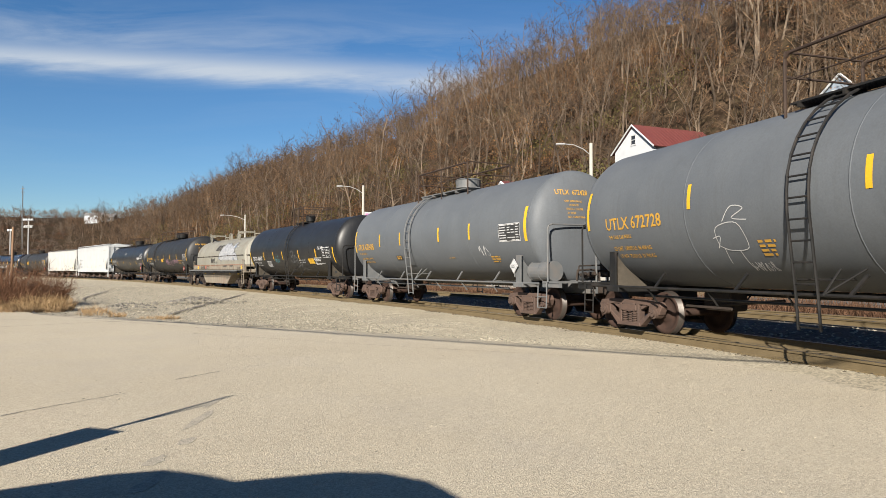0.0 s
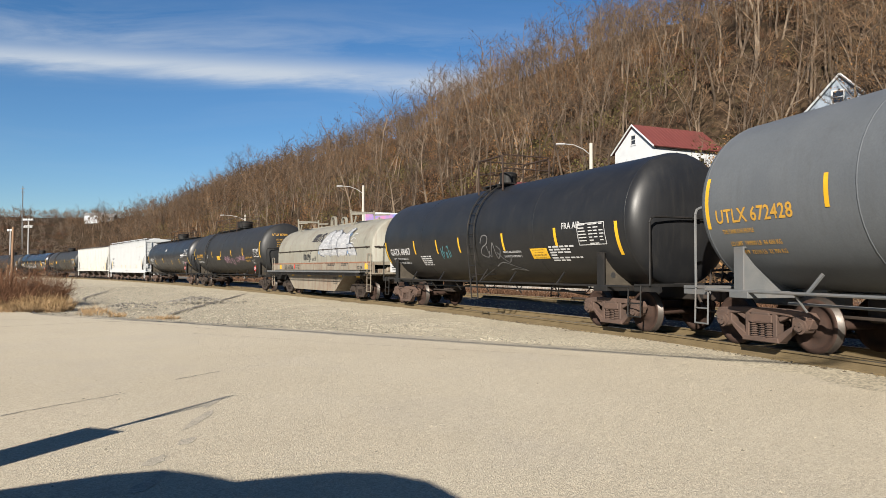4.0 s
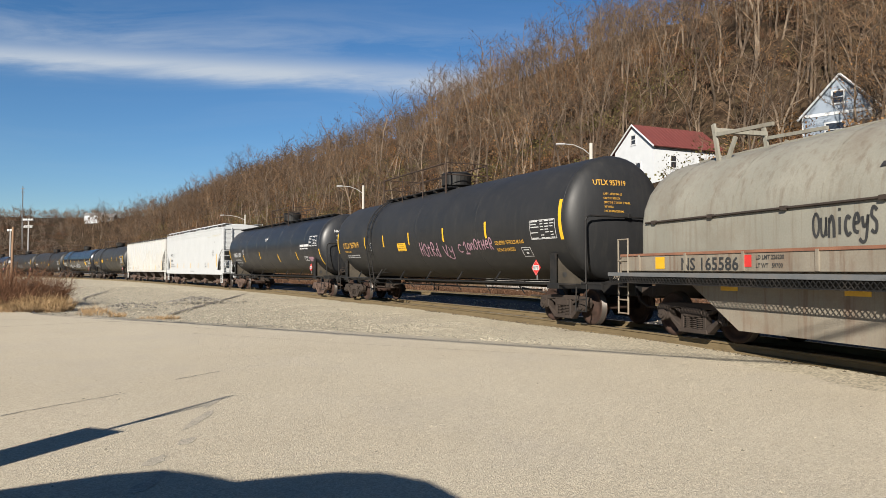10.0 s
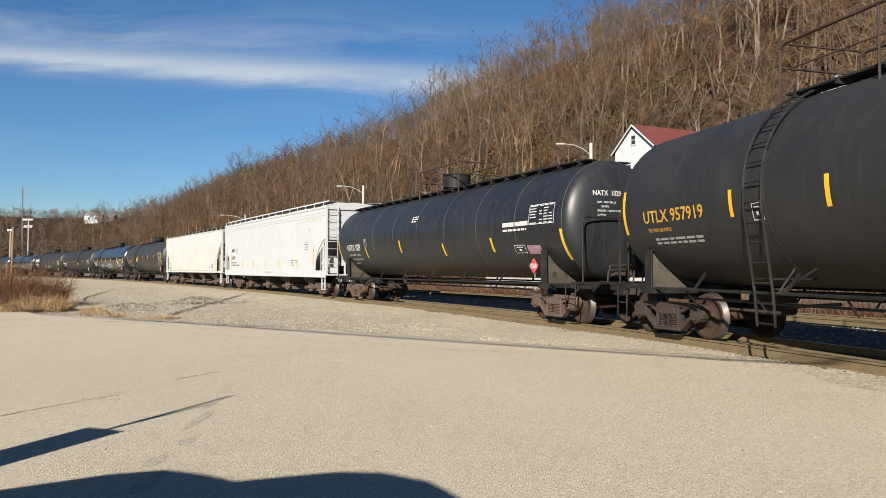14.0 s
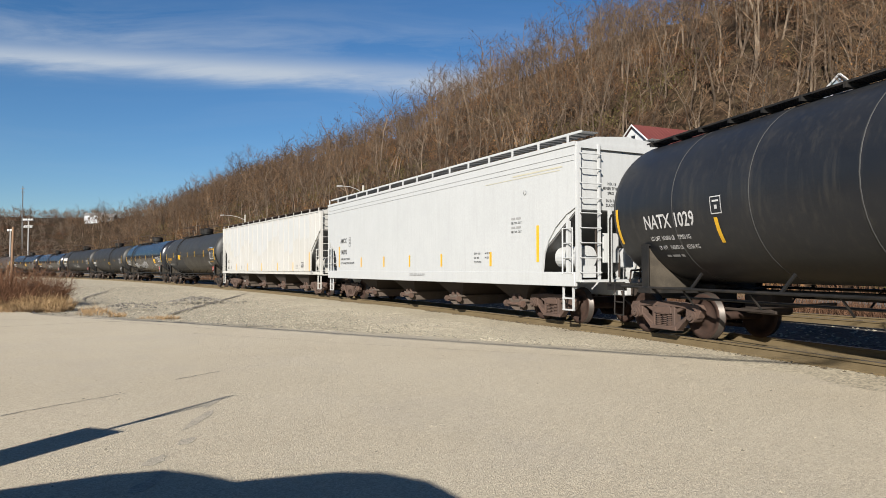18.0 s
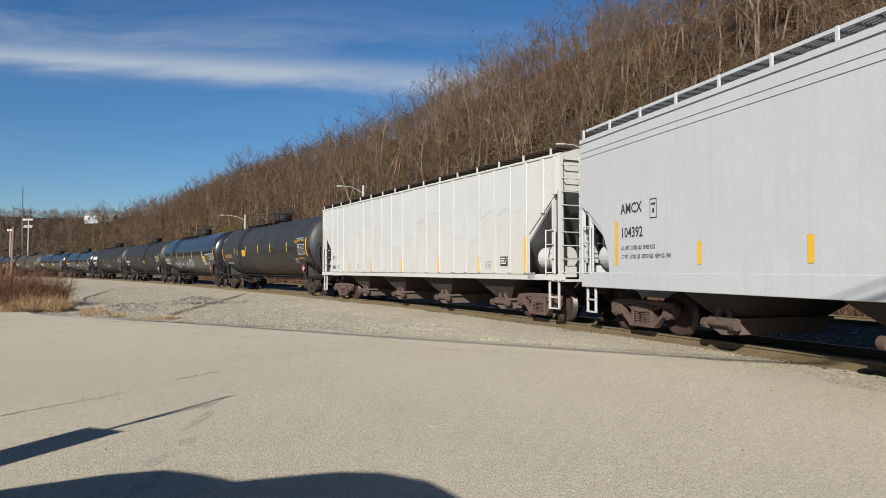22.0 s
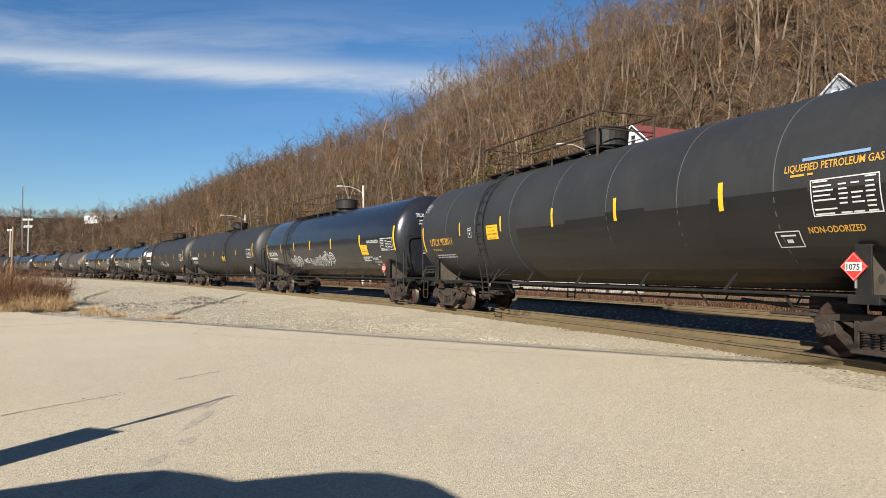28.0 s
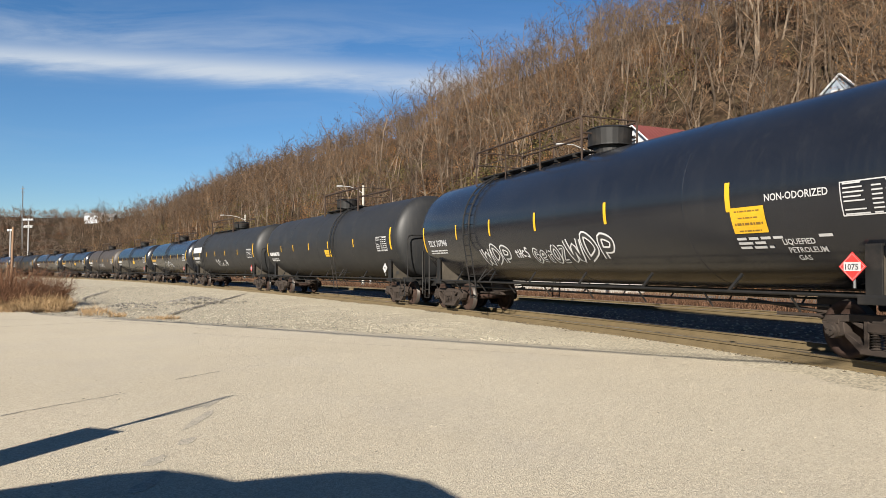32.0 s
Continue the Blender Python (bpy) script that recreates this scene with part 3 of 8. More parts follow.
for i in range(1750):
    q = -70 + 620 * wrnd.random() ** 1.35
    p = 48 + 112 * wrnd.random()
    if in_front(p, q) or noise.noise((p * 0.045, q * 0.04, 9.0)) < -0.42 + 0.3 * wrnd.random() - 0.2:
        continue
    x, y, z = place_on_hill(p, q)
    arr = wrnd.choice(FAR) if q > 190 else wrnd.choice(TREES) if wrnd.random() < 0.72 else wrnd.choice(SLIM)
    s = (0.7 + 0.75 * wrnd.random()) * (1.0 if p < 112 else 0.72)
    rot = wrnd.uniform(0, 6.283)
    limbs.add(arr[0], x, y, z, rot, s, s * wrnd.uniform(0.9, 1.15))
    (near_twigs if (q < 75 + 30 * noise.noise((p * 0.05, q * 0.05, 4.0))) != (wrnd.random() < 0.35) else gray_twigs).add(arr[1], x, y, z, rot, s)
    if wrnd.random() < 0.3 + 0.55 * max(noise.noise((p * 0.03, q * 0.025, 5.0)), 0):
        leaves.add(wrnd.choice(russet), x, y, z, rot, s)
for i in range(780):
    q, p = -75 + 170 * wrnd.random(), 60 + 88 * wrnd.random()
    if in_front(p, q):
        continue
    x, y, z = place_on_hill(p, q)
    arr = wrnd.choice(TREES)
    s = wrnd.uniform(0.75, 1.3) * (1.0 if p < 112 else 0.7)
    limbs.add(arr[0], x, y, z, i, s)
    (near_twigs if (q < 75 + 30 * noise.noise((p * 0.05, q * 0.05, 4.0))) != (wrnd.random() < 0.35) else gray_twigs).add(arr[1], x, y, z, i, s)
for i in range(500):
    q, p = 120 + 330 * wrnd.random(), 80 + 62 * wrnd.random()
    x, y, z = place_on_hill(p, q)
    arr = wrnd.choice(FAR)
    s = wrnd.uniform(0.5, 0.95)
    limbs.add(arr[0], x, y, z, i, s)
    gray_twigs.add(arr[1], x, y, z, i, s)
for i in range(420):
    q, p = -45 + 500 * wrnd.random() ** 1.3, 124 + 18 * wrnd.random()
    x, y, z = place_on_hill(p, q)
    arr = wrnd.choice(FAR)
    s = wrnd.uniform(0.45, 0.8)
    limbs.add(arr[0], x, y, z, i, s)
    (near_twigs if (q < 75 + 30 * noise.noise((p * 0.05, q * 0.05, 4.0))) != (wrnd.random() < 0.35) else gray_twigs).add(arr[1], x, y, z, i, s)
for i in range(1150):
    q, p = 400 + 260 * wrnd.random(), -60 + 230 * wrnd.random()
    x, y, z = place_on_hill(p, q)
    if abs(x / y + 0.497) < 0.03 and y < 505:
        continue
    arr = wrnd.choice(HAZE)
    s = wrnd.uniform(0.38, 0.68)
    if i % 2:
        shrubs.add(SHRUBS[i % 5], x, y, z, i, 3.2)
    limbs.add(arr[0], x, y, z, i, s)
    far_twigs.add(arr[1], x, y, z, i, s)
for i in range(4600):
    q, p = -60 + 480 * wrnd.random() ** 1.6, 41 + 95 * wrnd.random() ** 1.3
    if in_front(p, q) and wrnd.random() < 0.75:
        continue
    x, y, z = place_on_hill(p, q)
    s = wrnd.uniform(0.8, 2.0)
    shrubs.add(wrnd.choice(SHRUBS), x, y, z, i, s)
    if noise.noise((p * 0.05, q * 0.05, 3.0)) > 0.12 and p < 90:
        greens.add(olive, x, y, z, i, s * 0.8)
    elif wrnd.random() < 0.42:
        low.add(olive, x, y, z, i, s * 0.7)
tagged(new("woods", limbs.mesh("woods", M["bark"])), "bare gray-brown deciduous trunks and limbs covering the hillside", "trees", kind="stuff")
tagged(new("woods_twigs", near_twigs.mesh("woods_twigs", M["twig"])), "fine bare tan-brown twigs of the winter woods", "trees", kind="stuff")
tagged(new("woods_twigs", gray_twigs.mesh("woods_twigs", M["gray_twig"])), "gray-brown twigs of the farther woods, darkened for shade between trees", "trees", kind="stuff")
tagged(new("woods_twigs", far_twigs.mesh("woods_twigs", M["hazed_twig"])), "brown twigs on the far ridge, paled to stand for distance haze", "trees", kind="stuff")
tagged(new("clinging_leaves", leaves.mesh("clinging_leaves", M["russet"])), "dry russet leaves clinging to some hillside trees", "leaves", kind="stuff")
tagged(new("undergrowth", shrubs.mesh("undergrowth", M["bush"])), "tangled brown winter undergrowth on the hillside", "undergrowth", kind="stuff")

tagged(new("green_undergrowth", greens.mesh("green_undergrowth", M["olive"])), "patches of olive green leafy undergrowth on the hillside", "undergrowth", kind="stuff")
tagged(new("brown_undergrowth", low.mesh("brown_undergrowth", M["russet"])), "brown leafy undergrowth on the hillside", "undergrowth", kind="stuff")

# single trees along the skyline and at the foot of the hill
tree_meshes = []
for (w, t) in TREES[:6]:
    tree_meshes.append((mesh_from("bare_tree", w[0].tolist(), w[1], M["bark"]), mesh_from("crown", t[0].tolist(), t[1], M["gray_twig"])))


def bare_tree(p, q, s, k, label="bare deciduous tree with gray bark on the hillside"):
    x, y, z = place_on_hill(p, q)
    tr = tagged(new("bare_tree", tree_meshes[k][0]), label, "tree", "hillside trees")
    tr.matrix_basis = pose(x, y, z - 0.2, 0, 0, k * 70 + q * 13) @ Matrix.Diagonal((s, s, s, 1))
    part("crown", tree_meshes[k][1], None, tr, "fine bare twigs")


for tq, s_, k_ in ((199.7, 1.4, 5), (223.7, 0.95, 2), (163.8, 1.2, 2), (154.4, 1.3, 2), (126.6, 1.35, 2), (117.6, 1.2, 2), (472.4, 1.35, 1), (447.1, 1.1, 3), (261.5, 1.0, 4), (96.8, 1.3, 4), (91.9, 1.2, 3)):
    bare_tree(134, tq, s_, k_, "tall bare tree standing out above the ridge line")
for i in range(120):
    bare_tree(136 + wrnd.uniform(-7, 6), -40 + 4.2 * i + wrnd.uniform(-3, 3), 0.85 + 0.8 * wrnd.random() ** 2, i % 6, "bare deciduous tree standing on the ridge line")
for i in range(70):
    tp, tq = 47 + 22 * wrnd.random(), -12 + 2.9 * i
    if not in_front(tp, tq):
        bare_tree(tp, tq, wrnd.uniform(0.55, 0.85), (i * 5) % 6)
for tx, ty, s_ in ((37.5, 58.0, 0.75), (39.8, 60.0, 0.8), (34.5, 54.5, 0.55), (41.5, 62.5, 0.9), (24.3, 66.0, 0.5), (15.5, 66.0, 0.6), (13.0, 69.0, 0.75), (37.2, 55.0, 0.7), (38.6, 56.5, 0.72), (36.6, 57.5, 0.66)):
    tp, tq = pq(tx, ty)
    bare_tree(tp, tq, s_, int(tx) % 6, "bare tree with pale limbs beside a hillside house")

# ---------------- freight cars ----------------
# In a car's own space x points the way it rolls, the street is at -y and z = 0 is the top of the rails.


def wheelset_mesh():
    bm = bmesh.new()
    prof = [(-0.07, 0.0), (-0.07, 0.16), (-0.02, 0.2), (-0.01, 0.34), (-0.065, 0.37), (-0.07, 0.455), (0.045, 0.462), (0.052, 0.485), (0.075, 0.485), (0.078, 0.37), (0.03, 0.34), (0.02, 0.2), (0.07, 0.16), (0.07, 0.0)]
    for side in (-1, 1):
        b2 = bmesh.new()
        lathe_x(b2, [(x, r) for x, r in prof], 0.0, 36)
        m = pose(0, 0.745 * side, 0, 0, 0, -90 if side > 0 else 90)
        bmesh.ops.transform(b2, matrix=m, verts=b2.verts[:])
        tmp = mesh_of(b2, "tmp")
        bm.from_mesh(tmp)
        bpy.data.meshes.remove(tmp)
    rod(bm, (0, -1.0, 0), (0, 1.0, 0), 0.085, 14)
    me = mesh_of(bm, "wheelset", True)
    me.materials.append(M["wheel"])
    me.materials.append(M["tread"])
    for p in me.polygons:
        r = math.hypot(p.center.x, p.center.z)
        if 0.452 < r < 0.475:
            p.material_index = 1
    return me


def side_frame_mesh():
    bm = bmesh.new()
    w = 0.085
    # drawn as separate members round the openings
    prism(bm, [(-1.12, 0.58), (-1.04, 0.69), (-0.5, 0.73), (0.5, 0.73), (1.04, 0.69), (1.12, 0.58), (0.72, 0.595), (0.45, 0.62), (-0.45, 0.62), (-0.72, 0.595)], -w, w)
    for s in (-1, 1):
        prism(bm, [(s * 1.12, 0.585), (s * 0.70, 0.6), (s * 0.68, 0.4), (s * 0.8, 0.36), (s * 1.04, 0.42)], -w * 1.05, w * 1.05)
        prism(bm, [(s * 0.72, 0.47), (s * 0.68, 0.36), (s * 0.43, 0.15), (s * 0.34, 0.15), (s * 0.34, 0.25)], -w, w)
        prism(bm, [(s * 0.36, 0.16), (s * 0.36, 0.64), (s * 0.26, 0.64), (s * 0.28, 0.16)], -w, w)
        prism(bm, [(s * 0.4, 0.5), (s * 0.62, 0.6), (s * 0.56, 0.63), (s * 0.36, 0.58)], -w * 0.7, w * 0.7)
    prism(bm, [(-0.42, 0.13), (0.42, 0.13), (0.40, 0.22), (-0.40, 0.22)], -w * 1.3, w * 1.3)
    prism(bm, [(-0.27, 0.47), (0.27, 0.47), (0.27, 0.61), (-0.27, 0.61)], -w * 1.25, w * 1.25)
    bmesh.ops.bevel(bm, geom=bm.edges[:], offset=0.012, segments=1, affect="EDGES")
    return mesh_of(bm, "side_frame")


def spring_mesh():
    bm = bmesh.new()
    prof = []
    for i in range(7):
        z = 0.228 + 0.24 * i / 6
        prof += [(z - 0.015, 0.048), (z, 0.082), (z + 0.015, 0.048)]
    rings = []
    for z, r in prof:
        rings.append([bm.verts.new((r * math.cos(0.785 * k), r * math.sin(0.785 * k), z)) for k in range(8)])
    for a, b in zip(rings, rings[1:]):
        for k in range(8):
            bm.faces.new((a[k], a[(k + 1) % 8], b[(k + 1) % 8], b[k]))
    return mesh_of(bm, "spring")


def bolster_mesh():
    bm = bmesh.new()
    box(bm, (0, 0, 0.55), (0.42, 2.2, 0.2), bevel=0.02)
    rod(bm, (0, 0, 0.55), (0, 0, 0.74), 0.2, 16)
    for s in (-1, 1):
        box(bm, (0.28 * s, 0, 0.42), (0.08, 1.5, 0.12))
        box(bm, (0.42 * s, 0.74, 0.47), (0.06, 0.09, 0.26))
        box(bm, (0.42 * s, -0.74, 0.47), (0.06, 0.09, 0.26))
    return mesh_of(bm, "truck")


def bearing_mesh():
    bm = bmesh.new()
    rod(bm, (0, -0.11, 0), (0, 0.1, 0), 0.125, 18)
    rod(bm, (0, -0.155, 0), (0, -0.11, 0), 0.085, 18)
    for k in range(3):
        a = 2.094 * k + 0.4
        rod(bm, (0.05 * math.cos(a), -0.175, 0.05 * math.sin(a)), (0.05 * math.cos(a), -0.15, 0.05 * math.sin(a)), 0.018, 6)
    box(bm, (0, 0, 0.14), (0.22, 0.16, 0.07), bevel=0.01)
    return mesh_of(bm, "bearing")


TRUCK = {"wheelset": wheelset_mesh()}
for look_name, mat in (("rust", M["rust_iron"]), ("dark", M["dark_truck"])):
    for k, f in (("side_frame", side_frame_mesh), ("spring", spring_mesh), ("truck", bolster_mesh), ("bearing", bearing_mesh)):
        TRUCK[k, look_name] = f()
        TRUCK[k, look_name].materials.append(mat)
TRUCKS, WHEELS = [], []          # (truck, its x, car number), (wheelset, its x, car number)


def add_truck(car, xb, number, tint="dark"):
    tr = part("truck", TRUCK["truck", tint], None, car, "two-axle freight truck with coil springs")
    tr.matrix_basis = pose(xb, 0, 0)
    TRUCKS.append((tr, xb, number))
    for s in (-1, 1):
        sf = part("side_frame", TRUCK["side_frame", tint], None, tr)
        sf.matrix_basis = pose(0, s * 1.0, 0, 0, 0, 0 if s < 0 else 180)
        for x in (-0.172, 0.0, 0.172):
            sp = part("spring", TRUCK["spring", tint], None, tr)
            sp.matrix_basis = pose(x, s * (1.05 if x else 1.02), 0)
        ws = part("wheelset", TRUCK["wheelset"], None, tr, "brown steel wheels with polished treads")
        ws.matrix_basis = pose(0.89 * s, 0, 0.457)
        WHEELS.append((ws, 0.89 * s, number))
        for x in (-1, 1):
            b = part("bearing", TRUCK["bearing", tint], None, tr)
            b.matrix_basis = pose(0.89 * x, s * 1.02, 0.457, 0, 0, 0 if s < 0 else 180)


def coupler_mesh():
    bm = bmesh.new()
    box(bm, (-0.25, 0, 0.86), (0.6, 0.16, 0.2), bevel=0.02)
    box(bm, (0.12, 0.05, 0.86), (0.26, 0.3, 0.28), bevel=0.05)
    box(bm, (0.26, -0.08, 0.86), (0.14, 0.14, 0.3), bevel=0.04)
    pipe(bm, [(-0.15, -0.3, 0.85), (0.0, -0.33, 0.65), (0.2, -0.3, 0.52), (0.4, -0.2, 0.5)], 0.03)
    return mesh_of(bm, "coupler")


COUPLER = coupler_mesh()
COUPLER.materials.append(M["dark_truck"])


def add_coupler(car, half):
    for s in (-1, 1):
        c = part("coupler", COUPLER, None, car, "cast steel coupler and air hose")
        c.matrix_basis = pose(s * (half - 0.24), 0, 0, 0, 0, 0 if s > 0 else 180)


# ---- marks on curved and flat sides ----


def wrap(car_shape, x, h):
    """A point at x along the car and h up its street side, on the skin of a tank (radius, axis height, lift) or of a flat wall (y, lift)."""
    if len(car_shape) == 3:
        r, zc, lift = car_shape
        a = (h - zc) / r
        return Vector((x + (0.09 if r > 1.45 else 0.0), -(r + lift) * math.cos(a), zc + (r + lift) * math.sin(a)))
    y, lift = car_shape
    return Vector((x, -(y + lift), h))


def text_mesh(text, size):
    cu = bpy.data.curves.new("letters", "FONT")
    cu.body, cu.size, cu.resolution_u, cu.offset = text, size, 2, 0.016 * size
    ob = bpy.data.objects.new("letters", cu)
    scene.collection.objects.link(ob)
    me = bpy.data.meshes.new_from_object(ob)
    bpy.data.objects.remove(ob)
    bpy.data.curves.remove(cu)
    me.materials.clear()
    return me


def lettering(car, text, x, h, size, mat, skin, squeeze=1.0, name="lettering", label=""):
    me = text_mesh(text, size)
    for v in me.vertices:
        v.co = wrap(skin, x + v.co.x * squeeze, h + v.co.y)
    return part(name, me, mat, car, label)


def patch(bm, skin, x0, x1, h0, h1, n=6, skew=0.0):
    """A thin plate on the skin, its height split so that it follows the curve."""
    k = []
    for i in range(n + 1):
        h = h0 + (h1 - h0) * i / n
        sx = skew * i / n
        k.append((bm.verts.new(wrap(skin, x0 + sx, h)), bm.verts.new(wrap(skin, x1 + sx, h))))
    for (a, b), (c, d) in zip(k, k[1:]):
        bm.faces.new((a, b, d, c))


def bars(car, skin, x, h, rows, mat, line=0.055, name="small_print"):
    """Unreadable small print: rows of bars, each a list of lengths."""
    bm = bmesh.new()
    rnd = random.Random(int(x * 100) + len(rows))
    for i, w in enumerate(rows):
        y = h - i * line * 1.75
        cx = x
        while cx < x + w - 0.03:
            ln = min(rnd.uniform(0.1, 0.32), x + w - cx)
            patch(bm, skin, cx, cx + ln, y - line * 0.5, y + line * 0.5, 1)
            cx += ln + 0.05
    return tagged(part(name, bm, mat, car), kind="stuff")


def ribbon(bm, skin, pts, w):
    """A brush stroke through points (x, h) of the skin."""
    prev = None
    for i, (x, h) in enumerate(pts):
        x0, h0 = pts[max(i - 1, 0)]
        x1, h1 = pts[min(i + 1, len(pts) - 1)]
        d = math.hypot(x1 - x0, h1 - h0) or 1
        nx, nh = -(h1 - h0) / d * w / 2, (x1 - x0) / d * w / 2
        cur = (bm.verts.new(wrap(skin, x + nx, h + nh)), bm.verts.new(wrap(skin, x - nx, h - nh)))
        if prev:
            bm.faces.new((prev[0], prev[1], cur[1], cur[0]))
        prev = cur


def curve_pts(keys, n=8):
    """A soft curve through key points."""
    out = []
    for i in range(len(keys) - 1):
        p0, p1, p2, p3 = keys[max(i - 1, 0)], keys[i], keys[i + 1], keys[min(i + 2, len(keys) - 1)]
        for j in range(n):
            t = j / n
            out.append(tuple(0.5 * (2 * p1[a] + (p2[a] - p0[a]) * t + (2 * p0[a] - 5 * p1[a] + 4 * p2[a] - p3[a]) * t * t + (3 * p1[a] - p0[a] - 3 * p2[a] + p3[a]) * t ** 3) for a in (0, 1)))
    out.append(keys[-1])
    return out


def scrawl(car, skin, x, h, width, height, mat, seed, stroke=0.05, letters=5, name="graffiti", label=""):
    """Loose looping strokes side by side, like sprayed letters that cannot be read."""
    rnd = random.Random(seed)
    bm = bmesh.new()
    cell = width / letters
    for i in range(letters):
        keys = [(x + cell * (i + rnd.uniform(-0.05, 0.95)), h + height * rnd.choice((0.05, 0.5, 0.95)) + height * rnd.uniform(-0.1, 0.1)) for _ in range(rnd.randint(4, 6))]
        ribbon(bm, skin, curve_pts(keys, 6), stroke * rnd.uniform(0.8, 1.2))
    return part(name, bm, mat, car, label)


def fill(bm, skin, pts):
    """A filled outline on the skin, as a fan round its middle."""
    cx, ch = sum(p[0] for p in pts) / len(pts), sum(p[1] for p in pts) / len(pts)
    rings = []
    for k in (0.0, 0.35, 0.7, 1.0):
        rings.append([bm.verts.new(wrap(skin, cx + (x - cx) * k, ch + (h - ch) * k)) for x, h in pts] if k else [bm.verts.new(wrap(skin, cx, ch))])
    n = len(pts)
    for i in range(n):
        j = (i + 1) % n
        bm.faces.new((rings[0][0], rings[1][i], rings[1][j]))
        for a, b in zip(rings[1:], rings[2:]):
            bm.faces.new((a[i], b[i], b[j], a[j]))


def placard(car, x, z, y, mat, text, tmat=None, size=0.215):
    """A hazard diamond on its bracket."""
    bm = bmesh.new()
    s = size / 1.414 * 1.41
    prism(bm, [(x - s, z), (x, z - s), (x + s, z), (x, z + s)], y - 0.012, y)
    pl = part("placard", bm, mat, car, "diamond hazard placard")
    b2 = bmesh.new()
    o = s * 0.9
    for a, b in (((x - o, z), (x, z - o)), ((x, z - o), (x + o, z)), ((x + o, z), (x, z + o)), ((x, z + o), (x - o, z))):
        d = 0.012
        va = [b2.verts.new((a[0], y - 0.015, a[1])), b2.verts.new((b[0], y - 0.015, b[1])), b2.verts.new((b[0] * (1 - d * 3) + x * d * 3, y - 0.015, b[1] * (1 - d * 3) + z * d * 3)), b2.verts.new((a[0] * (1 - d * 3) + x * d * 3, y - 0.015, a[1] * (1 - d * 3) + z * d * 3))]
        b2.faces.new(va)
    part("border", b2, tmat or M["white"], pl)
    b4 = bmesh.new()
    patch(b4, (-y, 0.016), x - s * 0.62, x + s * 0.62, z - s * 0.3, z + s * 0.3, 1)
    part("number_panel", b4, M["white"], pl)
    lettering(pl, text, x - 0.128, z - 0.045, 0.122, M["black"], (-y, 0.019), 0.95, "number")
    b3 = bmesh.new()
    rod(b3, (x, y + 0.03, z - s - 0.1), (x, y + 0.03, z + 0.1), 0.02, 6)
    part("bracket", b3, M["gray_iron"], pl)


# ---- tank car ----


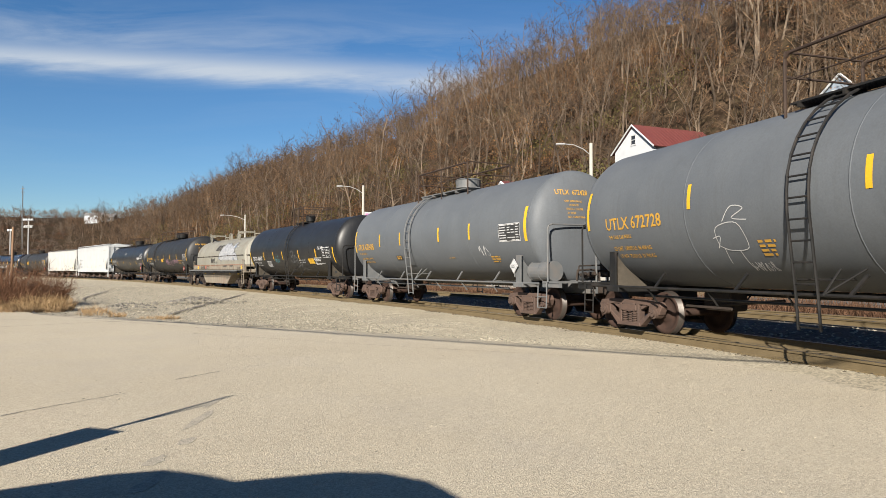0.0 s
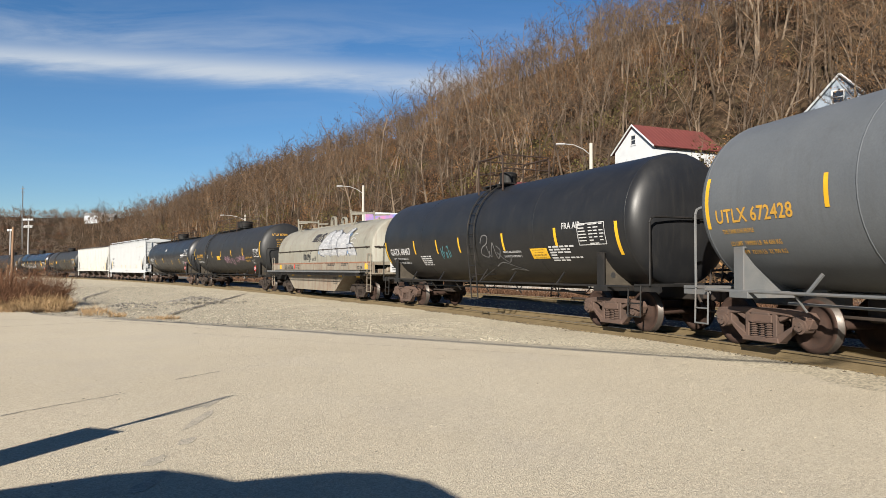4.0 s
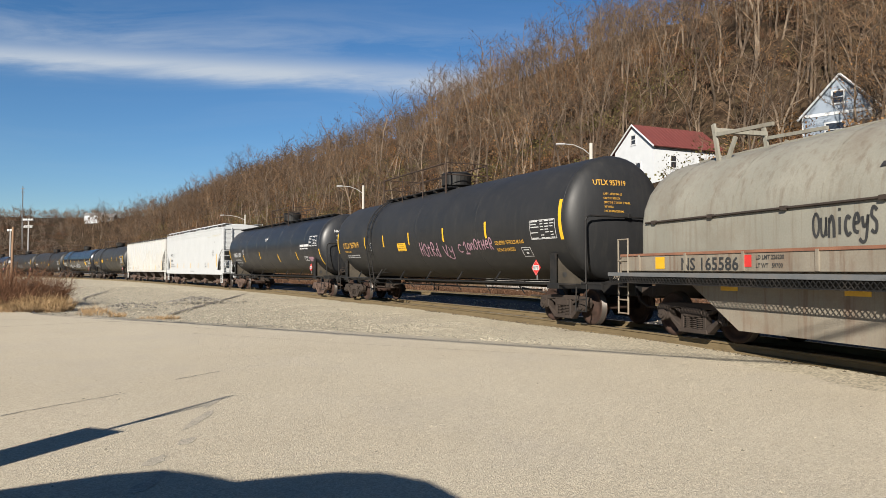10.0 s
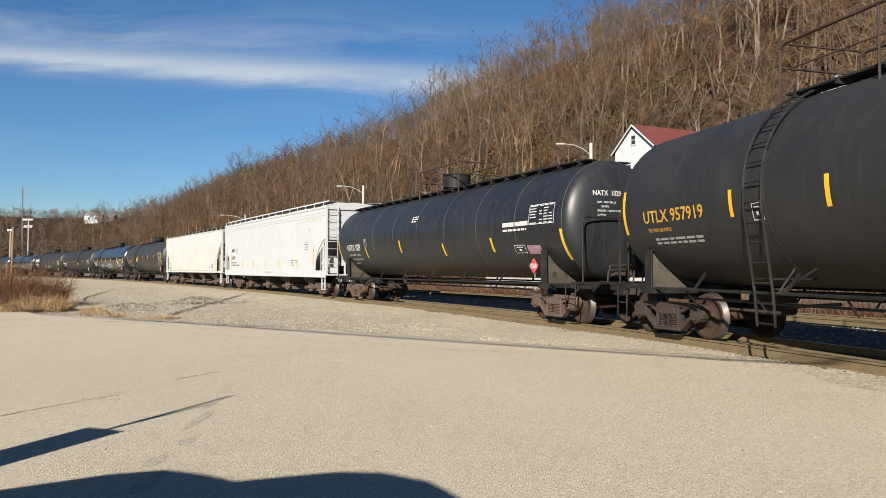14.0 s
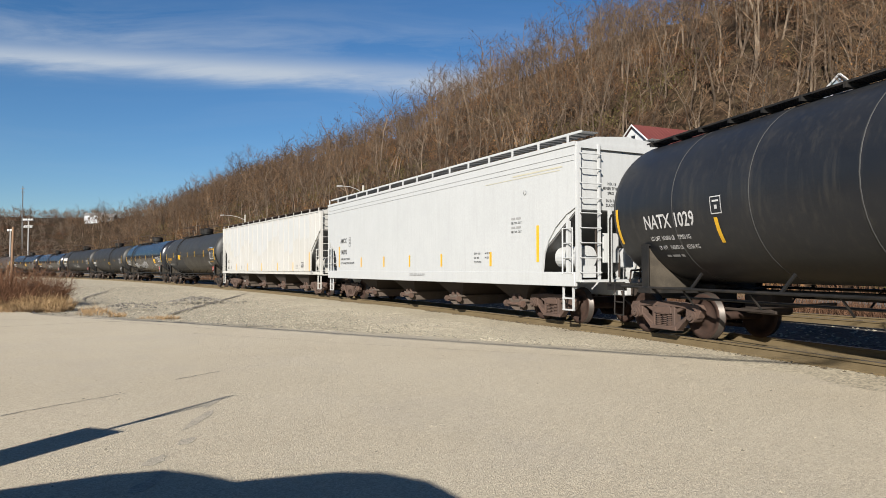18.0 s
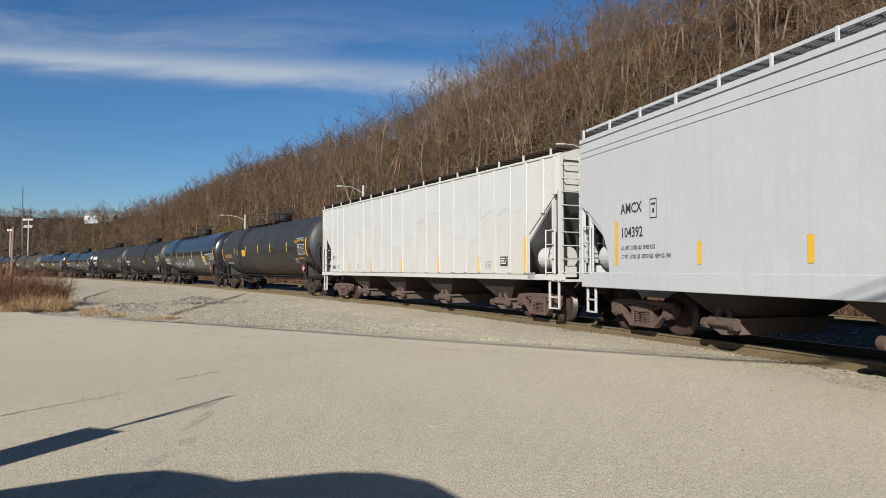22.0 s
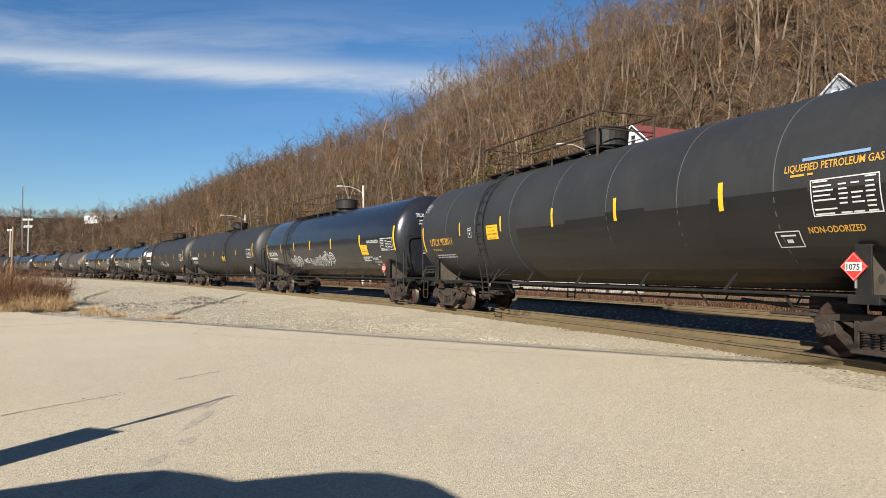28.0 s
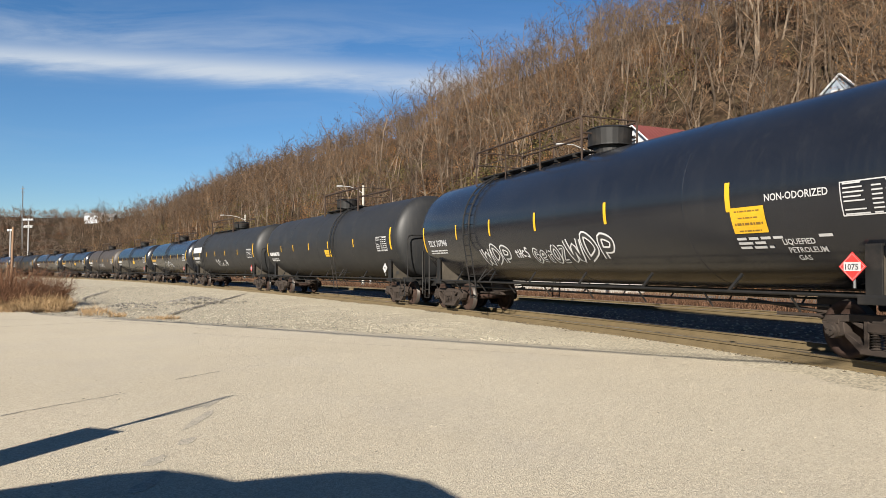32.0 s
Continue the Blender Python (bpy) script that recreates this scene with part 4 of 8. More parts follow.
def tank_car(number, half, r, zc, tank_half, paint, iron, ladder_x, dome_x, rail_span, truck_tint="dark", label="", stripes=(), end_rail=True, hoops=1,
             bolster=None, head=0.62, rail_h=0.85, walkway_full=False, dome_r=0.44, rail_mat=None, dome_h=0.42):
    car = thing("tank_car", label=label, category="tank car", group="cars of the freight train")
    xb = bolster or half - 2.28
    bm = bmesh.new()
    dish = [(k, r * (1 - k ** 2.2) ** 0.4) for k in (1.0, 0.995, 0.98, 0.95, 0.9, 0.82, 0.72, 0.6, 0.47, 0.34, 0.22, 0.11)]
    prof = [(-tank_half - head * k, rr) for k, rr in dish]
    for i in range(13):
        prof.append((-tank_half + 2 * tank_half * i / 12, r))
    prof += [(tank_half + head * k, rr) for k, rr in dish[::-1]]
    lathe_x(bm, prof, zc, 48)
    tank = part("tank", bm, paint, car, smooth=True)
    rings = 9 if number in (5, 8) else 5
    for i in range(rings):
        x = -tank_half + 2 * tank_half * i / (rings - 1)
        bm = bmesh.new()
        lathe_x(bm, [(x - 0.02, r - 0.01), (x - 0.012, r + 0.004), (x + 0.012, r + 0.004), (x + 0.02, r - 0.01)], zc, 48)
        part("weld_seam", bm, M["seam_dust"] if number in (5, 8) else paint, tank, smooth=True)
    # saddles, sills, couplers
    for s in (-1, 1):
        bm = bmesh.new()
        box(bm, (s * (half - 1.75), 0, 0.92), (2.6, 0.55, 0.36), bevel=0.03)
        part("draft_sill", bm, iron, car)
        bm = bmesh.new()
        box(bm, (s * xb, 0, 0.96), (0.5, 2.9, 0.12), bevel=0.01)
        saddle = part("saddle", bm, iron, car, "cross beam under the tank")
        # upright cross plate cut to the round of the tank, with a flange at each edge
        ye = min(1.36, r - 0.06)
        arc = [(ye * (1 - i / 9), zc - math.sqrt((r - 0.01) ** 2 - (ye * (1 - i / 9)) ** 2)) for i in range(19)]
        bm = bmesh.new()
        prism_x(bm, [(-1.4, 1.0), (1.4, 1.0), (1.4, arc[0][1])] + arc + [(-1.4, arc[-1][1])], s * xb - 0.02, s * xb + 0.02)
        web_mat = M["saddle_dust"] if iron == M["black_iron"] else iron
        part("cradle_plate", bm, web_mat, saddle, "dusty cradle plate")
        for side in (-1, 1):
            bm = bmesh.new()
            box(bm, (s * xb, side * 1.42, (1.0 + arc[0][1]) / 2), (0.26, 0.035, arc[0][1] - 1.0), bevel=0.006)
            box(bm, (s * xb, side * 1.33, arc[0][1] - 0.01), (0.24, 0.22, 0.03))
            part("cradle_flange", bm, iron, saddle)
            # Black disc laid on the plate for the dark of a hole.
            bm = bmesh.new()
            rod(bm, (s * xb + 0.021 * s, side * 1.08, 1.27), (s * xb + 0.026 * s, side * 1.08, 1.27), 0.07, 14)
            part("lightening_hole", bm, M["black"], saddle)
        bm = bmesh.new()
        box(bm, (s * (half - 0.85), 0, 1.06), (0.75, 2.7, 0.05))
        for y in (-1.3, 1.3):
            box(bm, (s * (half - 0.85), y, 0.99), (0.8, 0.06, 0.14))
        part("end_platform", bm, iron, car)
        if end_rail:
            bm = bmesh.new()
            xr, zr_ = s * (tank_half + head + 0.1), zc + (0.0 if number else -0.1)
            pipe(bm, [(xr, -1.38, 1.06), (xr, -1.38, zr_ - 0.14), (xr, -1.34, zr_ - 0.04), (xr, -1.24, zr_), (xr, 1.24, zr_), (xr, 1.34, zr_ - 0.04), (xr, 1.38, zr_ - 0.14), (xr, 1.38, 1.06)], 0.026)
            box(bm, (xr - s * 0.06, 0.0, zr_ + 0.03), (0.2, 0.1, 0.12), bevel=0.01)
            if s < 0 or number in (1, 5, 9):
                xq = s * (half - 0.42)
                pipe(bm, [(xq, -0.15, 1.06), (xq, -0.15, zr_ + 0.02), (xq, -0.1, zr_ + 0.1), (xq, 0.0, zr_ + 0.14), (xq, 1.25, zr_ + 0.14), (xq, 1.36, zr_ + 0.02), (xq, 1.36, 1.06)], 0.026)
            part("end_handrail", bm, iron, car)
        for side in (-1, 1):
            bm = bmesh.new()
            x0 = s * (half - 1.15)
            for dx in (-0.2, 0.2):
                pipe(bm, [(x0 + dx, side * 1.4, 1.05), (x0 + dx, side * 1.42, 0.36)], 0.018)
            for z in (0.37, 0.66):
                rod(bm, (x0 - 0.2, side * 1.42, z), (x0 + 0.2, side * 1.42, z), 0.016, 6)
            part("sill_step", bm, iron, car)
        if s < 0 or number in (1, 5, 9):
            # hand brake, valves and pipes on the end platform
            xq = s * (half - 0.5)
            bm = bmesh.new()
            box(bm, (xq - s * 0.1, 0.35, 1.5), (0.16, 0.34, 0.62), bevel=0.03)
            for k in range(4):
                rod(bm, (xq - s * 0.12, -0.05 - 0.16 * k, 1.2 + 0.05 * (k % 2)), (xq + s * 0.1, -0.05 - 0.16 * k, 1.3), 0.07 - 0.008 * k, 8)
            pipe(bm, [(xq, -0.75, 1.1), (xq, -0.72, 1.38), (xq, -0.3, 1.4), (xq, 0.3, 1.34)], 0.025)
            pipe(bm, [(xq - s * 0.15, -0.6, 1.1), (xq - s * 0.15, -0.55, 1.5), (xq - s * 0.15, 0.2, 1.52)], 0.02)
            brake = part("hand_brake", bm, M["dark_truck"], car, "grimy hand brake gear on the end platform")
            bm = bmesh.new()
            ring = [(xq + s * 0.06, 0.35 + 0.28 * math.cos(0.524 * k), 1.7 + 0.28 * math.sin(0.524 * k)) for k in range(13)]
            pipe(bm, ring, 0.018)
            for k in range(0, 12, 3):
                rod(bm, (xq + s * 0.06, 0.35, 1.7), ring[k], 0.012, 6)
            part("brake_wheel", bm, iron, brake)
        if number == 9:
            for side in (-1, 1):
                bm = bmesh.new()
                for dx in (-0.36, 0.3):
                    rod(bm, (s * (half - 1.15) + dx, side * 1.45, 0.5), (s * (half - 1.15) + dx, side * 1.45, 2.1), 0.03, 8)
                part("grab_post", bm, iron, car)
        # running gear clutter under the tank end
        bm = bmesh.new()
        box(bm, (s * (xb - 1.7), 0.25, 0.74), (0.8, 0.5, 0.42), bevel=0.06)
        rod(bm, (s * (xb - 1.2), 0.0, 0.6), (s * (xb - 3.6), 0.0, 0.82), 0.03, 6)
        rod(bm, (s * (xb - 1.2), -0.35, 0.62), (s * (xb - 2.6), -0.35, 0.62), 0.03, 6)
        part("brake_gear", bm, M["dark_truck"], car)
    add_coupler(car, half)
    # low side rails with their struts
    for side in (-1, 1):
        yb = side * 1.42
        bm = bmesh.new()
        rod(bm, (-(half - 1.3), yb, 1.02), (half - 1.3, yb, 1.02), 0.028, 8)
        rod(bm, (-(xb - 0.9), yb * 0.82, 0.84), (xb - 0.9, yb * 0.82, 0.84), 0.024, 8)
        x = -(xb - 1.3)
        while x < xb - 1.2:
            rod(bm, (x, yb, 1.03), (x, yb * 0.82, 0.72), 0.02, 6)
            x += 1.9
        part("side_rail", bm, iron, car)
        x = -(xb - 1.7)
        while x < xb - 1.0:
            bm = bmesh.new()
            box(bm, (x, yb * 0.97, 1.17), (0.05, 0.035, 0.42), rot=Matrix.Rotation(side * 0.25, 4, "X") @ Matrix.Rotation(0.65, 4, "Y"))
            part("strut", bm, iron, car)
            x += 2.35
    bm = bmesh.new()
    rod(bm, (-(xb - 0.8), 0.0, 0.98), (xb - 0.8, 0.0, 0.98), 0.045, 8)
    rod(bm, (-(xb - 2.8), 0.35, 0.9), (xb - 2.8, 0.35, 0.9), 0.03, 8)
    part("brake_pipe", bm, iron, car)
    # ladders over both flanks
    for side in () if ladder_x is None else (-1, 1):
        bm = bmesh.new()
        path = [(side * 1.5, 0.48), (side * 1.54, 1.0), (side * (r + 0.09), zc - 0.35)]
        a = 0.0
        while a < 1.36:
            path.append((side * (r + 0.09) * math.cos(a), zc + (r + 0.09) * math.sin(a)))
            a += 0.17
        for dx in (-0.21, 0.21):
            for (y0, z0), (y1, z1) in zip(path, path[1:]):
                rod(bm, (ladder_x + dx, y0, z0), (ladder_x + dx, y1, z1), 0.024, 6)
        # rungs at even steps along the path
        rungs = []
        left = 0.05
        for (y0, z0), (y1, z1) in zip(path, path[1:]):
            ln = math.hypot(y1 - y0, z1 - z0)
            while left < ln:
                f = left / ln
                y, z = y0 + (y1 - y0) * f, z0 + (z1 - z0) * f
                rungs.append((y, z))
                left += 0.33
            left -= ln
        for z in (1.25, zc):
            for dx in (-0.21, 0.21):
                yy = math.sqrt(max(r * r - (z - zc) ** 2, 0.01))
                rod(bm, (ladder_x + dx, side * yy * 0.98, z), (ladder_x + dx, side * 1.52, z), 0.016, 6)
        for dx in (0.3, 0.75):
            rod(bm, (ladder_x + 0.2, side * 1.44, 1.02), (ladder_x + dx, side * 1.2, 1.42), 0.018, 6)
        single = number < 10
        for y, z in () if single else rungs:
            rod(bm, (ladder_x - 0.21, y, z), (ladder_x + 0.21, y, z), 0.016, 6)
        ladder = part("ladder", bm, iron, car)
        for y, z in rungs if single else ():
            bm = bmesh.new()
            rod(bm, (ladder_x - 0.21, y, z), (ladder_x + 0.21, y, z), 0.016, 6)
            part("rung", bm, iron, ladder)
    # dome and top walk
    top = zc + r
    bm = bmesh.new()
    rod(bm, (dome_x, 0, top - 0.05), (dome_x, 0, top + 0.16), dome_r * 0.77, 24)
    rod(bm, (dome_x, 0, top + 0.16), (dome_x, 0, top + dome_h), dome_r, 24, dome_r * 1.06)
    rod(bm, (dome_x, 0, top + dome_h), (dome_x, 0, top + dome_h + 0.05), dome_r * 1.1, 24, dome_r * 0.9)
    dome = part("dome", bm, iron, car, "round valve housing", smooth=False)
    b2 = bmesh.new()
    rod(b2, (dome_x, 0, top + 0.13), (dome_x, 0, top + 0.17), dome_r * 1.05, 24)
    part("flange", b2, iron, dome)
    x0, x1 = rail_span
    for side in (-1, 1):
        bm = bmesh.new()
        yb = side * 0.62
        xa, xz = (-tank_half, tank_half) if walkway_full else (x0, x1)
        z = zc + math.sqrt(r * r - 0.5 ** 2) + 0.07
        for k in range(7):
            yk = side * (0.38 + 0.06 * k)
            box(bm, ((xa + xz) / 2, yk, z), (xz - xa, 0.03, 0.035))
        k = xa + 0.2
        while k < xz:
            box(bm, (k, side * 0.56, z - 0.04), (0.05, 0.46, 0.1))
            k += 0.9
        tagged(part("walkway", bm, iron, car, "open grating walkway"), kind="stuff")
        bm = bmesh.new()
        yr = side * 0.86
        zr = z + rail_h
        pipe(bm, [(x0, yr, z - 0.25), (x0, yr, zr - 0.08), (x0 + 0.1, yr, zr), (x1 - 0.1, yr, zr), (x1, yr, zr - 0.08), (x1, yr, z - 0.25)], 0.03 if number < 10 else 0.045)
        n_ = max(2, int((x1 - x0) / 1.7))
        for i in range(1, n_):
            x = x0 + (x1 - x0) * i / n_
            rod(bm, (x, yr, z - 0.25), (x, yr, zr), 0.02, 6)
        rod(bm, (x0, yr, z + rail_h * 0.45), (x1, yr, z + rail_h * 0.45), 0.014, 6)
        part("top_handrail", bm, rail_mat or M["brown_iron"], car, "rust-brown pipe handrail")
    z = zc + r + 0.02 + rail_h
    for x in (x0, x1):
        bm = bmesh.new()
        pipe(bm, [(x, -0.86, z - rail_h * 0.5), (x, -0.86, z), (x, 0.86, z), (x, 0.86, z - rail_h * 0.5), (x, -0.86, z - rail_h * 0.5)], 0.02)
        part("cross_rail", bm, rail_mat or M["brown_iron"], car)
    for xs, w, z0, z1 in stripes:
        bm = bmesh.new()
        patch(bm, (r, zc, 0.007), xs, xs + w, z0, z1, 8)
        part("stripe", bm, M["yellow"], car, "yellow reflective stripe")
    for s in (-1, 1):
        add_truck(car, s * xb, number, truck_tint)
    return car

# ---- covered hopper ----
POSTS = [-9.7, -9.15] + [s_ * x_ for s_ in (-1,) for x_ in (8.35, 7.55, 6.7, 5.82, 4.95, 4.1, 3.1, 2.1, 1.06)] + [0.0, 1.06, 2.1, 3.1, 4.1, 4.95, 5.82, 6.7, 7.55, 8.35, 9.15, 9.7]


def hopper_car(number, half, body, w, z_eave, ribs, curved, paint, label, chutes, under):
    """body: half length of the side at the eave; ribs: number of outside posts (0 for smooth sides)."""
    car = thing("hopper_car", label=label, category="hopper car", group="cars of the freight train")
    xb = half - 2.25
    zs = 1.28
    cut = 1.4 if curved else 1.32
    # side sheets: a tall wall whose lower corners are cut away over the trucks
    for side in (-1, 1):
        bm = bmesh.new()
        outl = [(-body + cut, zs)]
        outl.append((body - cut, zs))
        if curved:
            outl += [(body - cut + 0.08, 1.8), (body - cut + 0.26, 2.15), (body - cut + 0.56, 2.48), (body - cut + 1.0, 2.78), (body, 2.95)]
        else:
            outl += [(body - cut, 2.37), (body, 3.45)]
        outl += [(body, z_eave), (-body, z_eave)]
        if curved:
            outl += [(-body, 2.95), (-body + cut - 1.0, 2.78), (-body + cut - 0.56, 2.48), (-body + cut - 0.26, 2.15), (-body + cut - 0.08, 1.8)]
        else:
            outl += [(-body, 3.45), (-body + cut, 2.37)]
        prism(bm, outl, side * w - 0.02, side * w + 0.02)
        wall = part("side_wall", bm, paint, car)
        if side < 0:
            street_wall = wall
        bm = bmesh.new()
        if ribs:
            for i in range(ribs):
                x = POSTS[i]
                lo = zs + 0.02 if abs(x) < body - cut else 2.37 + (abs(x) - body + cut) / cut * 1.08
                bp = bmesh.new()
                box(bp, (x, side * (w + 0.032), (lo + z_eave - 0.03) / 2), (0.17, 0.034, z_eave - 0.03 - lo), bevel=0.014)
                part("side_post", bp, paint, wall)
            bm = bmesh.new()
            box(bm, (0, side * (w + 0.015), z_eave), (2 * body, 0.08, 0.06), bevel=0.01)
            part("eave_rail", bm, paint, wall)
        else:
            for z in (z_eave - 0.42, z_eave - 0.28):
                box(bm, (0, side * (w + 0.025), z), (2 * body - 0.1, 0.02, 0.02))
            part("seam", bm, paint, wall)
            bm = bmesh.new()
            prism(bm, [(-body, z_eave - 0.06), (body, z_eave - 0.06), (body, z_eave + 0.04), (-body, z_eave + 0.04)], side * w - 0.05, side * w + 0.045)
            part("eave_rail", bm, paint, wall)
        # side sill
        bm = bmesh.new()
        if curved:
            box(bm, (0, side * (w - 0.02), 1.16), (2 * half - 1.2, 0.1, 0.36), bevel=0.015)
        else:
            box(bm, (0, side * (w - 0.05), 1.2), (2 * half - 1.0, 0.08, 0.16), bevel=0.01)
        part("side_sill", bm, paint, car)
    # inner box, roof and slope sheets
    zt = 2.9 if curved else 3.46
    bm = bmesh.new()
    prism(bm, [(-body + 0.02, z_eave - 0.02), (-body + 0.02, zt), (-body + 2.3, zs), (body - 2.3, zs), (body - 0.02, zt), (body - 0.02, z_eave - 0.02)], -w + 0.03, w - 0.03)
    part("inner_shell", bm, paint, car)
    bm = bmesh.new()
    sect = [(-w, z_eave), (-w * 0.6, z_eave + 0.2), (0, z_eave + 0.28), (w * 0.6, z_eave + 0.2), (w, z_eave)]
    a = [bm.verts.new((-body, y, z)) for y, z in sect]
    b = [bm.verts.new((body, y, z)) for y, z in sect]
    for i in range(4):
        bm.faces.new((a[i], b[i], b[i + 1], a[i + 1]))
    bm.faces.new(a)
    bm.faces.new(b[::-1])
    bmesh.ops.recalc_face_normals(bm, faces=bm.faces[:])
    part("roof", bm, paint, car)
    # roof walk on brackets, rusty on the older car
    walk_mat = M["brown_iron"] if ribs else M["gray_iron"]
    for side in (-1, 1):
        bm = bmesh.new()
        y0 = side * (w - (0.06 if ribs else 0.22))
        zw = z_eave + (0.22 if ribs else 0.30)
        for k in range(6):
            box(bm, (0, y0 - side * 0.09 * k, zw), (2 * body + 0.06, 0.035, 0.03))
        k = -body
        while k <= body:
            box(bm, (k, y0 - side * 0.22, zw - 0.03), (0.04, 0.52, 0.03))
            k += 0.33
        roof_walk = part("roof_walk", bm, walk_mat, car, "open grating roof walk")
        if not ribs:
            bm = bmesh.new()
            box(bm, (0, y0 + side * 0.06, z_eave + 0.295), (2 * body + 0.08, 0.03, 0.06))
            part("walk_edge", bm, paint, roof_walk)
        k = -body + 0.08
        while k < body:
            bm = bmesh.new()
            box(bm, (k, side * (w - 0.03), z_eave + (0.11 if ribs else 0.15)), (0.05, 0.04, 0.2 if ribs else 0.26))
            part("walk_bracket", bm, paint, car)
            k += 1.28
    for k in range(4):
        bm = bmesh.new()
        box(bm, (-body + 2.6 + (2 * body - 5.2) * k / 3, 0, z_eave + 0.33), (2.4, 0.7, 0.12), bevel=0.03)
        part("roof_hatch", bm, paint, car)
    # ends: posts, ladders, platform, air reservoir
    for s in (-1, 1):
        bm = bmesh.new()
        for side in (-1, 1):
            box(bm, (s * (half - 0.95), side * (w - 0.06), 2.55), (0.09, 0.09, 2.9))
            box(bm, (s * (body + 0.02), side * (w - 0.05), (z_eave + 1.1) / 2), (0.1, 0.11, z_eave - 1.1))
        box(bm, (s * (body + 0.0), 0, z_eave - 0.05), (0.1, 2 * w, 0.14))
        part("end_post", bm, paint, car)
        for side in (-1, 1):
            bm = bmesh.new()
            xl, ya, yz = s * (body + 0.1), side * (w - 0.04), side * (w - 0.66)
            for i in range(9):
                zz = 1.35 + i * (z_eave - 1.6) / 8
                pipe(bm, [(xl, ya, zz), (xl + s * 0.07, ya, zz - 0.03), (xl + s * 0.07, yz, zz - 0.03), (xl, yz, zz)], 0.015)
            box(bm, (xl - s * 0.03, yz, (1.15 + z_eave) / 2), (0.06, 0.06, z_eave - 1.15))
            part("ladder", bm, paint, car)
            bm = bmesh.new()
            xg = s * (body - 0.32)
            for dx in (-0.2, 0.2):
                rod(bm, (xg + dx, side * (w + 0.03), 1.28), (xg + dx, side * (w + 0.03), 2.45), 0.02, 6)
            for i in range(4):
                rod(bm, (xg - 0.2, side * (w + 0.03), 1.32 + 0.37 * i), (xg + 0.2, side * (w + 0.03), 1.32 + 0.37 * i), 0.016, 6)
            part("grab_ladder", bm, paint, car)
            bm = bmesh.new()
            x0 = s * (half - 0.95)
            for dx in (-0.2, 0.2):
                box(bm, (x0 + dx, side * (w - 0.06), 0.72), (0.04, 0.05, 0.7))
            for z in (0.39, 0.68):
                box(bm, (x0, side * (w - 0.06), z), (0.44, 0.06, 0.035))
            part("sill_step", bm, paint, car)
        bm = bmesh.new()
        box(bm, (s * (half - 0.75), 0, 1.12), (0.9, 2 * w - 0.1, 0.06))
        part("end_platform", bm, paint, car)
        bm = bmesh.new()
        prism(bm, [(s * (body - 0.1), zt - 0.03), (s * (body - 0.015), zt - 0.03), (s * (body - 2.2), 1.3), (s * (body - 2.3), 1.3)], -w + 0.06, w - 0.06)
        # Gray in place of the car's paint: the opening's shade put into colour.
        part("slope_sheet", bm, M["gray_iron"], car, "slope sheet, dark gray for the shade in the end opening")
        bm = bmesh.new()
        box(bm, (s * (half - 1.4), 0, 0.92), (2.2, 0.5, 0.36), bevel=0.03)
        part("draft_sill", bm, paint if curved else M["dark_truck"], car)
        bm = bmesh.new()
        rod(bm, (s * (body - 1.3), -1.0, 1.72), (s * (body - 0.3), -1.0, 1.72), 0.29, 20)
        rod(bm, (s * (body - 1.42), -1.0, 1.72), (s * (body - 1.3), -1.0, 1.72), 0.18, 16, 0.29)
        part("air_reservoir", bm, paint, car, "white air reservoir")
        bm = bmesh.new()
        box(bm, (s * (body - 0.08), -0.45, 1.95), (0.05, 0.5, 0.75), bevel=0.01)
        box(bm, (s * (body - 0.1), -1.2, 1.35), (0.05, 0.55, 0.3))
        box(bm, (s * (body - 0.15), 0.1, 1.7), (0.3, 0.3, 0.5), bevel=0.04)
        part("equipment_panel", bm, paint, car)
        bm = bmesh.new()
        for y in (-0.85, -0.15, 0.9):
            pipe(bm, [(s * (body - 0.1), y, 1.2), (s * (body - 0.1), y, 1.75), (s * (body - 0.35), y + 0.15, 2.0), (s * (body - 0.35), y + 0.15, 2.5)], 0.025)
        part("air_pipe", bm, M["dark_truck"], car)
        for side in (-1, 1):
            bm = bmesh.new()
            prism(bm, [(s * (body - 0.02), 1.15), (s * (body + 0.06), 1.15), (s * (body + 0.06), zt), (s * (body - 0.02), zt)], side * 0.55 - 0.04, side * 0.55 + 0.04)
            part("end_brace", bm, paint, car)
    add_coupler(car, half)
    # chutes
    for i in range(chutes):
        x = -5.25 + 3.85 * i
        bm = bmesh.new()
        top, bot = 1.45, 0.34
        a = [bm.verts.new((x + dx * top, y, 1.3)) for dx, y in ((-1, -w + 0.12), (1, -w + 0.12), (1, w - 0.12), (-1, w - 0.12))]
        b = [bm.verts.new((x + dx * bot, y, 0.52)) for dx, y in ((-1, -0.95), (1, -0.95), (1, 0.95), (-1, 0.95))]
        for k in range(4):
            bm.faces.new((a[k], a[(k + 1) % 4], b[(k + 1) % 4], b[k]))
        bm.faces.new(b)
        bmesh.ops.recalc_face_normals(bm, faces=bm.faces[:])
        # Near-black truck colour stands for the shade under the white body.
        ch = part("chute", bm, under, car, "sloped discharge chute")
        bm = bmesh.new()
        box(bm, (x, 0, 0.5), (0.86, 2.1, 0.07), bevel=0.012)
        box(bm, (x, 0, 0.34), (0.62, 1.9, 0.26), bevel=0.02, taper=1.12)
        prism(bm, [(x - 0.3, 0.46), (x + 0.36, 0.46), (x + 0.3, 0.22), (x - 0.05, 0.2), (x - 0.3, 0.3)], -1.06, -1.0)
        part("outlet_gate", bm, M["gate_rust"], ch, "rusty cast outlet gate")
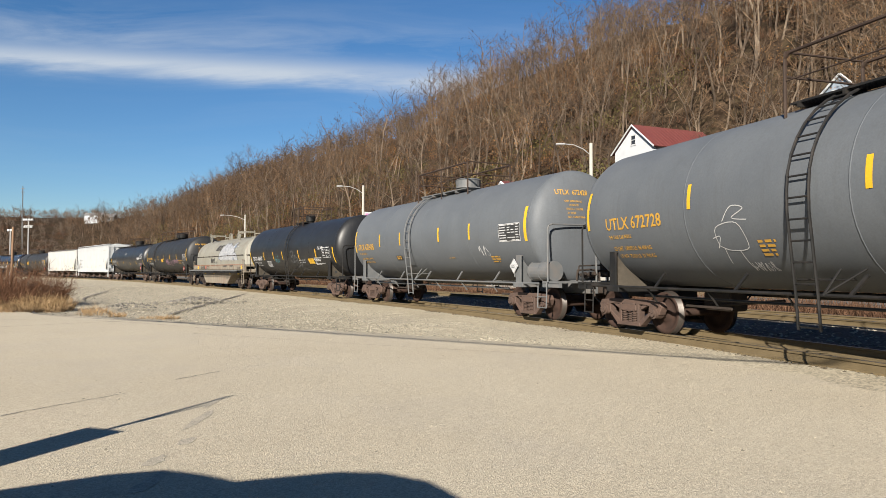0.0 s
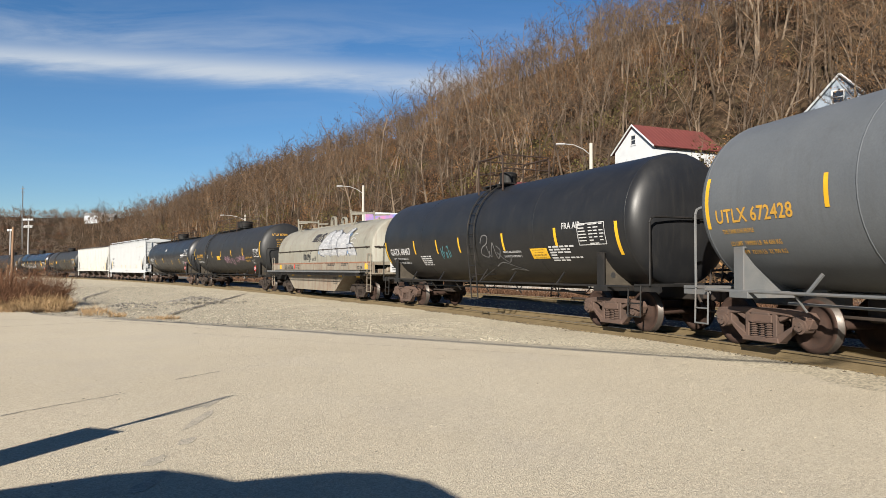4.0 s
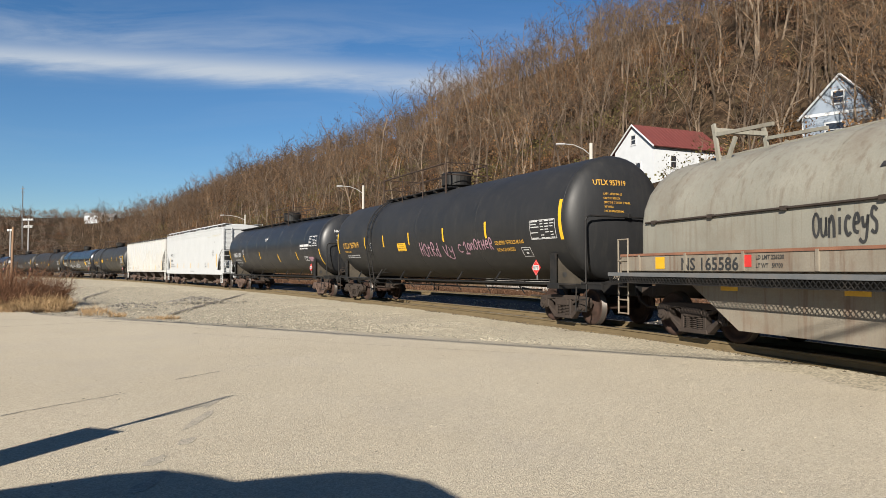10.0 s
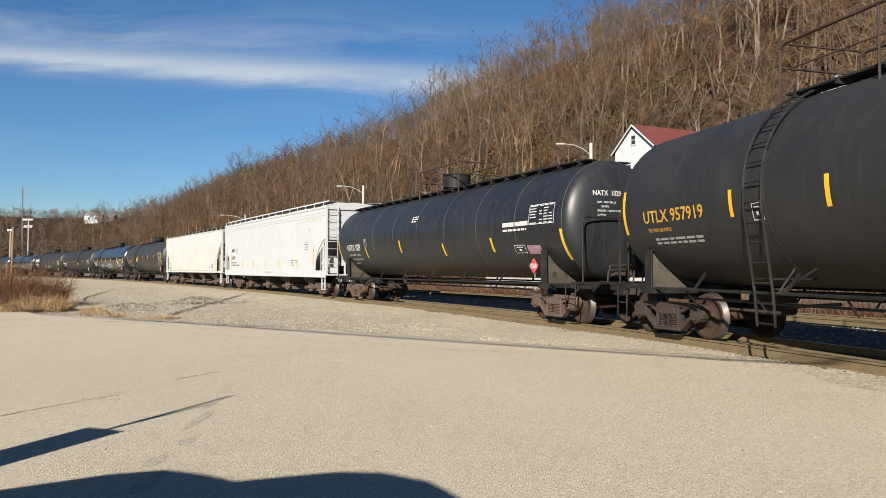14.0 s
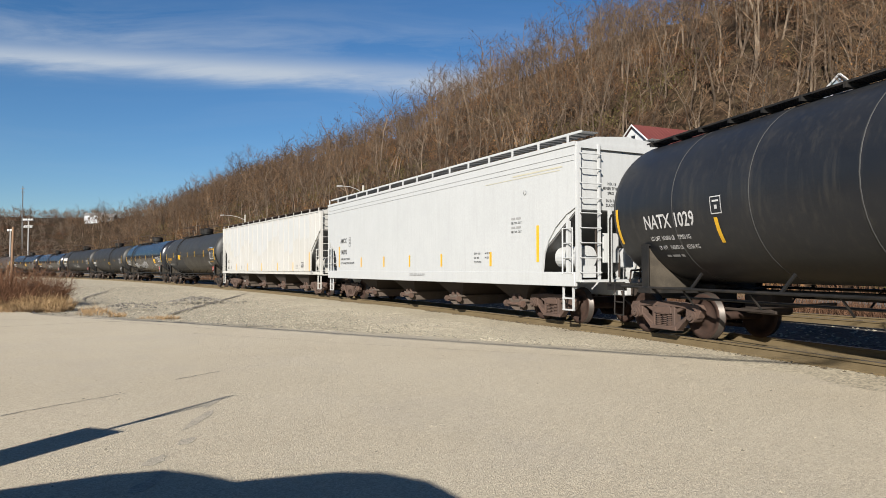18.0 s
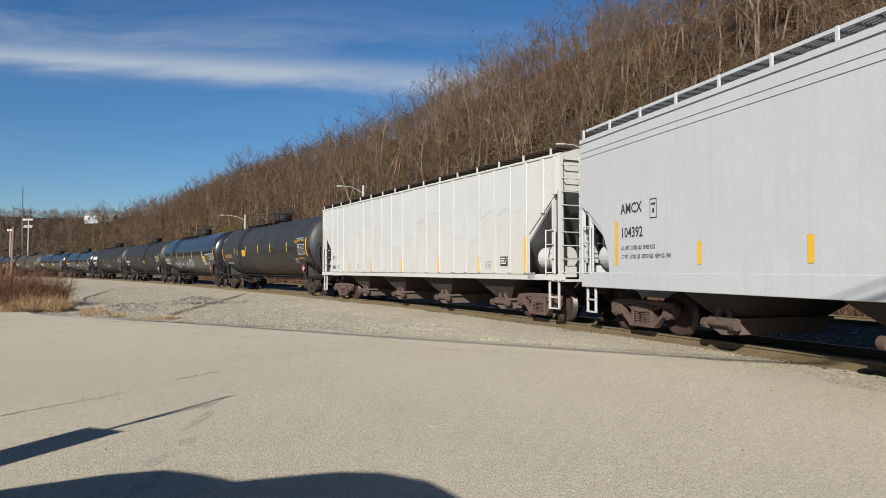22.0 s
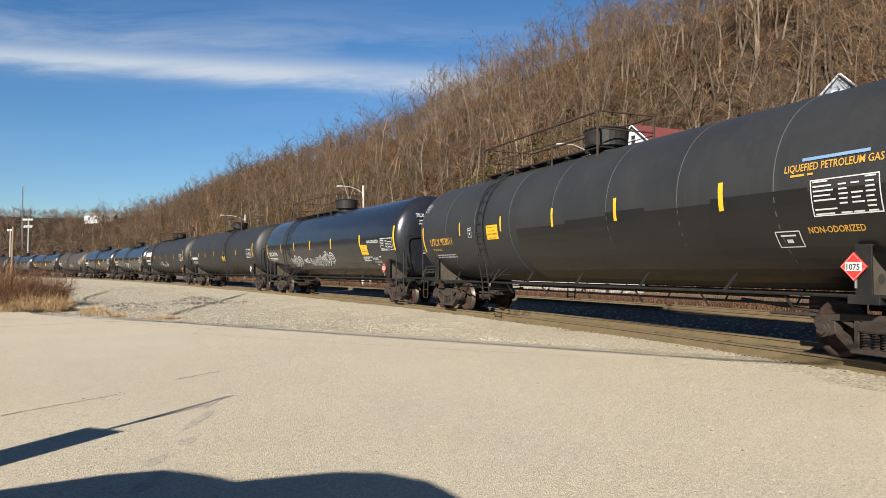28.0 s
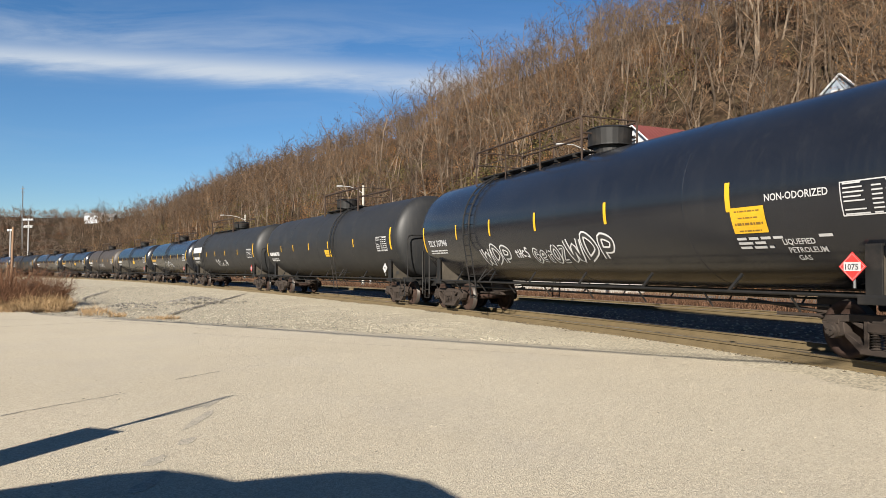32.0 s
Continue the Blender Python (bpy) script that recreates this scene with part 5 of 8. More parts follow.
        bm = bmesh.new()
        rod(bm, (x - 0.42, -1.12, 0.4), (x + 0.42, -1.12, 0.4), 0.045, 8)
        for dx in (-0.4, 0.4):
            rod(bm, (x + dx - 0.06, -1.12, 0.4), (x + dx + 0.06, -1.12, 0.4), 0.1, 10)
        box(bm, (x - 0.12, -1.02, 0.66), (0.14, 0.08, 0.34), rot=Matrix.Rotation(0.3, 4, "Y"), bevel=0.01)
        box(bm, (x + 0.16, -1.02, 0.62), (0.1, 0.08, 0.24), rot=Matrix.Rotation(-0.4, 4, "Y"), bevel=0.01)
        part("gate_capstan", bm, M["rust_iron"], ch, "rusty capstan shaft of the gate")
    for s in (-1, 1):
        add_truck(car, s * xb, number, "rust")
    return car


# ---- coil car ----


def coil_car(number, half, label):
    car = thing("coil_car", label=label, category="coil car", group="cars of the freight train")
    w = 1.42
    xb = half - 2.6
    # deep belly between the trucks
    bm = bmesh.new()
    prism(bm, [(-half + 0.7, 1.12), (-half + 0.7, 1.42), (half - 0.7, 1.42), (half - 0.7, 1.12), (half - 3.9, 1.1), (half - 5.1, 0.32), (-half + 4.3, 0.32), (-half + 3.0, 1.1)], -w + 0.08, w - 0.08)
    part("belly", bm, M["rust_beige"], car, "rust-streaked beige fishbelly side")
    for side in (-1, 1):
        bm = bmesh.new()
        box(bm, (0, side * w, 1.55), (2 * half - 1.3, 0.1, 0.36), bevel=0.012)
        for k in range(9):
            x = -half + 1.4 + (2 * half - 2.8) * k / 8
            box(bm, (x, side * (w + 0.06), 1.55), (0.06, 0.04, 0.34))
        part("side_sill", bm, M["rust_beige"], car, "beige side sill with rust along its top")
        bm = bmesh.new()
        box(bm, (0, side * (w + 0.055), 1.72), (2 * half - 1.3, 0.03, 0.05))
        part("sill_flange", bm, M["rust_red"], car, "rusty flange")
        # outside walk
        bm = bmesh.new()
        for k in range(7):
            box(bm, (0, side * (w + 0.1 + 0.055 * k), 1.29), (2 * half - 1.6, 0.02, 0.03))
        x = -half + 0.9
        while x < half - 0.8:
            box(bm, (x, side * (w + 0.26), 1.285), (0.02, 0.36, 0.025))
            x += 0.11
        box(bm, (0, side * (w + 0.47), 1.3), (2 * half - 1.6, 0.02, 0.08))
        walkway = part("walkway", bm, M["gray_iron"], car, "expanded metal walkway")
        # diamond lattice hanging under the outer edge
        bm = bmesh.new()
        yl = side * (w + 0.46)
        box(bm, (0, yl, 1.125), (2 * half - 1.6, 0.02, 0.02))
        x = -half + 0.85
        while x < half - 0.95:
            for a_ in (0.7, -0.7):
                box(bm, (x, yl, 1.19), (0.012, 0.012, 0.17), rot=Matrix.Rotation(a_, 4, "Y"))
            x += 0.1
        part("lattice", bm, M["black_iron"], walkway, "black diamond lattice")
        # Black backing plate added behind the lattice so the band reads dark.
        bm = bmesh.new()
        box(bm, (0, side * (w + 0.2), 1.2), (2 * half - 1.7, 0.03, 0.15))
        part("walk_stringer", bm, M["black_iron"], walkway)
        for k in range(9):
            bm = bmesh.new()
            x = -half + 1.4 + (2 * half - 2.8) * k / 8
            prism(bm, [(x - 0.03, 1.26), (x + 0.03, 1.26), (x + 0.03, 1.2), (x - 0.03, 1.2)], side * (w - 0.05), side * (w + 0.45))
            part("walk_bracket", bm, M["black_iron"], car)
    # the two hoods: upright skirts, round shoulders
    def hood(x0, x1, wy, z0, zt, mat, lab):
        sect = [(-wy, z0), (-wy, z0 + 0.62)]
        for i in range(1, 12):
            a = math.pi * i / 12
            sect.append((-wy * math.cos(a), z0 + 0.62 + (zt - z0 - 0.62) * math.sin(a)))
        sect += [(wy, z0 + 0.62), (wy, z0)]
        bm = bmesh.new()
        stations = [(x0, 0.95), (x0 + 0.03, 0.98), (x0 + 0.09, 0.995), (x0 + 0.3, 1.0), (x0 + 0.6, 1.0)] + [(x0 + 0.9 + (x1 - x0 - 1.8) * i / 8, 1.0) for i in range(1, 8)] + [(x1 - 0.6, 1.0), (x1 - 0.3, 1.0), (x1 - 0.09, 0.995), (x1 - 0.03, 0.98), (x1, 0.95)]
        rows = []
        for x, k in stations:
            rows.append([bm.verts.new((x, y * (1 - (1 - k) * 0.35), z0 + (z - z0) * k)) for y, z in sect])
        for a, b in zip(rows, rows[1:]):
            for i in range(len(sect) - 1):
                bm.faces.new((a[i], a[i + 1], b[i + 1], b[i]))
        bm.faces.new(rows[0])
        bm.faces.new(rows[-1][::-1])
        bmesh.ops.recalc_face_normals(bm, faces=bm.faces[:])
        hd = part("hood", bm, mat, car, lab, smooth=True)
        n_ = 6
        for i in range(n_ + 1):
            bm = bmesh.new()
            x = x0 + 0.9 + (x1 - x0 - 1.8) * i / n_
            for (y0, za), (y1, zb) in zip(sect, sect[1:]):
                d = 1.006
                va = [bm.verts.new((x - 0.02, y0 * d, za + 0.006)), bm.verts.new((x + 0.02, y0 * d, za + 0.006)), bm.verts.new((x + 0.02, y1 * d, zb + 0.006)), bm.verts.new((x - 0.02, y1 * d, zb + 0.006))]
                bm.faces.new(va)
            bmesh.ops.remove_doubles(bm, verts=bm.verts[:], dist=1e-4)
            part("hood_seam", bm, mat, hd)
        bm = bmesh.new()
        for side in (-1, 1):
            rod(bm, (x0 + 0.2, side * (wy + 0.035), z0 + 0.66), (x1 - 0.2, side * (wy + 0.035), z0 + 0.66), 0.022, 6)
            for i in range(8):
                x = x0 + 0.5 + (x1 - x0 - 1.0) * i / 7
                box(bm, (x, side * (wy + 0.03), z0 + 0.66), (0.12, 0.07, 0.07))
        part("latch_bar", bm, M["dark_truck"], hd, "latch bar along the hood")
        for xe, s in ((x0, -1), (x1, 1)):
            bm = bmesh.new()
            rod(bm, (xe + s * 0.05, -wy + 0.1, z0 + 0.66), (xe + s * 0.05, wy - 0.1, z0 + 0.66), 0.02, 6)
            for y in (-1.1, 0.0, 1.1):
                box(bm, (xe + s * 0.03, y, z0 + 0.66), (0.08, 0.1, 0.07))
            part("latch_bar", bm, M["dark_truck"], hd, "latch bar across the hood end")
        return hd
    hd = hood(-half + 1.38, half - 0.6, 1.40, 1.74, 3.74, M["beige_steel"], "faded beige hood with sprayed graffiti")
    bm = bmesh.new()
    box(bm, (-0.5, 0, 3.76), (11.4, 0.14, 0.08), bevel=0.012)
    part("ridge_beam", bm, M["beige_steel"], hd)
    for x, run in ((-4.8, 1.5), (3.2, 1.7)):
        bm = bmesh.new()
        for y in (-0.62, 0.62):
            box(bm, (x - 0.12, y, 3.86), (0.09, 0.05, 1.0), rot=Matrix.Rotation(-0.2, 4, "Y"))
            box(bm, (x + 0.28, y, 3.72), (0.08, 0.05, 0.6), rot=Matrix.Rotation(0.5, 4, "Y"))
            box(bm, (x + run / 2 - 0.1, y, 4.08), (run, 0.06, 0.07), rot=Matrix.Rotation(0.05, 4, "Y"))
        box(bm, (x - 0.18, 0, 4.22), (0.09, 1.3, 0.09))
        part("stacking_bracket", bm, M["beige_steel"], hd, "angle iron stacking bracket")
    for y in (-0.3, 0.3):
        bm = bmesh.new()
        arch = [(x_ - 0.28, z_) for x_, z_ in ((-0.12, 3.5), (-0.12, 4.0), (-0.05, 4.13), (0.08, 4.2), (0.26, 4.2), (0.39, 4.13), (0.46, 4.0), (0.46, 3.5))]
        for (xa, za), (xc, zc_) in zip(arch, arch[1:]):
            d = Vector((xc - xa, 0, zc_ - za))
            box(bm, ((xa + xc) / 2, y, (za + zc_) / 2), (0.05, 0.14, d.length + 0.03), rot=Matrix.Rotation(math.atan2(d.x, d.z), 4, "Y"))
        part("lifting_loop", bm, M["beige_steel"], hd, "bent lifting loop")
    for s in (-1, 1):
        bm = bmesh.new()
        box(bm, (s * (half - 1.0), 0, 0.95), (1.7, 0.5, 0.36), bevel=0.03)
        part("draft_sill", bm, M["dark_truck"], car)
        bm = bmesh.new()
        box(bm, (s * (half - 0.62), 0, 1.22), (0.7, 2.9, 0.06))
        part("end_platform", bm, M["rust_beige"], car)
        bm = bmesh.new()
        box(bm, (s * (half - 0.56), 0, 1.66), (0.08, 2.84, 0.14), bevel=0.01)
        for y in (-1.36, 1.36):
            box(bm, (s * (half - 0.56), y, 1.45), (0.09, 0.12, 0.5))
        part("end_sill", bm, M["rust_beige"], car)
        bm = bmesh.new()
        box(bm, (s * (half - 0.9), 0.1, 1.42), (0.5, 1.5, 0.26), bevel=0.08)
        part("brake_cylinder", bm, M["rust_beige"], car)
        bm = bmesh.new()
        box(bm, (s * (half - 0.49), -0.35, 1.52), (0.02, 0.42, 0.5))
        plate = part("data_plate", bm, M["trim"], car, "white printed data plate")
        bm = bmesh.new()
        for i in range(4):
            box(bm, (s * (half - 0.478), -0.35, 1.68 - 0.1 * i), (0.006, 0.28 - 0.04 * (i % 2), 0.04))
        tagged(part("small_print", bm, M["black"], plate), kind="stuff")
        for side in (-1, 1):
            bm = bmesh.new()
            x0 = s * (half - 0.75)
            for dx in (-0.2, 0.2):
                pipe(bm, [(x0 + dx, side * 1.48, 0.4), (x0 + dx, side * 1.48, 2.1)], 0.02)
            for z in (0.42, 0.72, 1.02, 1.6, 2.08):
                rod(bm, (x0 - 0.2, side * 1.48, z), (x0 + 0.2, side * 1.48, z), 0.018, 6)
            part("ladder", bm, M["rust_beige"], car)
        add_truck(car, s * xb, number, "dark")
    add_coupler(car, half)
    return car


# ---------------- the train ----------------
# where each car's coupling planes lie, back from the line's zero at the start
PLANES = (0.6, 18.1, 35.05, 52.4, 68.0, 88.9, 109.1, 129.85, 150.85, 171.4, 192.0, 212.6, 232.6, 251.1, 269.6, 287.7, 306.0, 324.4, 342.8, 361.2, 379.6)
CARS = []


def place(k):
    """Half length of car k and the place of its middle."""
    return (PLANES[k + 1] - PLANES[k]) / 2, (PLANES[k + 1] + PLANES[k]) / 2


def tick(xs, z0=2.62, ln=0.36, w=0.085):
    return tuple((x, w, z0, z0 + ln) for x in xs)


def build_train():
    for k in range(20):
        half, mid = place(k)
        if k in (0, 1):
            car = tank_car(k, half, 1.6, 2.63, half - (1.55 if k else 1.4), M["gray_tank"], M["gray_iron"] if k else M["black_iron"], -1.05 if k else -0.83, 0.7 if k else 0.6, (-1.75 if k else -1.9, 2.2 if k else 2.9), "rust",
                           "gray tank car with yellow stripes and side ladder",
                           stripes=(((-7.42, 0.1, 2.32, 3.23), (-3.66, 0.1, 2.54, 3.01), (0.17, 0.11, 2.51, 2.98), (3.6, 0.11, 2.5, 2.98), (6.9, 0.12, 2.3, 3.2)) if k == 0 else
                                    ((-6.99, 0.1, 2.15, 3.1), (-4.14, 0.09, 2.33, 2.84), (-2.06, 0.09, 2.33, 2.83), (1.27, 0.1, 2.35, 2.84), (3.45, 0.1, 2.35, 2.86), (6.62, 0.13, 2.19, 3.17))), head=0.52)
        elif k == 2:
            car = tank_car(k, half, 1.56, 2.55, half - 1.3, M["black_tank"], M["black_iron"], 0.3, -0.15, (-0.6, 0.95), "rust", "matt black tank car with white lettering and graffiti",
                           stripes=((-7.44, 0.1, 1.6, 2.5), (-4.56, 0.09, 1.95, 2.46), (-2.62, 0.09, 1.93, 2.43), (-0.9, 0.09, 1.94, 2.44), (1.9, 0.1, 1.94, 2.45), (4.55, 0.11, 1.98, 2.47), (6.95, 0.11, 1.7, 2.5)), head=0.52, rail_h=0.85, dome_r=0.27)
        elif k == 3:
            car = coil_car(k, half, "beige coil car with round hood, rust and graffiti")
        elif k == 4:
            car = tank_car(k, half, 1.65, 2.74, half - 1.62, M["worn_tank"], M["black_iron"], -4.55, 0.15, (-4.9, 0.95), "dark", "dull black tank car with pink graffiti and long walkway",
                           stripes=tuple((x_ + 0.45, w_, lo_, hi_) for x_, w_, lo_, hi_ in ((-9.35, 0.1, 2.15, 3.1), (-5.8, 0.09, 2.3, 2.77), (-3.7, 0.09, 2.3, 2.77), (-1.2, 0.09, 2.3, 2.77), (1.62, 0.1, 2.33, 2.8), (4.43, 0.11, 2.34, 2.84), (8.15, 0.13, 2.16, 3.2))), head=0.52, dome_r=0.54, dome_h=0.56)
        elif k == 5:
            car = tank_car(k, half, 1.58, 2.72, half - 1.3, M["weathered_tank"], M["black_iron"], None, 0.25, (-1.19, 1.97), "rust", "weathered blue-black tank car with full-length top walkway",
                           stripes=((-8.86, 0.1, 1.95, 2.75), (-5.45, 0.1, 1.85, 2.34), (-1.72, 0.1, 2.03, 2.52), (1.88, 0.1, 1.81, 2.28), (5.1, 0.1, 1.89, 2.35), (8.6, 0.1, 1.55, 2.45)), head=0.52, walkway_full=True, dome_r=0.5, dome_h=0.6)
        elif k == 6:
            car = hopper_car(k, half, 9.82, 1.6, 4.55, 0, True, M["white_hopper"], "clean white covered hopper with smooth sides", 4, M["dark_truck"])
        elif k == 7:
            car = hopper_car(k, half, 9.82, 1.56, 4.38, len(POSTS), False, M["cream_hopper"], "weathered white covered hopper with outside posts", 4, M["dark_truck"])
        else:
            paint = {8: "faded_tank", 9: "gloss_tank", 10: "worn_tank", 11: "worn_tank", 12: "gloss_tank", 13: "gloss_tank", 14: "brown_tank", 15: "gloss_tank", 16: "gloss_tank", 17: "black_tank", 18: "gloss_tank", 19: "black_tank"}[k]
            shine = "glossy" if paint == "gloss_tank" else "sooty brown" if paint == "brown_tank" else "dull"
            long = k < 12
            lad = {8: -3.95, 9: -5.0, 10: 2.2}.get(k, -4.8 if long else -0.5)
            span = {8: (-5.4, 0.8), 9: (-6.1, 0.0), 10: (-1.0, 3.4)}.get(k, (-5.3, 0.8) if long else (-1.6, 1.8))
            marks = {8: ((-8.85, 0.1, 2.0, 2.9), (-5.65, 0.08, 2.48, 2.91), (-2.85, 0.08, 2.49, 2.92), (-0.12, 0.09, 2.46, 2.93), (2.4, 0.1, 2.45, 2.95), (5.4, 0.11, 2.43, 2.93), (8.5, 0.13, 2.1, 3.1)),
                     9: ((-8.97, 0.1, 2.0, 2.9), (-6.1, 0.08, 2.37, 2.85), (-3.72, 0.09, 2.39, 2.87), (-1.12, 0.1, 2.4, 2.88), (1.9, 0.1, 2.4, 2.88), (5.42, 0.11, 2.4, 2.91), (8.83, 0.13, 2.15, 3.15))}.get(
                k, ((-half + (1.35 if long else 1.55), 0.1, 2.2, 3.0), (half - 1.9, 0.12, 2.2, 3.1)) + tick((-6.2, -4.0, -1.4, 1.4, 4.6) if long else (-5.2, -2.4, 1.2, 4.2), 2.4))
            car = tank_car(k, half, 1.68 if long else 1.55, 2.74 if long else 2.6, half - (1.4 if long else 1.6), M[paint], M["black_iron"], lad, 0.0, span, "dark", f"{shine} black tank car with yellow stripes and top walkway",
                           stripes=marks, head=0.54, dome_r=0.54 if long else 0.46, dome_h=0.56)
        CARS.append((car, half, mid))


build_train()


def motions():
    """The train rolls along the line: each car hangs on its two truck centres, trucks turn with the curve and wheels roll."""
    times = [0.5 * i for i in range(65)]
    pins = {n: [] for n in range(len(CARS))}
    for n, (car, half, mid) in enumerate(CARS):
        xb = TRUCKS[2 * n + 1][1]
        rows = []
        for t in times:
            s = mid - gone(t)
            f, b = on_track(s - xb), on_track(s + xb)
            yaw = math.atan2(f.y - b.y, f.x - b.x)
            c = (f + b) / 2
            rows.append((t, pose(c.x, c.y, 0, 0, 0, math.degrees(yaw))))
            pins[n].append((s, yaw))
        walk(car, rows)
    for tr, xb, n in TRUCKS:
        if n > 11:
            continue
        rows = []
        for t, (s, yaw) in zip(times, pins[n]):
            th = heading(s - xb)
            own = math.atan2(-math.cos(th), math.sin(th))
            turn = (own - yaw + math.pi) % (2 * math.pi) - math.pi
            rows.append((t, pose(xb, 0, 0, 0, 0, math.degrees(turn))))
        walk(tr, rows)
    spin = [32.0 * i / 290 for i in range(291)]
    for ws, x, n in WHEELS:
        if n > 10:
            continue
        walk(ws, [(t, pose(x, 0, 0.457, 0, math.degrees(gone(t) / 0.457), 0)) for t in spin])


# ---------------- lettering, notices and graffiti ----------------


def table(car, skin, x0, x1, h0, h1, mat=None, rows=7, name="data_panel"):
    """A stencilled panel: border, rules and rows of unreadable print."""
    mat = mat or M["white"]
    bm = bmesh.new()
    e = 0.018
    for a, b, c, d in ((x0, x1, h0, h0 + e), (x0, x1, h1 - e, h1), (x0, x0 + e, h0, h1), (x1 - e, x1, h0, h1)):
        patch(bm, skin, a, b, c, d, 4)
    panel = part(name, bm, mat, car, "white stencilled data panel")
    bm = bmesh.new()
    rnd = random.Random(int(x0 * 10) + rows)
    st = (h1 - h0) / rows
    cols = [x0 + (x1 - x0) * f for f in (0.04, 0.42, 0.6, 0.8, 0.98)]
    for i in range(rows):
        h = h0 + st * (i + 0.5)
        for a, b in zip(cols, cols[1:]):
            if rnd.random() < 0.85:
                patch(bm, skin, a, a + (b - a) * rnd.uniform(0.6, 0.88), h - st * 0.17, h + st * 0.17, 1)
    tagged(part("small_print", bm, mat, panel), kind="stuff")


def box_mark(car, skin, x0, x1, h0, h1, mat=None):
    """A small outlined box with a few bars in it."""
    mat = mat or M["white"]
    bm = bmesh.new()
    e = 0.018
    for a, b, c, d in ((x0, x1, h0, h0 + e), (x0, x1, h1 - e, h1), (x0, x0 + e, h0, h1), (x1 - e, x1, h0, h1), (x0 + (x1 - x0) * 0.2, x0 + (x1 - x0) * 0.8, h0 + (h1 - h0) * 0.68, h0 + (h1 - h0) * 0.78), (x0 + (x1 - x0) * 0.38, x0 + (x1 - x0) * 0.62, h0 + (h1 - h0) * 0.28, h0 + (h1 - h0) * 0.5)):
        patch(bm, skin, a, b, c, d, 3)
    tagged(part("stencil_box", bm, mat, car), kind="stuff")


def notice(car, skin, x0, x1, h0, h1, skew=0.0):
    """A yellow notice with rows of dark print."""
    bm = bmesh.new()
    patch(bm, skin, x0, x1, h0, h1, 4, skew)
    n_ = part("notice", bm, M["yellow"], car, "yellow emergency notice")
    up = (*skin[:-1], skin[-1] + 0.004)
    bm = bmesh.new()
    st = (h1 - h0) / 4
    for i, k in enumerate((0.7, 0.9, 0.62, 0.8)):
        h = h0 + st * (i + 0.3)
        m_ = (x0 + x1) / 2
        wd = (x1 - x0) * k * 0.46
        x_ = m_ - wd
        while x_ < m_ + wd - 0.02:
            ln_ = (0.05, 0.09, 0.035)[int(x_ * 37 + i) % 3]
            patch(bm, up, x_, min(x_ + ln_, m_ + wd), h, h + st * (0.36 if i == 1 else 0.2), 1)
            x_ += ln_ + 0.02
    tagged(part("small_print", bm, M["notice_ink"], n_), kind="stuff")


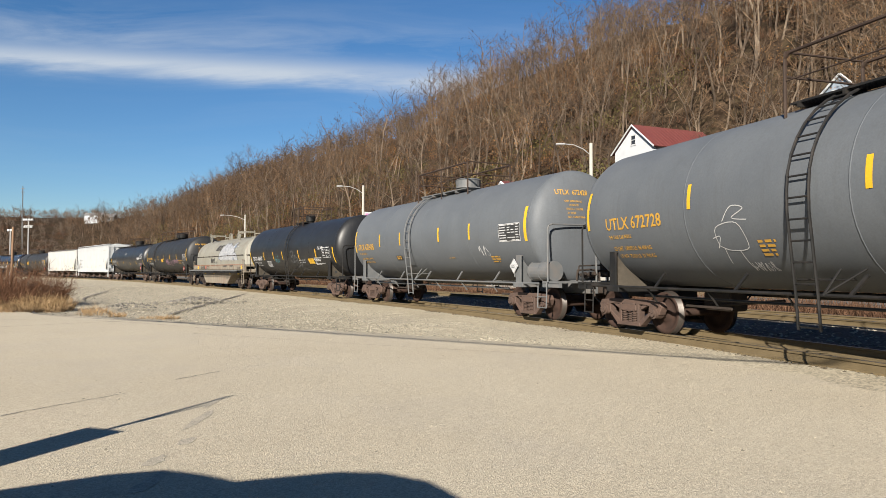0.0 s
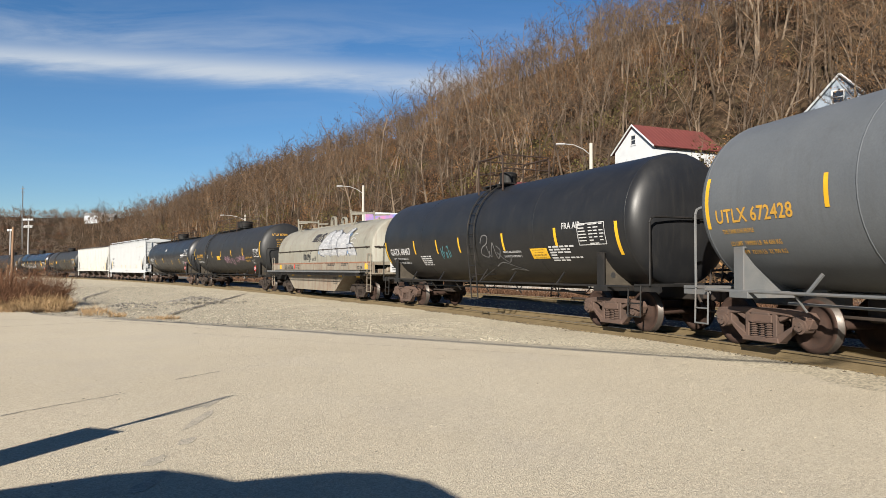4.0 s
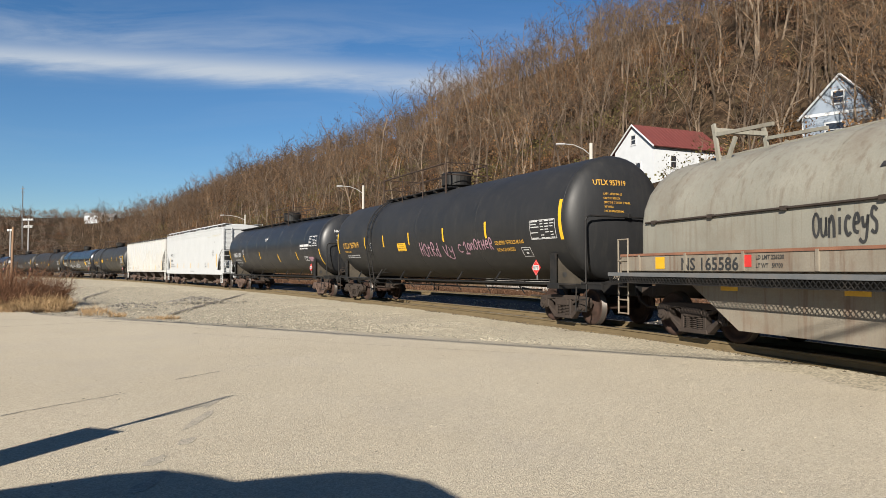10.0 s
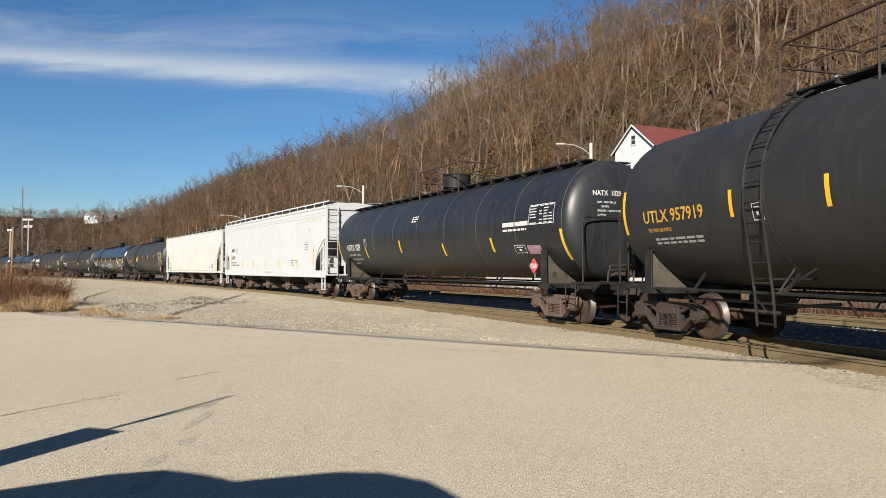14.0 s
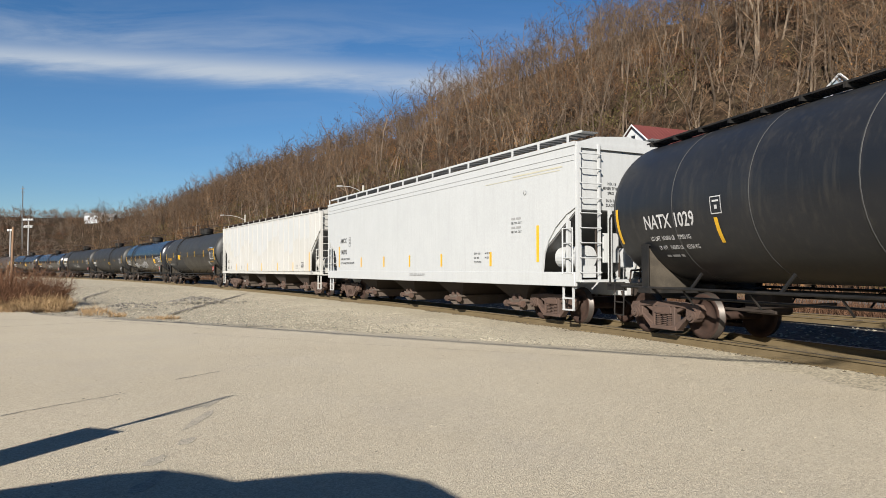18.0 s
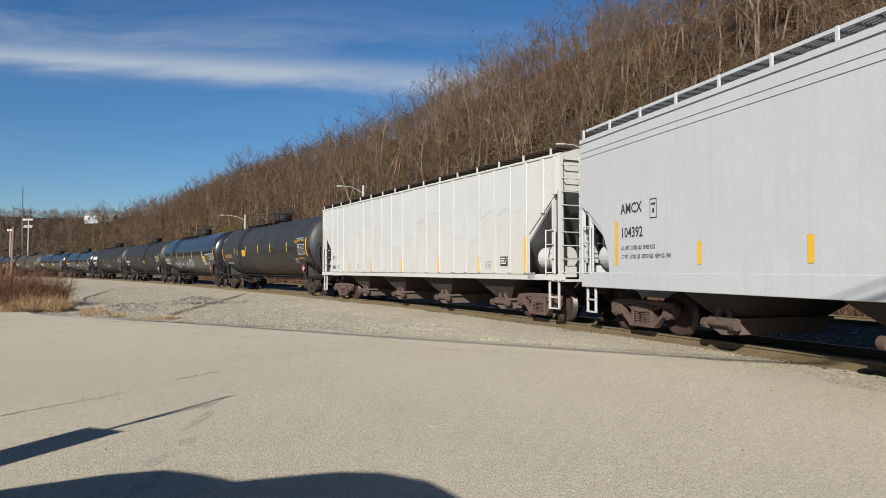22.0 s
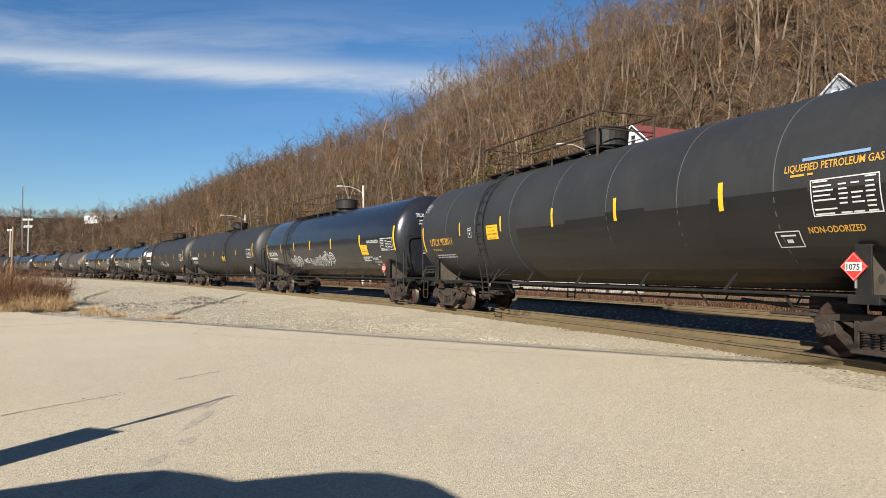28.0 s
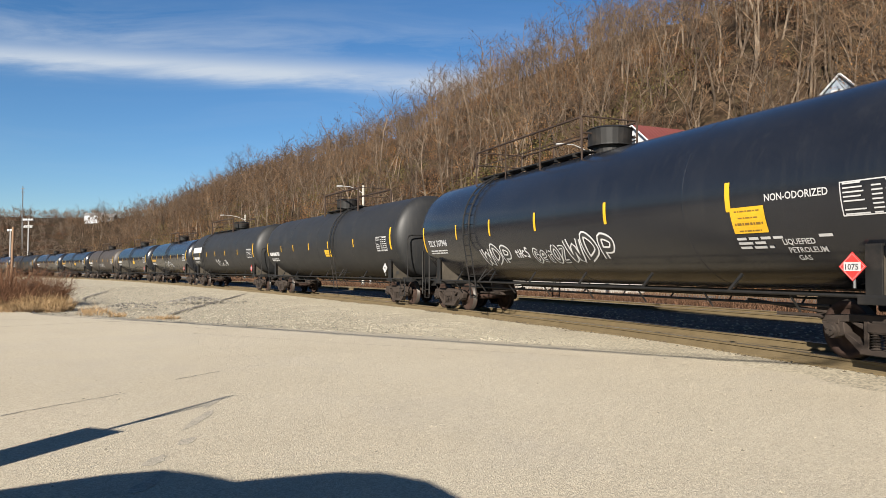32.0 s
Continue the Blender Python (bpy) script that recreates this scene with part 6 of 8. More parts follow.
GLYPHS = {
    "O": (((0.5, 1), (0.1, 0.75), (0.1, 0.25), (0.5, 0), (0.9, 0.25), (0.9, 0.75), (0.5, 1)),), "U": (((0.1, 0.7), (0.15, 0.1), (0.5, 0.0), (0.8, 0.3), (0.85, 0.7)), ((0.85, 0.7), (0.9, 0.0))),
    "N": (((0.1, 0.0), (0.15, 0.7)), ((0.15, 0.5), (0.5, 0.75), (0.8, 0.5), (0.85, 0.0))), "I": (((0.5, 0.0), (0.5, 0.65)), ((0.5, 0.9), (0.5, 1.0))),
    "C": (((0.85, 0.65), (0.4, 0.75), (0.1, 0.35), (0.45, 0.0), (0.9, 0.1))), "E": (((0.15, 0.4), (0.85, 0.45), (0.6, 0.75), (0.2, 0.55), (0.2, 0.15), (0.8, 0.05)),),
    "Y": (((0.1, 0.7), (0.3, 0.3), (0.7, 0.4), (0.9, 0.75)), ((0.9, 0.75), (0.6, -0.2), (0.1, -0.35), (-0.3, -0.2))), "S": (((0.9, 0.9), (0.4, 1.05), (0.2, 0.7), (0.8, 0.4), (0.7, 0.0), (0.1, 0.1)),),
    "H": (((0.15, 1.0), (0.05, 0.0)), ((0.9, 1.05), (0.75, 0.0)), ((0.1, 0.45), (0.8, 0.55))), "T": (((0.5, 0.95), (0.4, 0.1), (0.7, 0.0)), ((0.1, 0.65), (0.9, 0.7))),
    "R": (((0.1, 0.0), (0.2, 1.0), (0.8, 0.9), (0.75, 0.55), (0.2, 0.5), (0.9, 0.0)),), "D": (((0.85, 1.05), (0.8, 0.0)), ((0.8, 0.4), (0.4, 0.6), (0.1, 0.25), (0.5, 0.0), (0.8, 0.25))),
    "V": (((0.05, 0.9), (0.4, 0.0), (0.9, 1.0)), ((0.4, 0.0), (0.7, -0.15), (1.0, 0.0))), "A": (((0.8, 0.6), (0.3, 0.65), (0.1, 0.25), (0.5, 0.0), (0.8, 0.3)), ((0.85, 0.65), (0.9, 0.0))),
    "G": (((0.9, 0.85), (0.4, 1.0), (0.1, 0.5), (0.45, 0.0), (0.9, 0.2), (0.85, 0.5), (0.55, 0.5)),), "Q": (((0.15, 0.0), (0.2, 1.0), (0.75, 0.85), (0.9, 0.4), (0.15, 0.0)),), "Z": (((0.1, 1.0), (0.9, 0.95), (0.1, 0.05), (0.95, 0.0)),),
    "W": (((0.0, 1.0), (0.25, 0.0), (0.5, 0.7), (0.75, 0.0), (1.0, 1.0)),), "P": (((0.15, 0.0), (0.2, 1.0), (0.85, 0.85), (0.7, 0.45), (0.2, 0.45)),),
    "F": (((0.15, 0.0), (0.2, 1.0), (0.9, 1.0)), ((0.2, 0.5), (0.75, 0.55))), "1": (((0.1, 0.7), (0.5, 1.0), (0.5, 0.0)), ((0.1, 0.0), (0.9, 0.0))), "*": (((0.2, 0.2), (0.8, 0.8)), ((0.2, 0.8), (0.8, 0.2)), ((0.5, 0.1), (0.5, 0.9)))}


def sprayed(car, skin, text, x, h, width, height, mat, stroke, seed, label=""):
    """Hand-sprayed letters, a soft stroke for each."""
    rnd = random.Random(seed)
    bm = bmesh.new()
    cell = width / len(text)
    for i, ch in enumerate(text):
        glyph = GLYPHS.get(ch, ())
        if glyph and isinstance(glyph[0][0], float):
            glyph = (glyph,)
        k, dy = rnd.uniform(0.85, 1.1), rnd.uniform(-0.08, 0.1)
        for keys in glyph:
            pts = [(x + cell * (i + u * 0.85), h + height * (v * k + dy)) for u, v in keys]
            ribbon(bm, skin, curve_pts(pts, 5), stroke * rnd.uniform(0.85, 1.2))
    return part("graffiti", bm, mat, car, label)


def end_lettering(car, text, x, y, z, size, mat):
    """Lettering on the leading end of a car."""
    me = text_mesh(text, size)
    for v in me.vertices:
        v.co = Vector((x, y + v.co.x * 0.9, z + v.co.y))
    part("lettering", me, mat, car)


def set_forward(car, before, dx):
    """Slides the marks made since then along the car."""
    for ob in set(car.children) - before:
        ob.matrix_basis = Matrix.Translation((dx, 0, 0)) @ ob.matrix_basis


def head_lettering(car, straight, head, r, zc, lines, mat):
    """Lettering laid on the dished leading end of a tank: rows of text, start across, height, size."""
    for text, y, z, size in lines:
        me = text_mesh(text, size)
        for v in me.vertices:
            yy, zz = y + v.co.x * 0.85, z + v.co.y
            f = min(math.hypot(yy, zz - zc) / r, 0.999)
            v.co = Vector((straight + head * (1 - f ** 2.5) ** (1 / 2.2) + 0.01, yy, zz))
        part("lettering", me, mat, car)


def marks():
    car = [c[0] for c in CARS]
    # gray tank cars
    sk = (1.6, 2.63, 0.008)
    c = car[0]
    lettering(c, "UTLX 672728", -6.6, 2.29, 0.37, M["orange"], sk, 0.98)
    lettering(c, "THE TANK CAR PEOPLE", -6.55, 2.08, 0.115, M["orange"], sk, 0.72)
    lettering(c, "LD LMT  190900 LB  86 600 KG", -6.5, 1.8, 0.135, M["orange"], sk, 0.8)
    lettering(c, "LT WT  72100 LB  32 700 KG", -6.4, 1.6, 0.135, M["orange"], sk, 0.8)
    bars(c, sk, -2.05, 1.85, [0.4, 0.35, 0.38, 0.3], M["orange"], 0.05)
    bars(c, sk, 0.9, 2.0, [0.9, 0.7, 0.9, 0.6], M["orange"], 0.06)
    bm = bmesh.new()
    for keys in (((-3.0, 1.8), (-2.95, 2.15), (-2.4, 2.2), (-2.3, 1.75), (-2.75, 1.7), (-3.0, 1.8)), ((-2.9, 1.75), (-2.95, 1.4)), ((-2.55, 1.7), (-2.5, 1.3), (-2.35, 1.35)), ((-2.75, 2.25), (-2.5, 2.5), (-2.2, 2.45), (-2.5, 2.3), (-2.15, 2.25)), ((-3.1, 1.95), (-2.9, 1.98), (-3.05, 1.75))):
        ribbon(bm, sk, curve_pts(list(keys), 5), 0.016)
    part("chalk_drawing", bm, M["white"], c, "white chalk line drawing")
    scrawl(c, sk, -2.5, 1.22, 0.55, 0.2, M["white"], 4, 0.014, 6)
    c = car[1]
    lettering(c, "UTLX 672428", -6.72, 2.24, 0.35, M["orange"], sk, 0.95)
    lettering(c, "THE TANK CAR PEOPLE", -6.6, 2.04, 0.11, M["orange"], sk, 0.7)
    lettering(c, "LD LMT  190900 LB  86 600 KG", -6.5, 1.8, 0.12, M["orange"], sk, 0.8)
    lettering(c, "LT WT  72100 LB  32 700 KG", -6.4, 1.62, 0.12, M["orange"], sk, 0.8)
    bm = bmesh.new()
    patch(bm, (1.6, 2.63, 0.005), 5.28, 6.42, 2.21, 2.73, 5)
    part("panel_ground", bm, M["black"], c, "black ground of the data panel")
    table(c, sk, 5.28, 6.42, 2.21, 2.73)
    head_lettering(c, CARS[1][1] - 1.55, 0.52, 1.6, 2.63, (("UTLX  672428", -0.95, 3.48, 0.2), ("CAPY 20700 GAL US", -0.7, 3.27, 0.075), ("78 357 LTR", -0.55, 3.16, 0.075), ("SPRG D-5  7 OUTER", -0.65, 3.05, 0.075), ("36\" WHLS", -0.62, 2.94, 0.075), ("NO. 24 BRAKE BEAMS", -0.6, 2.83, 0.075)), M["orange"])
    bars(c, sk, 4.5, 1.75, [0.5, 0.55, 0.4], M["orange"], 0.05)
    bm = bmesh.new()
    patch(bm, sk, -2.7, -2.1, 1.72, 1.92, 3)
    part("decal", bm, M["black"], c, "black decal with yellow print")
    bars(c, (1.6, 2.63, 0.013), -2.62, 1.87, [0.42, 0.38], M["orange"], 0.045)
    bars(c, sk, 1.75, 1.75, [0.5], M["orange"], 0.03)
    scrawl(c, sk, 3.95, 1.8, 0.6, 0.32, M["white"], 11, 0.022, 3)
    placard(c, 6.07, 1.5, -1.5, M["white"], "3257", M["black"])
    bm = bmesh.new()
    rod(bm, (6.55, -1.1, 1.35), (7.5, -1.1, 1.35), 0.27, 20)
    for x in (6.6, 7.05, 7.45):
        rod(bm, (x - 0.02, -1.1, 1.35), (x + 0.02, -1.1, 1.35), 0.285, 20)
    part("air_reservoir", bm, M["gray_iron"], c, "gray air reservoir")
    # black tank car with white lettering
    sk = (1.56, 2.55, 0.008)
    c = car[2]
    lettering(c, "GATX 68467", -7.0, 1.95, 0.37, M["white"], sk, 0.98)
    lettering(c, "LD LMT  191100 LBS  86700 KGS", -6.9, 1.74, 0.125, M["white"], sk, 0.85)
    lettering(c, "LT WT  71900 LBS  32600 KGS", -6.7, 1.56, 0.125, M["white"], sk, 0.85)
    bars(c, sk, -4.15, 1.85, [0.9, 0.85, 0.9, 0.75, 0.8], M["white"], 0.05)
    lettering(c, "FIBERGLASS INSULATION", 1.83, 1.86, 0.088, M["white"], sk)
    lettering(c, "DO NOT EXCEED 450\u00b0 F", 1.83, 1.72, 0.088, M["white"], sk)
    lettering(c, "FRA AIP", 4.92, 2.42, 0.22, M["white"], sk)
    notice(c, sk, 3.3, 4.1, 1.65, 1.96)
    bars(c, sk, 4.2, 1.98, [1.1, 0.9, 0.9, 0.3, 1.3, 0.8], M["white"], 0.045)
    table(c, sk, 5.55, 6.6, 1.98, 2.52)
    scrawl(c, sk, -2.35, 1.75, 0.85, 0.42, M["teal"], 21, 0.035, 5, label="faded teal graffiti tag")
    bm = bmesh.new()
    for keys in (((0.35, 2.2), (0.5, 2.42), (0.75, 2.4), (0.7, 2.2), (0.4, 2.05), (0.3, 1.85), (0.6, 1.75), (0.75, 1.95)), ((0.65, 2.1), (0.75, 1.75), (1.0, 2.2), (1.05, 1.7), (1.3, 1.95), (1.15, 2.1)), ((1.1, 1.9), (1.5, 1.55), (1.75, 1.8)), ((0.75, 1.4), (1.2, 1.55), (1.7, 1.38), (2.1, 1.22), (1.6, 1.3), (1.3, 1.25))):
        ribbon(bm, sk, curve_pts([(0.6 + (x - 0.35) * 1.15, h) for x, h in keys], 6), 0.038)
    part("graffiti", bm, M["dim_spray"], c, "faded gray graffiti tag")
    # coil car
    c = car[3]
    before = set(c.children)
    fl, up = (1.40, 0.012), (1.40, 2.36, 0.012)
    bm = bmesh.new()
    for i in range(5):
        patch(bm, up, -1.3 + 0.06 * i, -0.62 + 0.06 * i, 2.86 + 0.095 * i, 2.93 + 0.095 * i, 2, 0.03)
    ribbon(bm, up, [(-0.5, 2.84), (-0.32, 3.28), (-0.24, 2.86), (-0.06, 3.3)], 0.13)
    ribbon(bm, up, curve_pts([(-0.04, 2.9), (0.14, 2.88), (0.14, 3.08), (0.06, 3.2), (0.22, 3.3), (0.38, 3.25)], 4), 0.13)
    part("emblem", bm, M["emblem_ink"], c, "black striped railway emblem")
    sprayed(c, fl, "OUNICEYS", -2.4, 1.9, 1.15, 0.4, M["black"], 0.045, 3, "black sprayed tag")
    sprayed(c, fl, "*", -1.1, 1.84, 0.2, 0.2, M["black"], 0.022, 4)
    sprayed(c, fl, "NSF", -0.85, 1.84, 0.45, 0.2, M["black"], 0.026, 5)
    sl = (1.475, 0.006)
    lettering(c, "NS 165586", -5.6, 1.4, 0.33, M["black"], sl, 1.1)
    lettering(c, "LD LMT 226200", -3.55, 1.58, 0.1, M["black"], sl, 0.95)
    lettering(c, "LT WT   59700", -3.55, 1.44, 0.1, M["black"], sl, 0.95)
    b0 = bmesh.new()
    patch(b0, sl, -3.9, -3.65, 1.45, 1.66, 1)
    part("decal", b0, M["red"], c, "small red square")
    lettering(c, "CS 19", 5.1, 1.4, 0.22, M["black"], sl)
    bars(c, sl, 1.4, 1.66, [1.0, 0.9], M["black"], 0.035)
    bars(c, sl, 3.2, 1.66, [0.9, 0.6], M["black"], 0.035)
    for x, skin, ln, lo, hi in [(x, sl, 0.32, 1.42, 1.66) for x in (-6.45, 5.95)] + [(x, (1.34, 0.012), 0.45, 1.02, 1.12) for x in (-1.9, 2.55, 4.7, -4.6)]:
        bm = bmesh.new()
        patch(bm, skin, x, x + ln, lo, hi, 1)
        part("reflector", bm, M["yellow"], c, "yellow reflective patch")
    table(c, (1.34, 0.012), 1.85, 2.3, 0.68, 1.0, M["black"], 4)
    # the large sprayed piece: silver letters with blue shade and dark outline
    pieces = (((0.15, 2.15), (0.0, 2.5), (0.35, 2.8), (0.75, 3.2), (1.35, 3.45), (1.6, 3.3), (1.5, 2.9), (1.8, 2.45), (1.6, 2.0), (1.3, 1.9), (0.7, 2.05)),
              ((1.5, 2.1), (1.45, 2.7), (1.6, 3.25), (2.2, 3.42), (2.6, 3.2), (2.45, 2.7), (2.6, 2.25), (2.2, 1.85), (1.8, 1.88)),
              ((2.5, 2.2), (2.4, 2.8), (2.75, 3.2), (3.3, 3.1), (3.75, 3.4), (4.15, 3.35), (3.8, 3.05), (4.0, 2.7), (3.75, 2.2), (3.5, 1.85), (2.9, 1.84)),
              ((3.7, 2.55), (4.2, 2.6), (4.75, 2.35), (4.9, 1.95), (4.6, 1.8), (4.2, 1.95), (3.95, 2.2)))
    for i, keys in enumerate(pieces):
        ring = curve_pts(list(keys) + [keys[0]], 4)[:-1]
        def skin_of(lift):
            return (1.40, 2.36, lift)
        bm = bmesh.new()
        fill(bm, skin_of(0.012 + 0.003 * i), [(x - 0.13, h - 0.24) for x, h in ring])
        part("graffiti_shade", bm, M["blue_spray"], c, "light blue graffiti shade")
        bm = bmesh.new()
        fill(bm, skin_of(0.026 + 0.003 * i), ring)
        part("graffiti_letter", bm, M["silver_spray"], c, "silver sprayed bubble letter")
        bm = bmesh.new()
        ribbon(bm, skin_of(0.042 + 0.002 * i), ring + ring[:1], 0.035)
        mx, mh = sum(p_[0] for p_ in ring) / len(ring), sum(p_[1] for p_ in ring) / len(ring)
        bw = bmesh.new()
        inner = [(mx + (x - mx) * 0.93, mh + (h - mh) * 0.93) for x, h in ring]
        ribbon(bw, skin_of(0.041 + 0.002 * i), inner + inner[:1], 0.018)
        part("spray_highlight", bw, M["white"], c)
        for k in range(5):
            sx = min(p_[0] for p_ in ring) + (max(p_[0] for p_ in ring) - min(p_[0] for p_ in ring)) * (0.25 + 0.1 * k)
            sh = 2.15 + 0.22 * k
            bs = bmesh.new()
            ribbon(bs, skin_of(0.036 + 0.001 * k), curve_pts([(sx - 0.22, sh - 0.06), (sx, sh + 0.05), (sx + 0.3, sh)], 4), 0.03)
            part("spray_highlight", bs, M["white"], c)
        part("graffiti_outline", bm, M["slate_spray"], c, "dark graffiti outline")
    set_forward(c, before, 0.65)
    # dull black tank car with pink graffiti
    sk = (1.65, 2.74, 0.008)
    c = car[4]
    before = set(c.children)
    lettering(c, "UTLX 957919", -8.55, 2.36, 0.35, M["orange"], sk, 1.0)
    lettering(c, "THE TANK CAR PEOPLE", -8.45, 2.16, 0.11, M["orange"], sk, 0.7)
    bars(c, sk, -8.3, 2.0, [1.6, 1.65], M["gray_spray"], 0.05)
    box_mark(c, sk, -5.25, -5.0, 2.2, 2.5)
    notice(c, sk, -2.3, -1.5, 2.09, 2.4)
    lettering(c, "LIQUEFIED PETROLEUM GAS", 4.9, 2.12, 0.155, M["orange"], sk, 0.78)
    lettering(c, "NON-ODORIZED", 4.92, 1.9, 0.155, M["orange"], sk, 0.8)
    box_mark(c, sk, 6.2, 6.65, 1.7, 2.0)
    table(c, sk, 6.85, 8.0, 2.2, 2.72)
    sprayed(c, sk, "HOTRD", -0.3, 1.82, 1.5, 0.48, M["pink"], 0.05, 6, "pink sprayed graffiti")
    sprayed(c, sk, "VY", 1.5, 1.85, 0.75, 0.42, M["pink"], 0.05, 7, "pink sprayed graffiti")
    sprayed(c, sk, "C1", 2.55, 1.9, 0.75, 0.38, M["pink"], 0.05, 8, "pink sprayed graffiti")
    sprayed(c, sk, "ANOTHER", 3.2, 2.0, 1.6, 0.34, M["pink"], 0.05, 9, "pink sprayed graffiti")
    placard(c, 7.05, 1.45, -1.5, M["red"], "1075")
    set_forward(c, before, 0.45)
    head_lettering(c, CARS[4][1] - 1.62, 0.52, 1.65, 2.74, (("UTLX 957919", -0.95, 3.55, 0.2), ("CAPY  33700 GAL US", -0.7, 3.3, 0.075), ("CAPY 127 600 LTR", -0.7, 3.19, 0.075), ("SPRG D-5  7 OUTER  7 INNER", -0.68, 3.08, 0.075), ("36\" WHLS", -0.68, 2.97, 0.075), ("NO. 24 BRAKE BEAMS", -0.68, 2.86, 0.075)), M["orange"])
    # glossy black tank car
    sk = (1.58, 2.72, 0.008)
    c = car[5]
    lettering(c, "NATX 1029", -7.75, 2.24, 0.4, M["white"], sk, 0.86)
    lettering(c, "LD LMT  163000 LB    73950 KG", -7.65, 1.98, 0.135, M["white"], sk, 0.75)
    lettering(c, "LT WT   100000 LB    45350 KG", -7.5, 1.76, 0.135, M["white"], sk, 0.75)
    bars(c, sk, -7.4, 1.6, [0.6], M["gray_spray"], 0.06)
    box_mark(c, sk, -5.5, -5.2, 2.4, 2.72)
    bm = bmesh.new()
    patch(bm, sk, 5.9, 6.5, 2.62, 2.74, 2)
    patch(bm, sk, 6.55, 7.2, 2.62, 2.74, 2)
    part("decal", bm, M["white"], c, "white blank decal")
    bars(c, sk, 5.9, 2.52, [1.2], M["white"], 0.06)
    table(c, sk, 7.25, 8.4, 2.62, 3.16)
    box_mark(c, sk, 6.3, 6.85, 1.82, 2.08)
    bm = bmesh.new()
    patch(bm, sk, 6.95, 7.6, 1.78, 2.05, 3)
    part("decal", bm, M["pink"], c, "pale red printed decal")
    head_lettering(c, CARS[5][1] - 1.3, 0.52, 1.58, 2.72, (("NATX  1029", -0.9, 3.3, 0.19), ("CAPY  33500 GAL US", -0.8, 3.1, 0.075), ("126 809 L", -0.7, 2.99, 0.075), ("SPRG D-5  7 OUTER 6 INNER", -0.8, 2.88, 0.075), ("36 WHLS", -0.8, 2.77, 0.075)), M["white"])
    bars(c, sk, -0.6, 3.35, [0.5, 0.5, 0.4], M["white"], 0.05)
    placard(c, 7.4, 1.5, -1.45, M["red"], "1075")
    # white hopper
    sk = (1.622, 0.006)
    c = car[6]
    lettering(c, "AMCX", -7.9, 2.62, 0.31, M["black"], sk, 0.95)
    lettering(c, "104392", -7.9, 2.1, 0.31, M["black"], sk, 0.95)
    lettering(c, "LD LMT  218700 LBS  98950 KGS", -7.88, 1.83, 0.12, M["black"], sk, 0.78)
    lettering(c, "LT WT   67300 LBS  30750 KGS  NEW 02-1998", -7.88, 1.64, 0.12, M["black"], sk, 0.78)
    for text, y_, z_, size_ in (("AMCX", 0.35, 3.95, 0.22), ("104392", 0.35, 3.7, 0.22), ("NO. 18", -0.6, 3.55, 0.1), ("MINER TF 880", -0.75, 3.43, 0.1), ("SPRG", -0.6, 3.31, 0.1), ("36 IN IW C", -0.65, 3.12, 0.1), ("SLACK ADJ", -0.65, 3.0, 0.1)):
        end_lettering(c, text, 9.815, y_, z_, size_, M["black"])
    box_mark(c, sk, -6.75, -6.5, 2.45, 2.85, M["black"])
    for x, lo, hi in ((8.15, 1.6, 2.58), (5.72, 1.5, 1.92), (2.5, 1.5, 1.92), (-0.1, 1.5, 1.92), (-2.6, 1.5, 1.92), (-5.2, 1.5, 1.92), (-8.15, 1.5, 2.47)):
        bm = bmesh.new()
        patch(bm, sk, x, x + 0.12, lo, hi, 1)
        part("stripe", bm, M["yellow"], c, "yellow reflective stripe")
    bars(c, sk, 6.92, 2.83, [0.5], M["gray_spray"], 0.06)
    lettering(c, "RELT 04 - 2017", 6.92, 2.68, 0.085, M["black"], sk, 0.95)
    bars(c, sk, 6.92, 2.58, [0.5], M["gray_spray"], 0.06)
    lettering(c, "RELT 04 - 2017", 6.92, 2.43, 0.085, M["black"], sk, 0.95)
    for i, line_ in enumerate(("EXW 10-8", "EW  8-0", "CU FT 6224")):
        lettering(c, line_, 4.8, 1.86 - 0.13 * i, 0.085, M["black"], sk)
    lettering(c, "H 10-10", 5.45, 1.86, 0.085, M["black"], sk)
    lettering(c, "H 15-1", 5.45, 1.73, 0.085, M["black"], sk)
    bars(c, (1.635, 0.01), 0.0, 1.24, [1.3, 1.2], M["gray_spray"], 0.03)
    bm = bmesh.new()
    ribbon(bm, sk, curve_pts([(7.57, 3.58), (7.55, 3.49), (7.61, 3.45), (7.67, 3.5), (7.65, 3.57)], 4), 0.018)
    part("mark", bm, M["black"], c)
    bm = bmesh.new()
    patch(bm, sk, 7.0, 9.3, 4.0, 4.04, 1)
    patch(bm, sk, 5.5, 9.2, 3.93, 3.95, 1)
    part("rust_stain", bm, M["stain"], c)
    # older hopper
    sk = (1.582, 0.006)
    c = car[7]
    lettering(c, "EC UX", -8.2, 1.88, 0.26, M["black"], sk, 1.1)
    lettering(c, "84 62 71", -8.2, 1.42, 0.26, M["black"], sk, 1.05)
    for x, lo, hi in ((8.35, 1.31, 2.3), (5.82, 1.33, 1.78), (3.1, 1.32, 1.79), (0.0, 1.31, 1.79), (-3.1, 1.31, 1.79), (-5.82, 1.32, 1.78)):
        bm = bmesh.new()
        patch(bm, (1.611, 0.004), x - 0.06, x + 0.06, lo, hi, 1)
        part("stripe", bm, M["old_yellow"], c, "faded yellow reflective stripe")
    bm = bmesh.new()
    patch(bm, sk, 7.05, 7.45, 1.5, 1.78, 1)
    part("label_plate", bm, M["black"], c, "black printed label")
    bars(c, (1.586, 0.008), 7.08, 1.72, [0.33, 0.3, 0.33], M["white"], 0.04)
